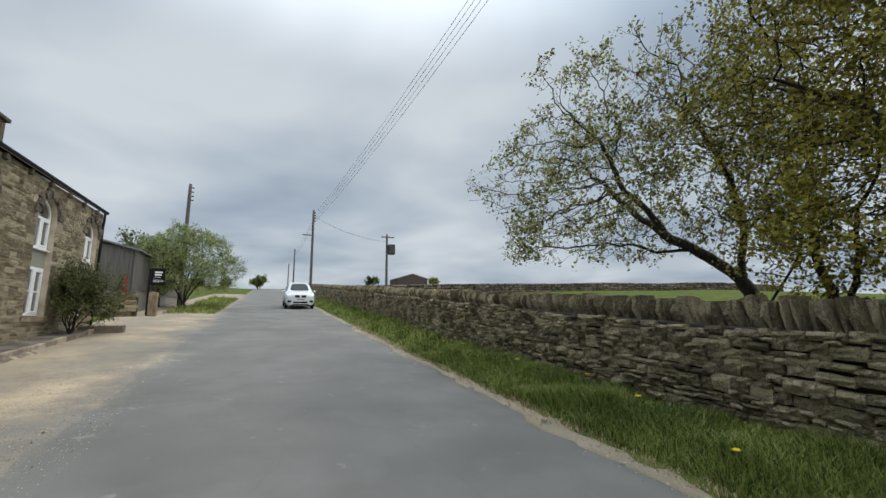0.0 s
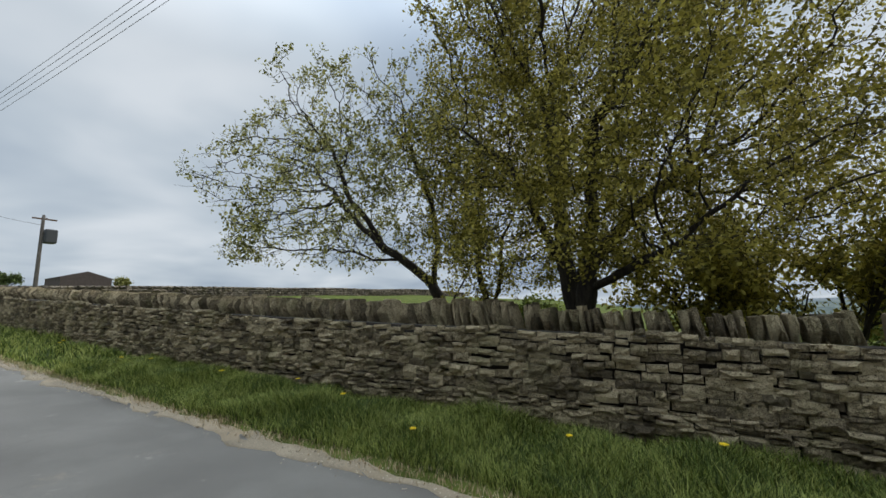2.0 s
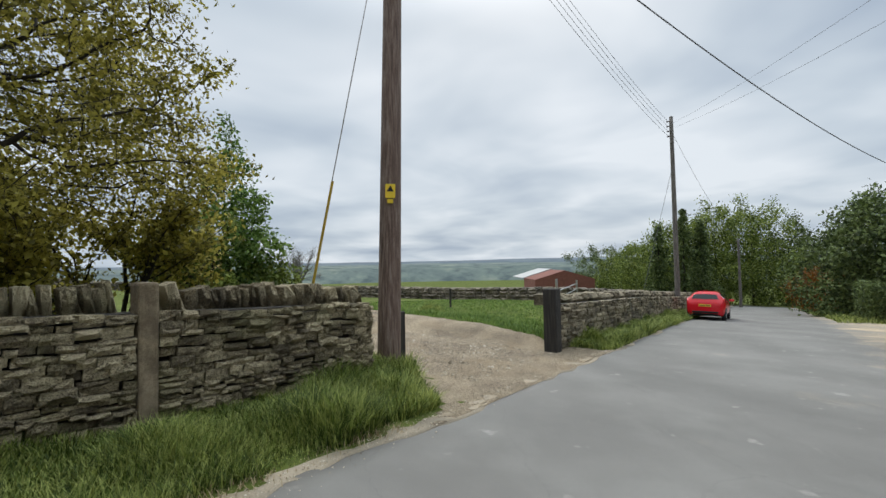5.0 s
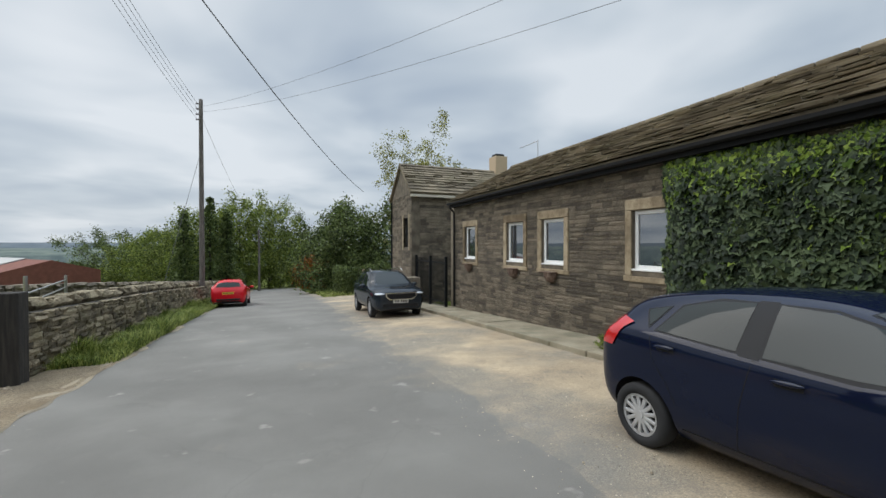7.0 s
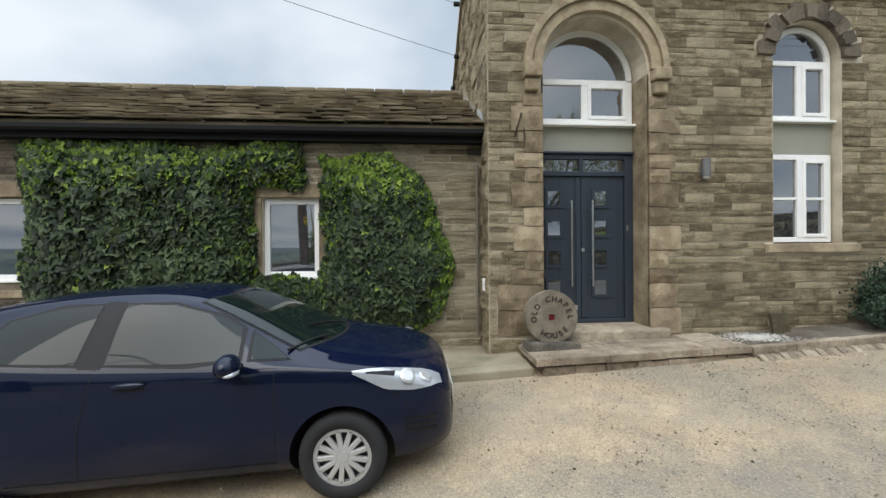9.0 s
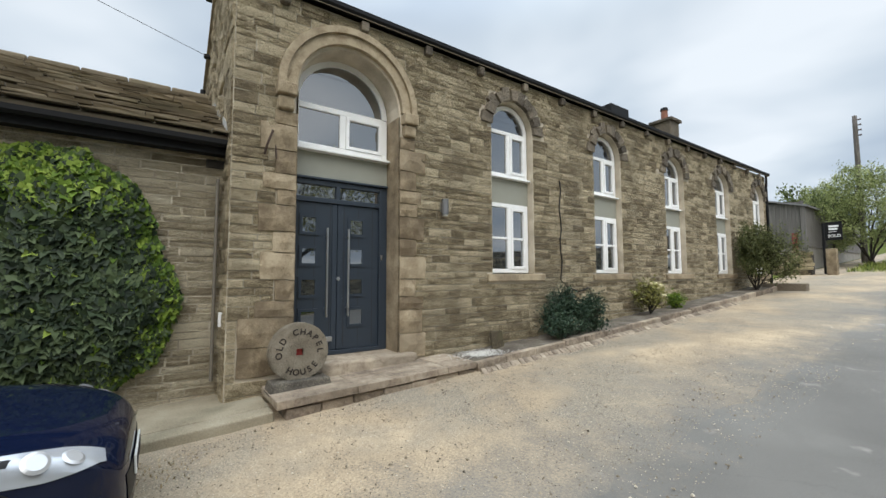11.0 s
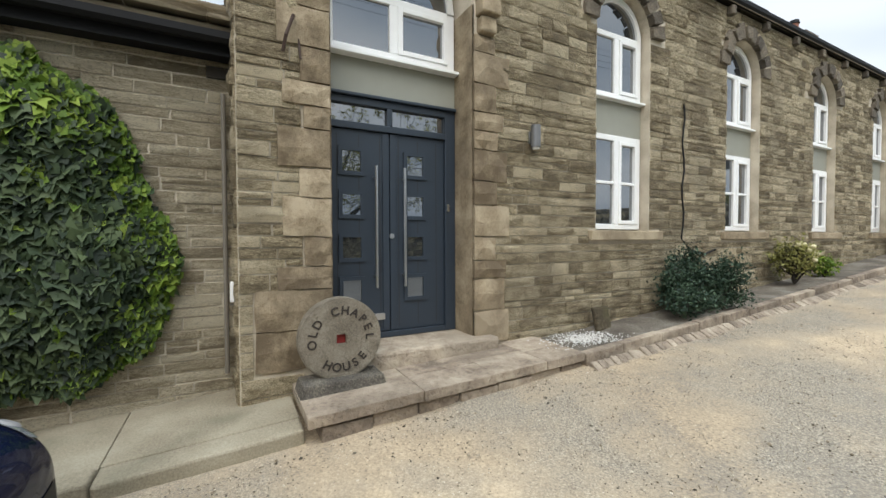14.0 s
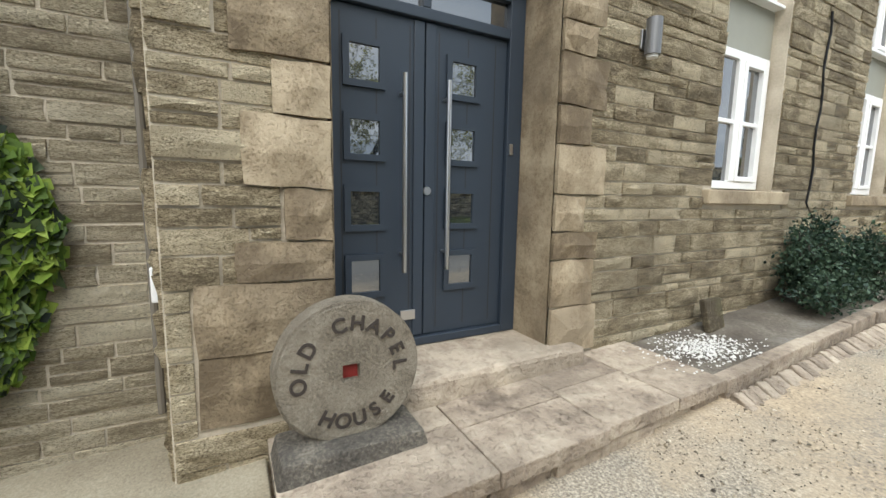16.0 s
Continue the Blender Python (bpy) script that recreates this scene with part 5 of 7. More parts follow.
    for k, y in ((0, -0.2), (1, 0.32)):
        h0, n0, _, _ = bvh.find_nearest(Vector((0.93, y, 1.0)))
        h1, n1, _, _ = bvh.find_nearest(Vector((1.1, y + 0.45, 1.1)))
        part("wiper", tube([h0 + n0 * 0.03, (h0 + h1) / 2 + n0 * 0.035, h1 + n1 * 0.02], 0.01, 6), TRIM, ob)
    return ob


fiesta = hatchback("glossy dark navy five-door hatchback parked on the gravel", NAVYPAINT, (1.88, -2.2, zr(-2.2) + 0.03), -90, 3.3, 13)
plate(fiesta, -0.01, 0.47, PLATEW, -1)

GREYPAINT = paint("dark_grey_blue_car_paint", (0.016, 0.022, 0.03))
suv = [(0.0, 0.66, 0.34, 0.74, 0.82, 0.52), (0.08, 0.82, 0.24, 0.86, 0.95, 0.64), (0.4, 0.9, 0.24, 0.95, 1.05, 0.74), (0.8, 0.92, 0.24, 0.99, 1.09, 0.76), (1.02, 0.92, 0.24, 1.02, 1.12, 0.76), (1.2, 0.92, 0.24, 1.03, 1.24, 0.74), (1.75, 0.92, 0.24, 1.04, 1.58, 0.65), (2.3, 0.92, 0.24, 1.06, 1.65, 0.65), (2.4, 0.92, 0.24, 1.06, 1.65, 0.65), (3.2, 0.92, 0.24, 1.085, 1.64, 0.64), (3.3, 0.92, 0.24, 1.09, 1.635, 0.64), (3.75, 0.92, 0.26, 1.1, 1.6, 0.62), (4.0, 0.9, 0.28, 1.1, 1.54, 0.6), (4.28, 0.86, 0.32, 1.02, 1.14, 0.64), (4.38, 0.78, 0.4, 0.8, 0.9, 0.6)]
skoda = car("suv_car", "dark grey-blue estate-type SUV parked outside the gate", GREYPAINT, suv, (0.87, 3.5), 0.345, [5, 6, 8, 10], [7], (2.0, -15.85, zr(-15.85) + 0.03), -90, 3.3, 5)
mirrors(skoda, 1.55, 1.08, 0.9, GREYPAINT)
for s in (-1, 1):
    blob(skoda, "headlamp", (0.17, s * 0.68, 0.845), (0.17, 0.19, 0.042), LENS, (0, -8, s * -24))
    part("roof_rail", tube([(1.75, s * 0.6, 1.58), (2.1, s * 0.6, 1.69), (3.5, s * 0.58, 1.68), (3.8, s * 0.57, 1.6)], 0.02, 6), CHROME, skoda)
    blob(skoda, "fog_lamp", (0.14, s * 0.62, 0.52), (0.05, 0.1, 0.035), LENS)
gr = part("grille", B(0.0, 0.12, -0.48, 0.48, 0.66, 0.84, 0.03), TRIM, skoda)
part("grille_rim", holed([(-0.4, 0.63), (0.4, 0.63), (0.54, 0.74), (0.54, 0.87), (-0.54, 0.87), (-0.54, 0.74)], [[(-0.38, 0.66), (0.38, 0.66), (0.5, 0.75), (0.5, 0.835), (-0.5, 0.835), (-0.5, 0.75)]], 0.03, Matrix.Translation((-0.03, 0, 0)) @ FACE), CHROME, gr)
part("lower_grille", B(0.0, 0.1, -0.62, 0.62, 0.38, 0.5, 0.02), TRIM, skoda)
plate(skoda, 0.0, 0.58, PLATEW, -1)

REDPAINT = paint("bright_red_car_paint", (0.55, 0.012, 0.02))
redcar = hatchback("bright red hatchback parked by the lower wall", REDPAINT, (8.25, -30.0, zr(-30.0)), 90, -4.2, 10)
plate(redcar, 3.93, 0.74, PLATEY, 1)
part("bumper_insert", B(3.86, 3.97, -0.55, 0.55, 0.36, 0.46, 0.02), TRIM, redcar)

WHITEPAINT = paint("white_car_paint", (0.72, 0.73, 0.73))
big = [(x * 1.08, w * 1.04, lo, be * 1.06, to * 1.08, wt * 1.03) for x, w, lo, be, to, wt in suv]
bmw = car("suv_car", "large white SUV standing on the lane", WHITEPAINT, big, (0.95, 3.85), 0.37, [5, 6, 8, 10], [7], (7.75, 26.7, zr(26.7)), 90, -4.2, 5)
mirrors(bmw, 1.65, 1.15, 0.93, WHITEPAINT)
for s in (-1, 1):
    blob(bmw, "headlamp", (0.25, s * 0.68, 0.88), (0.16, 0.2, 0.06), LENS, (0, -10, s * -20))
    part("grille", B(0.0, 0.1, min(s * 0.05, s * 0.36), max(s * 0.05, s * 0.36), 0.76, 0.93, 0.03), TRIM, bmw)
    part("air_intake", B(0.02, 0.16, min(s * 0.5, s * 0.8), max(s * 0.5, s * 0.8), 0.45, 0.6, 0.03), TRIM, bmw)
part("lower_grille", B(0.0, 0.1, -0.45, 0.45, 0.38, 0.52, 0.02), TRIM, bmw)
plate(bmw, 0.0, 0.66, PLATEW, -1)

# ---- plants ----
def leafy(name, colors, trans=0.35):
    m = mat(name, colors, 1.2, 0.6, 0.0, 9, vary=0.7)
    t = m.node_tree
    n, l = t.nodes, t.links
    b = n["Principled BSDF"]
    b.inputs["Specular IOR Level"].default_value = 0.3
    tr = n.new("ShaderNodeBsdfTranslucent")
    src = b.inputs["Base Color"].links[0].from_socket
    l.new(src, tr.inputs["Color"])
    mx = n.new("ShaderNodeMixShader")
    mx.inputs[0].default_value = trans
    out = [k for k in n if k.type == "OUTPUT_MATERIAL"][0]
    l.new(b.outputs[0], mx.inputs[1])
    l.new(tr.outputs[0], mx.inputs[2])
    l.new(mx.outputs[0], out.inputs["Surface"])
    return m


BARK = mat("dark_bark", [(0.012, 0.010, 0.008), (0.03, 0.025, 0.02), (0.06, 0.05, 0.038)], 6, 0.95, 0.6, 40, stretch=(3, 3, 0.6))
PALEBARK = mat("pale_bark", [(0.1, 0.09, 0.08), (0.2, 0.18, 0.16)], 6, 0.95, 0.4, 40)
LEAF_OLIVE = leafy("olive_spring_leaf", [(0.12, 0.11, 0.02), (0.29, 0.255, 0.045), (0.5, 0.44, 0.09)], 0.45)
LEAF_PALE = leafy("pale_young_leaf", [(0.12, 0.120, 0.03), (0.27, 0.265, 0.075), (0.46, 0.44, 0.16)])
LEAF_GREEN = leafy("fresh_green_leaf", [(0.06, 0.085, 0.014), (0.145, 0.19, 0.034), (0.27, 0.32, 0.07)])
LEAF_FRESH = leafy("bright_young_leaf", [(0.05, 0.095, 0.016), (0.115, 0.2, 0.036), (0.22, 0.33, 0.075)])
LEAF_DARK = leafy("dark_green_leaf", [(0.034, 0.052, 0.016), (0.085, 0.118, 0.034), (0.165, 0.21, 0.065)], 0.25)
LEAF_IVY = leafy("ivy_leaf", [(0.012, 0.022, 0.01), (0.03, 0.05, 0.02), (0.075, 0.105, 0.042)], 0.1)
LEAF_IVYLIGHT = leafy("young_ivy_leaf", [(0.075, 0.135, 0.016), (0.155, 0.245, 0.03), (0.28, 0.37, 0.06)], 0.3)
LEAF_BOX = leafy("blue_green_evergreen_leaf", [(0.012, 0.03, 0.018), (0.032, 0.062, 0.036), (0.075, 0.118, 0.07)], 0.15)
LEAF_BUSH = leafy("brownish_bush_leaf", [(0.05, 0.062, 0.02), (0.115, 0.13, 0.046), (0.2, 0.21, 0.085)])
LEAF_ORANGE = leafy("copper_leaf", [(0.12, 0.05, 0.01), (0.25, 0.1, 0.015)])
BLADE = leafy("grass_blade", [(0.05, 0.078, 0.014), (0.155, 0.21, 0.036), (0.4, 0.43, 0.12)])


def leaves(pts, size, rng, material, name, parent, up=0.4, shape=0.55, label=""):
    """One small folded leaf at each point."""
    p = np.asarray(pts, float)
    n = len(p)
    d = rng.normal(size=(n, 3)) + (0, 0, up)
    d /= np.linalg.norm(d, axis=1)[:, None]
    e = np.cross(d, rng.normal(size=(n, 3)))
    e /= np.linalg.norm(e, axis=1)[:, None]
    f = np.cross(d, e)
    s = size * rng.uniform(0.6, 1.35, (n, 1))
    a, t = p - e * s * 0.5, p + e * s * 0.5
    l = p + f * s * shape * 0.5 + d * s * 0.1
    r = p - f * s * shape * 0.5 + d * s * 0.1
    V = np.stack([a, l, t, r], 1).reshape(-1, 3)
    me = bpy.data.meshes.new(name)
    me.vertices.add(n * 4)
    me.vertices.foreach_set("co", V.ravel())
    me.loops.add(n * 4)
    me.loops.foreach_set("vertex_index", np.arange(n * 4))
    me.polygons.add(n)
    me.polygons.foreach_set("loop_start", np.arange(n) * 4)
    me.update(calc_edges=True)
    me.materials.append(material)
    ob = new(name, me)
    ob.parent = parent
    return tagged(ob, label)


def limb(V, Q, pts, r0, r1, seg):
    pts = [Vector(p) for p in pts]
    base = len(V)
    for i, p in enumerate(pts):
        d = (pts[min(i + 1, len(pts) - 1)] - pts[max(i - 1, 0)]).normalized()
        a = d.orthogonal().normalized()
        b = d.cross(a)
        r = r0 + (r1 - r0) * i / (len(pts) - 1)
        for k in range(seg):
            t = 2 * math.pi * k / seg
            V.append(tuple(p + a * (r * math.cos(t)) + b * (r * math.sin(t))))
    for i in range(len(pts) - 1):
        for k in range(seg):
            Q.append((base + i * seg + k, base + i * seg + (k + 1) % seg, base + (i + 1) * seg + (k + 1) % seg, base + (i + 1) * seg + k))


def tree(name, label, at, stems, levels, leaf, n_leaf, leaf_size, seed, bark=None, category="tree", group="", droop=0.0, tip=1.0, spread=0.35, ratio=0.62, kids=(4, 6), keep=None, twig=0.02):
    """stems: (start offset, direction, length, radius). Branches fork by levels; leaves sit along the last twigs."""
    ob = thing(name, label, category, group, at)
    rg, nr = random.Random(seed), np.random.default_rng(seed)
    V, Q, ends = [], [], []

    def grow(p, d, L, r, lev):
        n = 5 if lev < 3 else 3
        pts, q, dd = [p], Vector(p), d.normalized()
        for _ in range(n):
            dd = (dd + Vector((rg.gauss(0, 1), rg.gauss(0, 1), rg.gauss(0, 0.8))) * 0.16 + Vector((0, 0, 0.07 - droop * lev * 0.06))).normalized()
            q = q + dd * (L / n)
            if keep:
                q = keep(q)
            pts.append(q.copy())
        limb(V, Q, pts, r, r * 0.55 if lev < levels else r * 0.3, 8 if lev == 0 else (5 if lev < 3 else 3))
        if lev >= levels:
            ends.append([np.array(x) for x in pts])
            return
        for k in range(rg.randint(*kids)):
            f = rg.uniform(0.3, 1.0) if lev else rg.uniform(0.5 if keep and levels == 4 else 0.25, 1.0)
            i = min(int(f * n), n - 1)
            b = pts[i].lerp(pts[i + 1], f * n - i if f < 1 else 1)
            side = Vector((rg.gauss(0, 1), rg.gauss(0, 1), rg.gauss(0, 0.7)))
            side = (side - dd * side.dot(dd)).normalized()
            nd = (dd * (1 - spread) + side * (spread + 0.35)).normalized()
            grow(b, nd, L * ratio * rg.uniform(0.75, 1.2), max(r * 0.5 * (1 - 0.3 * f), twig * 0.3), lev + 1)
        grow(pts[-1], dd, L * ratio, r * 0.5, lev + 1)

    for o, d, L, r in stems:
        grow(Vector(o), Vector(d), L, r, 0)
    part("trunk", (V, Q), bark or BARK, ob, smooth=True)
    if n_leaf and ends:
        E = np.array([e for e in ends])
        i = nr.integers(0, len(E), n_leaf)
        j = nr.integers(0, E.shape[1] - 1, n_leaf)
        f = nr.random((n_leaf, 1))
        P = E[i, j] * (1 - f) + E[i, j + 1] * f + nr.normal(size=(n_leaf, 3)) * 0.05 * tip
        leaves(P, leaf_size, nr, leaf, "crown", ob)
    return ob


def G0(x, y):
    return zg(x, y) - 0.05


def taper(V, Q, pts, radii, seg):
    """A limb whose thickness follows the given radii."""
    base = len(V)
    n = len(pts)
    a = None
    for i in range(n):
        d = pts[min(i + 1, n - 1)] - pts[max(i - 1, 0)]
        d = d / (np.linalg.norm(d) + 1e-9)
        if a is None:
            a = np.cross(d, (0.3, 0.9, 0.2) if abs(d[1]) < 0.8 else (1.0, 0, 0))
        a = a - d * (a @ d)
        a = a / (np.linalg.norm(a) + 1e-9)
        b = np.cross(d, a)
        for k in range(seg):
            t = 2 * math.pi * k / seg
            V.append(tuple(pts[i] + (a * math.cos(t) + b * math.sin(t)) * radii[i]))
    for i in range(n - 1):
        for k in range(seg):
            Q.append((base + i * seg + k, base + i * seg + (k + 1) % seg, base + (i + 1) * seg + (k + 1) % seg, base + (i + 1) * seg + k))


def grown_tree(name, label, at, trunks, inside, bounds, n_buds, leaf, n_leaf, leaf_size, seed, trunk_r=0.16, step=0.17, reach=1.7, kill=0.3, rise=0.1, tip=0.09, twigs=2, twig_len=0.3, patch=0.0, group="", category="tree"):
    """Limbs grow from the trunks towards buds scattered through the crown's volume; leaves sit in tufts on the last twigs."""
    ob = thing(name, label, category, group, at)
    nr = np.random.default_rng(seed)
    lo, hi = np.array(bounds[0], float), np.array(bounds[1], float)
    A = lo + (hi - lo) * nr.random((n_buds * 4, 3))
    A = np.array([p for p in A if inside(p)])[:n_buds]
    P, par = [], []
    for line in trunks:
        line = [np.array(q, float) for q in line]
        last = -1
        if P:
            last = int(np.argmin([np.linalg.norm(q - line[0]) for q in P]))
        else:
            P.append(line[0])
            par.append(-1)
            last = 0
        for q0, q1 in zip(line, line[1:]):
            m = max(1, int(np.linalg.norm(q1 - q0) / step))
            for k in range(1, m + 1):
                P.append(q0 + (q1 - q0) * k / m + nr.normal(size=3) * 0.012 + np.array(noise.noise_vector(Vector(q0 + (q1 - q0) * k / m) * 1.3)) * 0.07)
                par.append(last)
                last = len(P) - 1
    kids = np.zeros(60000, int)
    nd, ni = np.full(len(A), 1e9), np.zeros(len(A), int)
    fresh = list(range(len(P)))
    alive = np.ones(len(A), bool)
    for _ in range(110):
        F = np.array([P[k] for k in fresh])
        for c in range(0, len(fresh), 400):
            D = np.linalg.norm(A[:, None] - F[None, c:c + 400], axis=2)
            j = D.argmin(1)
            d = D[np.arange(len(A)), j]
            better = d < nd
            nd[better] = d[better]
            ni[better] = np.array(fresh)[c + j[better]]
        alive &= nd > kill
        use = alive & (nd < reach)
        if not use.any():
            break
        acc = np.zeros((len(P), 3))
        np.add.at(acc, ni[use], (A[use] - np.array(P)[ni[use]]) / nd[use][:, None])
        fresh = []
        for k in np.unique(ni[use]):
            if kids[k] >= 3:
                alive[ni == k] = False
                continue
            d = acc[k] / (np.linalg.norm(acc[k]) + 1e-9) + nr.normal(size=3) * 0.22 + (0, 0, rise)
            P.append(P[k] + step * d / np.linalg.norm(d))
            par.append(int(k))
            kids[k] += 1
            fresh.append(len(P) - 1)
        if not fresh:
            break
    P = np.array(P)
    n = len(P)
    load = np.zeros(n)
    child = [[] for _ in range(n)]
    for k in range(n - 1, -1, -1):
        if not child[k]:
            load[k] = 1
        if par[k] >= 0:
            load[par[k]] += load[k]
            child[par[k]].append(k)
    power = math.log(trunk_r / 0.0055) / math.log(max(load[0], 2))
    rad = 0.0055 * load ** power
    V, Q = [], []
    starts = [(-1, 0)]
    while starts:
        p, k = starts.pop()
        chain = [p] if p >= 0 else []
        while True:
            chain.append(k)
            if not child[k]:
                break
            order = sorted(child[k], key=lambda c: -load[c])
            starts += [(k, c) for c in order[1:]]
            k = order[0]
        rr = rad[chain].copy()
        if p >= 0:
            rr[0] = min(rr[0], rr[1] * 1.3)
        if p < 0:
            rr *= 1 + 0.35 * np.exp(-np.arange(len(rr)) * 0.9)
        taper(V, Q, P[chain], rr, 9 if rr[0] > 0.06 else (5 if rr[0] > 0.02 else 3))
    ends = np.where(load <= 2)[0]
    S = []
    for k in ends:
        d0 = P[k] - P[par[k]]
        d0 = d0 / (np.linalg.norm(d0) + 1e-9)
        for _ in range(twigs):
            d = d0 + nr.normal(size=3) * 0.7 + (0, 0, 0.25)
            d /= np.linalg.norm(d)
            q = P[k] + d * twig_len * nr.uniform(0.4, 1.2)
            taper(V, Q, [P[k], (P[k] + q) / 2 + nr.normal(size=3) * 0.015, q], [0.0045, 0.0035, 0.002], 3)
            S.append((P[k], q))
    part("trunk", (V, Q), BARK, ob, smooth=True)
    S = np.array(S)
    w = np.array([max(0.05, 1 + patch * 2.2 * noise.noise(Vector(q[1]) * 0.9 + Vector((seed, 0, 0)))) for q in S])
    i = nr.choice(len(S), n_leaf, p=w / w.sum())
    f = nr.random((n_leaf, 1)) ** 0.5
    leaves(S[i, 0] * (1 - f) + S[i, 1] * f + nr.normal(size=(n_leaf, 3)) * tip, leaf_size, nr, leaf, "crown", ob)
    return ob


def crown(c, r, lumps=0.28, gap=-0.28, seed=0, floor=0.0):
    """An uneven rounded volume with hollows."""
    def f(p):
        d = Vector(((p[0] - c[0]) / r[0], (p[1] - c[1]) / r[1], (p[2] - c[2]) / r[2]))
        k = d.length
        if p[2] < floor or k > 1 + lumps * 1.6 * noise.noise(d.normalized() * 2.3 + Vector((seed, 0, 0))):
            return False
        return noise.noise(Vector(p) * 0.75 + Vector((0, seed, 3))) > gap and k > 0.22
    return f


olive_in = crown((0, -0.75, 5.2), (3.0, 3.5, 4.2), 0.25, -0.26, 4, 1.75)
olive_low = crown((0, -2.6, 2.9), (1.9, 2.0, 1.0), 0.3, -0.4, 7, 1.9)
grown_tree("tree", "olive-leaved many-stemmed tree standing behind the field wall", (13.0, -0.38, G0(13, -0.38)),
           [[(0, 0, -0.1), (0, 0.03, 1.3), (-0.02, 0.1, 2.4), (-0.05, 0.16, 3.6), (0.05, 0.2, 5.0)], [(0, -0.02, 0.5), (-0.05, -0.22, 1.7), (-0.1, -0.45, 3.0), (-0.1, -0.6, 4.6)], [(0, 0.07, 2.0), (-0.3, 0.5, 3.0), (-0.5, 0.9, 4.0)], [(-0.05, -0.25, 1.9), (0.2, -1.0, 2.9), (0.3, -1.9, 3.6)], [(0, 0.08, 1.7), (0.5, 0.3, 2.9), (0.9, 0.4, 4.0)], [(-0.03, -0.2, 1.6), (-0.5, -0.9, 1.9), (-0.8, -1.7, 2.2)]],
           lambda p: olive_in(p) or olive_low(p), ((-3.9, -5.6, 1.7), (3.9, 3.9, 10.4)), 5800, LEAF_OLIVE, 140000, 0.07, 27, trunk_r=0.27, kill=0.25, patch=0.5, tip=0.1, twig_len=0.3)
pale_in = crown((-1.2, 2.0, 4.4), (2.2, 3.75, 2.45), 0.34, -0.12, 9, 1.75)
grown_tree("tree", "sparsely leaved leaning tree with pale young leaves behind the wall", (14.0, 2.75, G0(14, 2.75)),
           [[(0, 0, -0.1), (-0.03, 0.03, 1.2), (-0.15, 0.3, 1.9), (-0.5, 1.0, 2.55), (-0.8, 1.9, 3.3), (-1.0, 2.6, 4.3)], [(-0.1, 0.2, 1.7), (-0.05, 0.1, 2.8), (-0.3, 0.2, 4.0), (-0.5, 0.6, 5.3)], [(-0.4, 0.8, 2.4), (-0.75, 1.5, 2.45), (-0.9, 2.1, 2.7)], [(0, 0.02, 1.0), (0.2, -0.5, 2.0), (0.1, -0.9, 3.2)], [(-0.6, 1.3, 2.8), (-1.1, 1.9, 3.9), (-1.4, 2.2, 5.2)]],
           pale_in, ((-4.3, -2.9, 2.2), (1.6, 7.9, 8.9)), 4200, LEAF_PALE, 17500, 0.085, 33, trunk_r=0.13, step=0.15, kill=0.25, rise=0.03, patch=0.8, tip=0.055, twigs=2, twig_len=0.36)
grown_tree("tree", "bushy half-leaved tree rising between two larger ones", (13.5, 1.5, G0(13.5, 1.5)), [[(0, 0, -0.1), (0, 0, 1.0), (0.05, 0.1, 2.0), (0, 0.1, 3.0)], [(0, 0, 0.7), (0.1, -0.3, 1.9), (0.1, -0.4, 2.8)]], crown((0, 0.1, 3.2), (1.2, 1.25, 2.0), 0.3, -0.3, 2, 0.9), ((-1.6, -1.6, 0.8), (1.6, 1.8, 5.6)), 620, LEAF_OLIVE, 5000, 0.075, 44, trunk_r=0.09, step=0.15, tip=0.08)


def cone_in(p):
    k = 1.45 * (1 - (p[2] / 6.3) ** 1.5)
    return 0.4 < p[2] < 6.3 and math.hypot(p[0], p[1]) < max(0.1, k * (1 + 0.5 * noise.noise(Vector((p[0] * 0.9, p[1] * 0.9, p[2] * 1.1)))))


grown_tree("sapling", "slender fresh green sapling beyond the wall", (17, -7.1, G0(17, -7.1)), [[(0, 0, -0.1), (0, 0.05, 2.0), (0.02, 0.1, 4.0), (0, 0.12, 5.2)], [(0, 0, 0.4), (0.2, -0.5, 1.8), (0.2, -0.7, 3.2)], [(0, 0, 0.6), (-0.2, 0.5, 2.0)]], cone_in, ((-1.9, -1.9, 0.4), (1.9, 1.9, 6.3)), 900, LEAF_FRESH, 14000, 0.12, 55, trunk_r=0.08, step=0.15, tip=0.1)
for k, (x, y, h) in enumerate(((14.6, -2.7, 2.1), (15.2, -4.2, 2.3), (16.2, -6.0, 2.0), (16.5, -7.8, 1.6), (15.3, 0.9, 1.0))):
    tree("shrub", "dense green shrub growing behind the field wall", (x, y, G0(x, y)), [((0, 0, 0), (rng.uniform(-0.5, 0.5), rng.uniform(-0.6, 0.6), 1), h * 0.8, 0.05) for _ in range(5)], 2, LEAF_OLIVE if k < 2 else LEAF_GREEN, 8000, 0.11, 60 + k, category="shrub", group="shrubs behind the wall", kids=(4, 5), ratio=0.6, tip=2.0)
tree("tree", "pale leafless tree far across the field", (42, -24.5, G0(42, -24.5)), [((0, 0, 0), (0, 0, 1), 2.3, 0.16), ((0, 0, 1.0), (0.5, 0.3, 0.8), 2, 0.1), ((0, 0, 1.0), (-0.5, -0.3, 0.8), 2, 0.1)], 4, LEAF_PALE, 0, 0.1, 70, PALEBARK, kids=(4, 5), ratio=0.62)
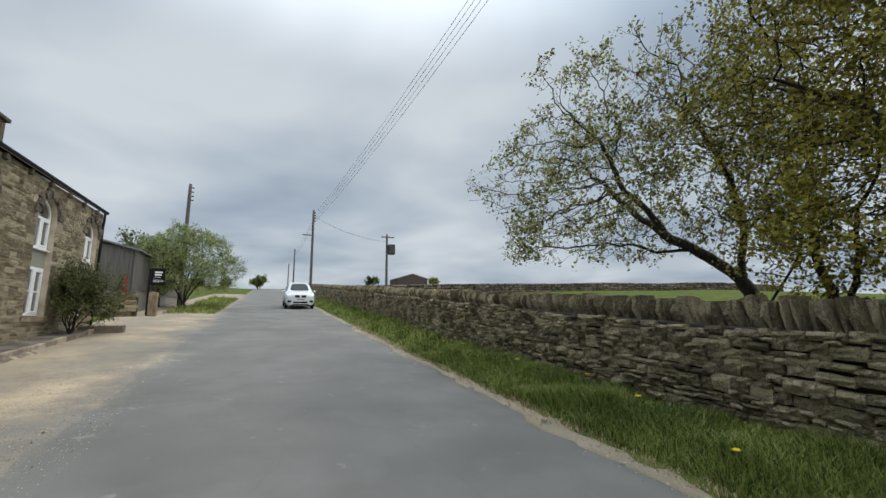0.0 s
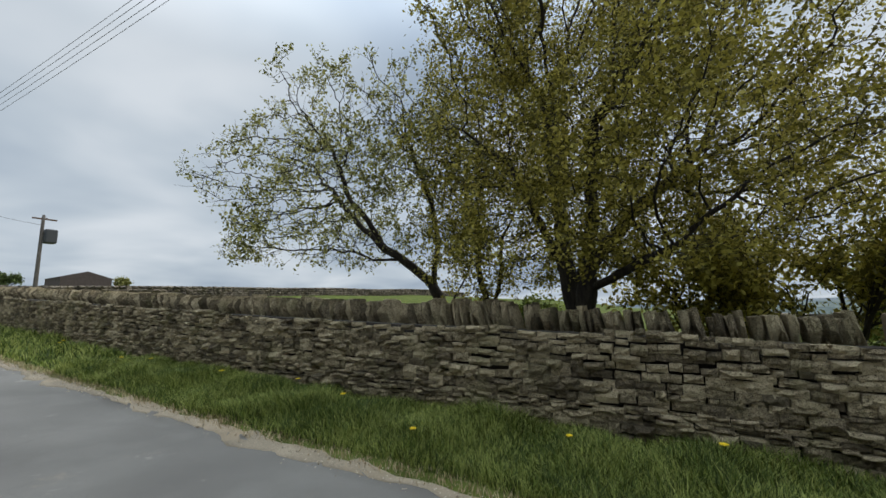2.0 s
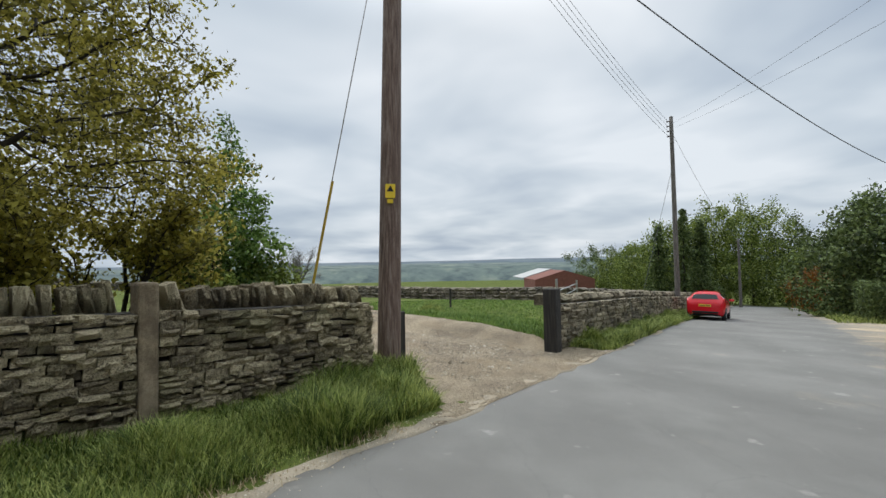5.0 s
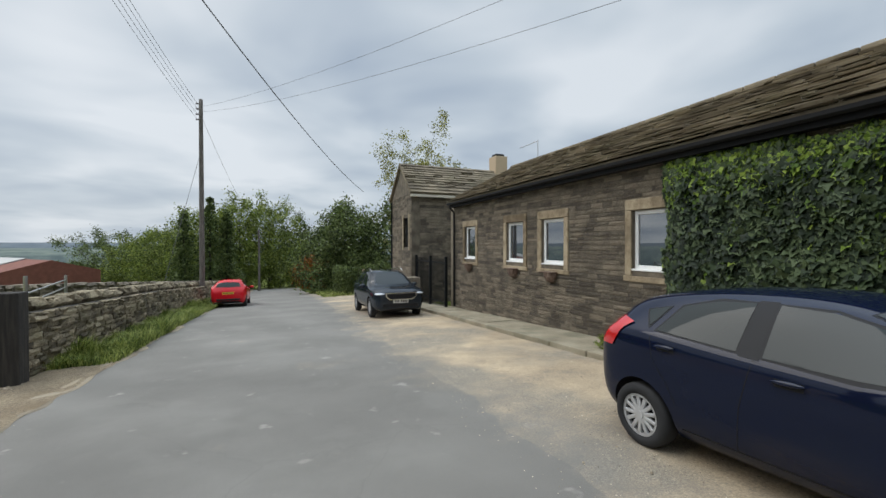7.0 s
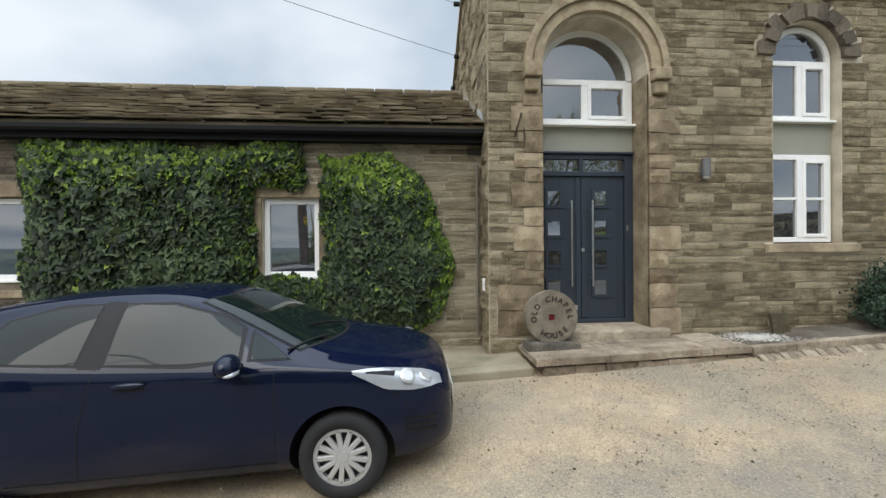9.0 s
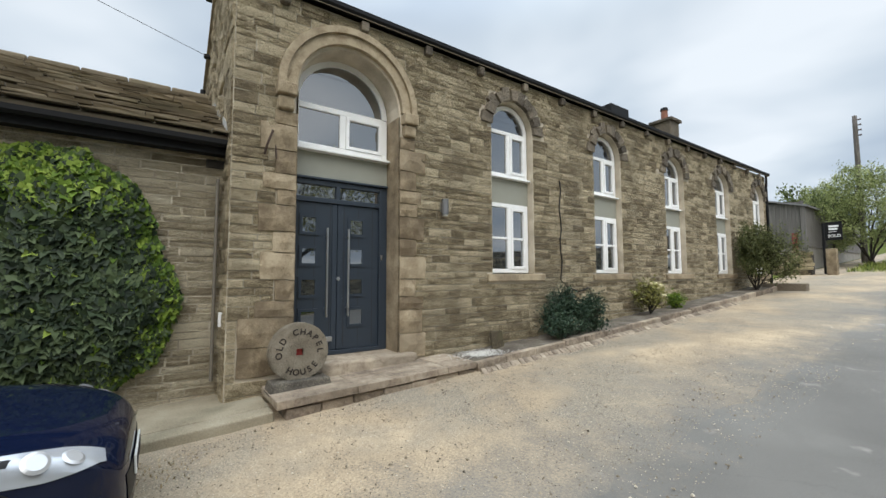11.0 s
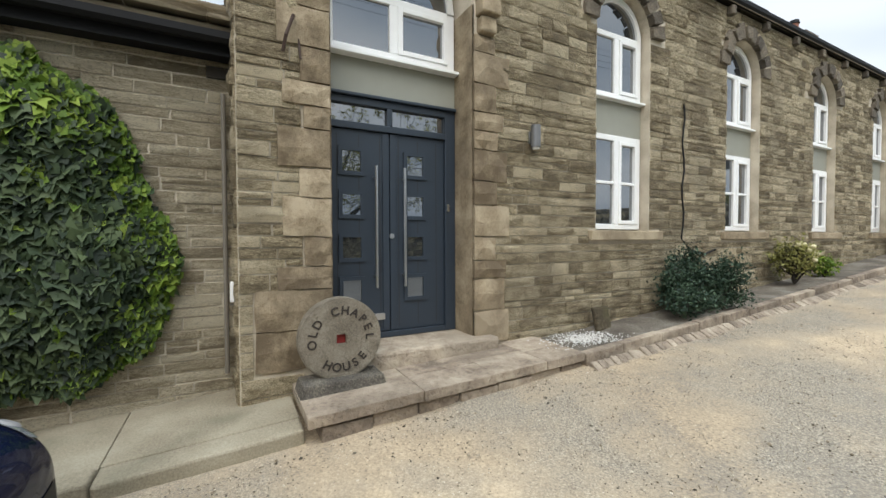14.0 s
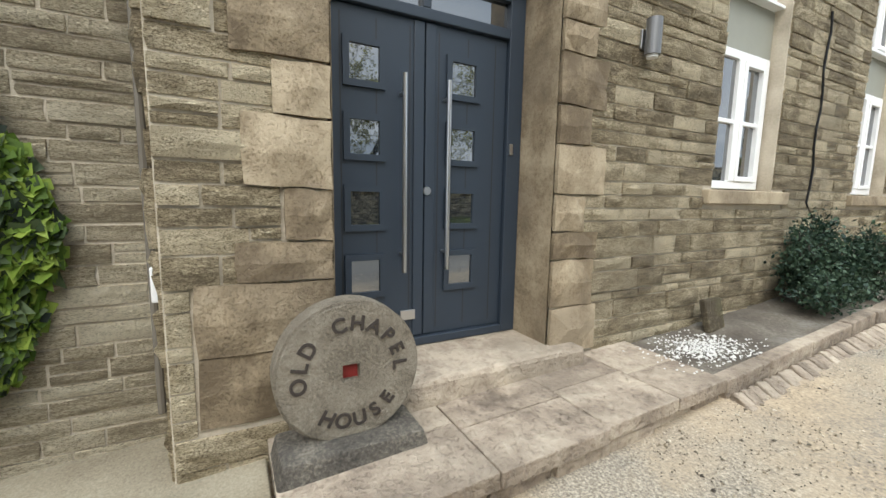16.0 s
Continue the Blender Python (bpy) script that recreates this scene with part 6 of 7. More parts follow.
# trees down the lane
LANE = [(34, -90, 8, 5.0, LEAF_DARK, "broad dark green tree"), (27, -82, 6.5, 3.6, LEAF_GREEN, "rounded light green tree"), (20, -70, 7, 3.5, LEAF_GREEN, "rounded light green tree"), (14.5, -62, 8, 3.0, LEAF_GREEN, "leafy green roadside tree"), (10.5, -62, 9, 3.2, LEAF_GREEN, "leafy green roadside tree"), (7.0, -66, 9.5, 3.4, LEAF_GREEN, "leafy green roadside tree"), (3.5, -72, 8, 3.4, LEAF_DARK, "broad dark green tree"), (-1, -76, 8, 4, LEAF_DARK, "broad dark green tree"), (-3.0, -39, 6.2, 3.8, LEAF_DARK, "spreading dark evergreen overhanging the lane"), (0.3, -41, 5.6, 3.0, LEAF_DARK, "spreading dark evergreen overhanging the lane"), (-6.8, -40, 11.5, 3.0, LEAF_PALE, "tall thin-leaved tree behind the house"), (1.6, -52, 3.0, 1.4, LEAF_ORANGE, "copper-leaved shrub beside the lane")]
for k, (x, y, h, r, lf, lab) in enumerate(LANE):
    h, r = h * 1.35, r * 1.2
    z = G0(x, y) - 0.3
    full = crown((0, 0, h * 0.5), (r * 1.1, r * 1.1, h * 0.52), 0.35, -0.45, 11 + k, 0.3)
    arms = [[(0, 0, -0.2), (0.1, 0.1, h * 0.25), (0, 0.1, h * 0.5), (0.1, 0, h * 0.7)]] + [[(0, 0, h * (0.12 + 0.09 * i)), (r * 0.4 * math.cos(2.4 * i), r * 0.4 * math.sin(2.4 * i), h * (0.25 + 0.09 * i))] for i in range(5)]
    thin = lf is LEAF_PALE
    grown_tree("tree", lab + ", far down the lane" if "behind" not in lab and "lane" not in lab else lab, (x, y, z), arms, full, ((-r * 1.6, -r * 1.6, 0.3), (r * 1.6, r * 1.6, h * 1.3)), 420, lf, 15000, 0.2 if thin else 0.27, 80 + k, trunk_r=0.17, step=0.35, reach=3.0, kill=0.6, tip=0.22 if thin else 0.34, twig_len=0.7, patch=0.3, group="trees down the lane")


def conifer(x, y, h, r, seed):
    ob = thing("conifer", "dark narrow conifer beside the lower lane", "tree", "conifers", (x, y, G0(x, y) - 0.2))
    nr = np.random.default_rng(seed)
    part("trunk", C((0, 0, 0), (0, 0, h * 0.97), 0.16, 0.02, 8), BARK, ob)
    P = []
    for _ in range(260):
        z = h * (0.08 + 0.9 * nr.random() ** 1.2)
        a = nr.random() * 6.283
        rr = r * (1 - z / h) ** 0.8 * nr.uniform(0.6, 1.1) + 0.1
        for t in np.linspace(0.15, 1, 22):
            P.append((math.cos(a) * rr * t, math.sin(a) * rr * t, z - 0.25 * rr * t * t))
    P = np.array(P) + nr.normal(size=(len(P), 3)) * 0.08
    leaves(P, 0.26, nr, LEAF_DARK, "crown", ob, up=0.0)


for k, c in enumerate(((14.6, -50, 8.6, 1.9), (12.3, -50, 10.2, 2.1), (10.9, -51, 9.0, 2.0))):
    conifer(*c, 120 + k)
# bush and tree by the chapel's far end
LEAF_WILLOW = leafy("silvery_young_leaf", [(0.12, 0.15, 0.05), (0.25, 0.29, 0.1), (0.42, 0.46, 0.19)])
grown_tree("tree", "pale green willow-like tree beside the farm entrance", (1.0, 27.5, G0(1, 27.5)), [[(0, 0, -0.1), (0.02, 0.05, 0.7), (0.1, 0.1, 1.5), (0.2, 0.1, 2.4)]] + [[(0, 0, 0.3), (0.5 * math.cos(a), 0.5 * math.sin(a), 1.2), (1.0 * math.cos(a), 1.0 * math.sin(a), 2.0)] for a in (0.4, 1.7, 2.9, 4.2, 5.4)], crown((0.1, 0, 2.9), (2.8, 2.6, 2.0), 0.3, -0.35, 6, 0.8), ((-3.4, -3.2, 0.8), (3.6, 3.2, 5.4)), 1300, LEAF_WILLOW, 34000, 0.085, 140, trunk_r=0.13, step=0.2, rise=0.12, tip=0.1, twig_len=0.45)
tree("tree", "dark evergreen behind the pale tree", (-0.6, 29, G0(-0.6, 29)), [((0, 0, 0), (0, 0, 1), 2.6, 0.12), ((0, 0, 0), (-0.3, 0, 1), 2.3, 0.1)], 3, LEAF_DARK, 6000, 0.2, 141, kids=(4, 5), ratio=0.6, tip=3)
for k, (x, y, z, h, lf, s, n, lab) in enumerate(((0.4, 4.3, 0.45, 0.5, LEAF_BOX, 0.045, 12000, "low dark rounded evergreen shrub in the bed"), (0.35, 7.2, 0.7, 0.4, LEAF_PALE, 0.06, 1600, "thin rose bush with pale blooms in the bed"), (0.5, 13.3, 1.05, 1.15, LEAF_BUSH, 0.06, 15000, "tall brownish green bush against the chapel"), (0.35, 8.4, 0.75, 0.2, LEAF_IVYLIGHT, 0.06, 900, "small bright green plant in the bed"), (0.25, -8.4, -0.33, 0.16, LEAF_GREEN, 0.06, 700, "weeds sprouting at the foot of the wall"))):
    wide = 1.7 if k == 0 else (0.28 if k == 2 else 0.5)
    tree("bush", lab, (x, y, z - 0.1), [((0, 0, 0), (rng.uniform(-0.25, 0.25) * wide * 2, rng.uniform(-1, 1) * wide * 1.3, 1), h, 0.02) for _ in range(9)], 2, lf, n, s, 160 + k, category="bush", kids=(4, 5), ratio=0.62, tip=1.2, keep=lambda q: Vector((max(q.x, -0.25), q.y, max(q.z, 0.02))))
ros = thing("rose_blooms", "pale cream blooms on the thin rose bush", "flower")
for k in range(7):
    blob(ros, "bloom", (0.5 + rng.uniform(-0.1, 0.15), 7.2 + rng.uniform(-0.35, 0.35), 1.15 + rng.uniform(-0.2, 0.2)), (0.04, 0.04, 0.035), plain("cream_petal", (0.75, 0.68, 0.42), 0.7) if k == 0 else MATS["cream_petal"], seg=8)


# ivy on the cottage
def ivy_leaves(pts, size, nr, material, name, parent):
    """Lobed leaves hanging tip down, their faces turned outwards and up."""
    p = np.asarray(pts, float)
    n = len(p)
    w = np.stack([np.ones(n), nr.normal(size=n) * 0.45, 0.35 + nr.normal(size=n) * 0.4], 1)
    w /= np.linalg.norm(w, axis=1)[:, None]
    down = np.stack([np.zeros(n), nr.normal(size=n) * 0.55, -np.ones(n)], 1)
    v = down - w * (down * w).sum(1)[:, None]
    v /= np.linalg.norm(v, axis=1)[:, None]
    u = np.cross(w, v)
    s = size * nr.uniform(0.55, 1.4, (n, 1))
    outline = ((0, -0.32, -0.05), (0.42, -0.5, 0.03), (0.6, 0.02, 0.0), (0.3, 0.16, 0.08), (0, 0.78, -0.04), (-0.3, 0.16, 0.08), (-0.6, 0.02, 0.0), (-0.42, -0.5, 0.03))
    V = np.stack([p + s * (a * u + b * v + c * w) for a, b, c in outline], 1).reshape(-1, 3)
    i = np.arange(n)[:, None] * 8
    loops = np.concatenate([i + [0, 1, 2, 3], i + [0, 3, 4, 5], i + [0, 5, 6, 7]], 1).ravel()
    me = bpy.data.meshes.new(name)
    me.vertices.add(n * 8)
    me.vertices.foreach_set("co", V.ravel())
    me.loops.add(n * 12)
    me.loops.foreach_set("vertex_index", loops)
    me.polygons.add(n * 3)
    me.polygons.foreach_set("loop_start", np.arange(n * 3) * 4)
    me.update(calc_edges=True)
    me.materials.append(material)
    ob = new(name, me)
    ob.parent = parent
    return tagged(ob)


def ivy(inside, u0, u1, v0, v1, n, seed, label):
    ob = thing("ivy", label, "ivy", "ivy on the cottage")
    nr = np.random.default_rng(seed)
    P, L = [], []
    tries = nr.random((n * 3, 3))
    for a, b, c in tries:
        u, v = u0 + (u1 - u0) * a, v0 + (v1 - v0) * b
        k = inside(u, v)
        if k > 0:
            bulge = 0.1 + 0.22 * min(1, k * 2.2) + 0.07 * noise.noise(Vector((u * 2.2, v * 2.2, seed)))
            w = LX + bulge * (0.55 + 0.45 * c)
            top = nr.random() < 0.02 + (0.4 if seed == 71 else 0.8) * max(sm(v1 - 1.1, v1 - 0.35, v) * (0.5 + 0.5 * sm(0.7, 0.1, k)), sm(0.45, 0.0, k) * sm(u1 - 1.3, u1 - 0.6, u), 0.5 * sm(0.2, 0.0, k))
            (L if top else P).append((w, u, v))
    ivy_leaves(np.array(P[:n]), 0.105, nr, LEAF_IVY, "foliage", ob)
    ivy_leaves(np.array(L), 0.085, nr, LEAF_IVYLIGHT, "young_foliage", ob)
    V, Q = [], []
    for k in range(14):
        u, v, pts = u0 + (u1 - u0) * nr.uniform(0.25, 0.75), v0, []
        while v < v1 and inside(u, v + 0.05) > 0.1:
            pts.append((LX + 0.05, u, v))
            u, v = u + nr.normal() * 0.12, v + 0.2
        if len(pts) > 2:
            limb(V, Q, pts, 0.02, 0.008, 5)
    part("stem", (V, Q), BARK, ob)


def soft_rect(a, b, c, d, seed):
    def f(u, v):
        w = noise.noise(Vector((u * 1.6, v * 1.6, seed))) * 0.16 + noise.noise(Vector((u * 6, v * 6, seed))) * 0.06
        return min(u - a, b - u, v - c, d - v) + w
    return f


_r1 = soft_rect(-7.75, -4.75, 0.3, 2.95, 1)
_r1b = soft_rect(-4.8, -4.15, 2.35, 2.95, 2)
ivy(lambda u, v: max(_r1(u, v), _r1b(u, v)), -8, -4, 0.1, 3.05, 15000, 71, "thick dark ivy covering the cottage wall between windows")
_r2c = soft_rect(-4.9, -3.5, 0.3, 1.06, 5)


def rounded_ivy(u, v):
    right = np.interp(v, (0.2, 0.5, 1.2, 1.7, 2.5, 2.75), (-2.5, -2.25, -1.9, -2.1, -2.42, -2.9))
    w = noise.noise(Vector((u * 1.6, v * 1.6, 3))) * 0.14 + noise.noise(Vector((u * 7, v * 7, 3))) * 0.07
    return max(min(right - u, u + 3.78, v - 0.2, 2.75 - v) + w, _r2c(u, v))


ivy(rounded_ivy, -5, -1.7, 0.1, 2.9, 14000, 72, "rounded ivy mass climbing beside the small window")


# ---- grass ----
def grass(name, label, n, where, height, seed, material=None, width=0.006):
    nr = np.random.default_rng(seed)
    P = where(nr, n)
    n = len(P)
    h = height * nr.uniform(0.4, 1.3, n) * (0.8 + 1.1 * np.array([noise.noise(Vector((p[0] * 1.3, p[1] * 1.3, 7))) for p in P]))
    a = nr.random(n) * 6.283
    lean = nr.uniform(0.2, 1.3, n) * h
    dx, dy = np.cos(a) * lean, np.sin(a) * lean
    wx, wy = -np.sin(a) * width, np.cos(a) * width
    b = P
    V = np.zeros((n, 5, 3))
    V[:, 0] = b + np.stack([wx, wy, 0 * wx], 1)
    V[:, 1] = b - np.stack([wx, wy, 0 * wx], 1)
    mid = b + np.stack([dx * 0.35, dy * 0.35, h * 0.6], 1)
    V[:, 2] = mid - np.stack([wx, wy, 0 * wx], 1) * 0.8
    V[:, 3] = mid + np.stack([wx, wy, 0 * wx], 1) * 0.8
    V[:, 4] = b + np.stack([dx, dy, h], 1)
    idx = np.arange(n)[:, None] * 5
    loops = np.concatenate([idx + [0, 1, 2, 3], idx + [3, 2, 4]], 1).ravel()
    me = bpy.data.meshes.new(name)
    me.vertices.add(n * 5)
    me.vertices.foreach_set("co", V.ravel())
    me.loops.add(n * 7)
    me.loops.foreach_set("vertex_index", loops)
    me.polygons.add(n * 2)
    st = np.stack([np.arange(n) * 7, np.arange(n) * 7 + 4], 1).ravel()
    me.polygons.foreach_set("loop_start", st)
    me.update(calc_edges=True)
    me.materials.append(material or BLADE)
    return tagged(new(name, me), label, "grass", kind="stuff")


def strip(x0, x1, y0, y1, bias=1.0):
    def f(nr, n):
        y = y0 + (y1 - y0) * nr.random(n)
        x = x0 + (x1 - x0) * nr.random(n) ** (1 / bias)
        e = np.array([edge(k, 2) * 2 for k in y])
        ok = x > x0 + e
        ok &= ~((y < [track_north(k) for k in x]) & (y > [track_south(k) for k in x]))
        x, y = x[ok], y[ok]
        return np.stack([x, y, [under(a, b) + 0.0 for a, b in zip(x, y)]], 1)
    return f


PASTURE_BLADE = leafy("pasture_blade", [(0.06, 0.11, 0.018), (0.12, 0.2, 0.033), (0.22, 0.3, 0.065)])
grass("verge_grass", "long tufted green grass on the roadside verge", 120000, strip(9.12, 10.65, -6.6, 9, 1.2), 0.17, 91, width=0.0045)
grass("verge_grass", "lush long grass round the foot of the utility pole", 20000, strip(9.1, 11.4, -8.3, -4.6, 1.0), 0.3, 99, width=0.006)
grass("verge_grass", "green grass along the roadside verge uphill", 22000, strip(9.2, 10.65, 9, 40, 1.2), 0.2, 92, width=0.012)
grass("verge_grass", "long grass at the foot of the lower wall", 42000, strip(8.8, 9.8, -32, -11.3, 1.2), 0.3, 93, width=0.009)
grass("field_grass", "lush longer grass along the edge of the field track", 16000, strip(10.2, 20, -15.5, -12.2), 0.16, 98, PASTURE_BLADE, width=0.008)
grass("field_grass", "short green pasture grass behind the walls", 40000, strip(10.3, 26, -31, -12.4), 0.08, 94, PASTURE_BLADE, width=0.012)
grass("bank_grass", "grass bank beside the farm entrance", 9000, strip(0.9, 3.2, 22.5, 44), 0.25, 95, width=0.014)
grass("bank_grass", "grass bank beside the lower lane", 6000, strip(-0.5, 3.0, -45, -31), 0.3, 96, width=0.014)


def dandelion(x, y, r=0.028, h=0.2):
    ob = thing("dandelion", "yellow dandelion blooming in the verge grass", "flower", "dandelions", (x, y, under(x, y)))
    part("stem", C((0, 0, 0), (0.01, 0, h), 0.004, 0.003, 5), BLADE, ob)
    bm = bmesh.new()
    for k in range(18):
        a = k * 2.4
        q = 0.35 + 0.65 * (k / 18)
        m = Matrix.Translation((0.01, 0, h)) @ Matrix.Rotation(a, 4, "Z") @ Matrix.Rotation(radians(-10 - 50 * (1 - q)), 4, "Y")
        box(bm, 0.0, r * q, -r * 0.18, r * 0.18, -0.002, 0.003, 0, m)
    part("bloom", bm, YELLOW, ob)


YELLOW = plain("dandelion_yellow", (0.85, 0.62, 0.01), 0.6)
for x, y in ((10.02, 2.20), (9.52, 0.74), (9.94, -0.81), (10.09, 5.03), (10.15, 11.78), (10.08, 7.32), (10.3, 3.4), (9.9, 8.1), (10.3, -2.1), (10.0, 11.5)):
    dandelion(x, y, 0.04 + 0.012 * ((x * 7 + y * 3) % 1), 0.2)

# ---- poles and wires ----
GREYWOOD = mat("greyed_pole_timber", [(0.05, 0.042, 0.036), (0.115, 0.1, 0.088), (0.22, 0.195, 0.17)], 5, 0.9, 0.5, 40, stretch=(6, 6, 0.4))
WIRE = plain("grey_wire", (0.09, 0.09, 0.1), 0.6)


def pole(name, x, y, top, r, label, arms=0, group="utility poles"):
    z = zg(x, y)
    ob = thing(name, label, "pole", group, (x, y, z - 0.05))
    h = top - z
    V, Q = [], []
    limb(V, Q, [(0, 0, h * i / 10) for i in range(11)], r, r * 0.68, 18)
    V.append((0, 0, h + 0.05))
    Q += [(180 + i, 180 + (i + 1) % 18, 198) for i in range(18)]
    part("shaft", (V, Q), WOOD if r > 0.18 else GREYWOOD, ob, smooth=True)
    for i in range(arms):
        zz = h - 0.25 - i * 0.3
        part("insulator", C((r * 0.6, 0, zz), (r * 0.6 + 0.16, 0, zz), 0.035, 0.05, 8), plain("brown_porcelain", (0.07, 0.04, 0.03), 0.3) if "brown_porcelain" not in MATS else MATS["brown_porcelain"], ob)
    return ob


near_pole = pole("utility_pole", 10.9, -7.05, 11.9, 0.2, "stout weathered timber utility pole with a yellow warning plate", 4)
near_pole.matrix_basis = near_pole.matrix_basis @ pose(0, 0, 0, 2.6, 0.8, 0)
sg = part("warning_plate", B(-0.215, -0.195, -0.085, 0.085, 2.93, 3.17, 0.004, Matrix.Rotation(radians(-45), 4, "Z")), plain("yellow_plate_paint", (0.8, 0.55, 0.02), 0.5), near_pole, "yellow electrical warning plate")
part("warning_symbol", prism([(-0.0, 3.04), (0.12, 3.04), (0.06, 3.145)], 0.002, Matrix.Rotation(radians(-45), 4, "Z") @ Matrix.Translation((-0.217, -0.06, 0)) @ Matrix.Diagonal((-1, 1, 1, 1)) @ FACE), TRIM, sg)
part("number_tag", B(-0.215, -0.197, -0.05, 0.05, 2.84, 2.91, 0.003, Matrix.Rotation(radians(-45), 4, "Z")), MATS["yellow_plate_paint"], near_pole)
part("cable_guard", B(-0.04, 0.04, -0.2, -0.16, 0.2, 3.6, 0.01), WOOD, near_pole)
st = thing("timber_gatepost", "short dark timber gatepost beside the utility pole", "post", "gateposts")
part("post", B(10.85, 11.05, -7.42, -7.25, zr(-7.3) - 0.1, 0.62, 0.015), MATS["dark_timber"], st)
pole("utility_pole", 0.4, 30, 10.6, 0.15, "weathered timber utility pole beside the pale tree", 4)
pb = pole("utility_pole", 9.75, 41, 12.3, 0.15, "tall timber utility pole on the uphill verge", 4)
part("bracket_arm", B(-1.0, 0.0, -0.04, 0.04, 6.6, 6.68, 0.01), BLACK, pb)
tp = pole("transformer_pole", 18.5, 44, 10.9, 0.16, "timber pole carrying a grey transformer in the field", 1)
part("transformer", B(0.15, 0.95, -0.4, 0.4, 4.9, 6.1, 0.1), plain("transformer_grey", (0.05, 0.052, 0.055), 0.5), tp, "grey finned transformer")
part("crossarm", B(-0.7, 0.9, -0.06, 0.06, 6.9, 7.02, 0.01), WOOD, tp)
pole("utility_pole", 10.3, 78, 13.8, 0.15, "distant timber utility pole by the lane", 2)
pole("utility_pole", 11.0, 112, 15.0, 0.15, "distant timber utility pole by the lane", 2)
pole("utility_pole", 9.9, -29.4, 9.96, 0.15, "tall bleached timber utility pole by the lower wall", 4)
pole("utility_pole", 7.9, -54, 3.4, 0.14, "short timber pole among roadside trees", 1)
pole("utility_pole", 0.3, -49, 4.5, 0.14, "timber pole among the lane trees", 1)


def wire(label, a, b, sag, r=0.008):
    a, b = Vector(a), Vector(b)
    ob = thing("overhead_wire", label, "wire", "overhead wires")
    V, Q = [], []
    pts = []
    for i in range(25):
        f = i / 24
        p = a.lerp(b, f)
        p.z -= sag * 4 * f * (1 - f)
        pts.append(p)
    limb(V, Q, pts, r, r, 5)
    part("strand", (V, Q), WIRE, ob)


for k in range(4):
    wire("thin grey overhead wire strung along the lane", (11.25, -7.85, 11.6 - k * 0.3), (9.95, 41, 12.0 - k * 0.3), 0.7)
    wire("thin grey overhead wire strung along the lane", (11.25, -7.85, 11.6 - k * 0.3), (10.1, -29.4, 9.7 - k * 0.3), 0.4)
    wire("thin grey overhead wire strung along the lane", (9.95, 41, 12.0 - k * 0.3), (10.4, 78, 13.6 - k * 0.3), 0.5)
wire("thick black overhead cable crossing towards the trees", (11.1, -7.7, 10.3), (-1.2, -38.5, 6.3), 0.9, 0.02)
wire("thin service wire running to the chapel gable", (9.9, -29.4, 9.5), (-3.0, -1.55, 6.6), 0.6, 0.005)
wire("thin service wire running to the chapel gable", (9.9, -29.4, 9.2), (-3.0, -1.55, 5.5), 0.6, 0.005)
wire("service wire to the transformer pole", (9.75, 41, 11.6), (18.5, 44, 10.0), 0.5, 0.015)
wire("service wire dropping to the lower trees", (9.9, -29.4, 9.0), (7.9, -54, 3.2), 0.6, 0.009)
wire("wire stay beside the lower pole", (9.9, -29.4, 7.0), (11.5, -27.0, zr(-27) + 0.2), 0.0, 0.012)
guy = thing("stay_wire", "steel stay wire with a yellow plastic sleeve", "wire")
part("wire", tube([(13.65, -7.1, zg(13.65, -7.1)), (11.1, -7.6, 9.4)], 0.012, 6), STEEL, guy)
_d = Vector((11.1, -7.6, 9.4)) - Vector((13.65, -7.1, -0.3))
part("sleeve", tube([Vector((13.65, -7.1, -0.3)) + _d * 0.12, Vector((13.65, -7.1, -0.3)) + _d * 0.36], 0.028, 8), plain("yellow_sleeve", (0.55, 0.36, 0.04), 0.6), guy)

# ---- millstone sign ----
ms = thing("millstone_sign", "round carved millstone sign on a stone base by the door", "sign", at=(0.27, -0.74, 0.57))
STONEGREY = mat("millstone_grit", [(0.2, 0.168, 0.122), (0.345, 0.295, 0.22), (0.47, 0.41, 0.315)], 7, 0.92, 1.0, 60, stain=((0.19, 0.155, 0.108), 3.5, 0.45), grain=0.7, pit=0.2)
bm = holed([(0.345 * math.cos(a), 0.345 * math.sin(a)) for a in np.linspace(0, 2 * math.pi, 48, endpoint=False)], [rect(-0.042, 0.042, -0.042, 0.042)], 0.15, Matrix.Translation((0.06, 0, 0)) @ FACE)
rim = [e for e in bm.edges if len(e.link_faces) == 2 and e.calc_face_angle(0) > 1.2 and min(math.hypot(v.co.y, v.co.z) for v in e.verts) > 0.2]
bmesh.ops.bevel(bm, geom=rim, offset=0.014, segments=2, affect="EDGES")
part("disc", bm, STONEGREY, ms)
part("hole_back", B(-0.06, 0.01, -0.042, 0.042, -0.042, 0.042), plain("faded_red", (0.3, 0.03, 0.025), 0.7), ms)
bm = B(-0.13, 0.2, -0.36, 0.36, -0.45, -0.31, 0.02)
for v in bm.verts:
    if v.co.z > -0.35:
        v.co.y *= 0.93
        v.co.x *= 0.9
part("base", bm, mat("weathered_dark_base_stone", [(0.05, 0.044, 0.036), (0.12, 0.105, 0.083), (0.26, 0.23, 0.18)], 4, 0.92, 0.7, 60, grain=1.0), ms, "dark stone base block")
LETTER = plain("carved_letter_brown", (0.035, 0.026, 0.02), 0.8)


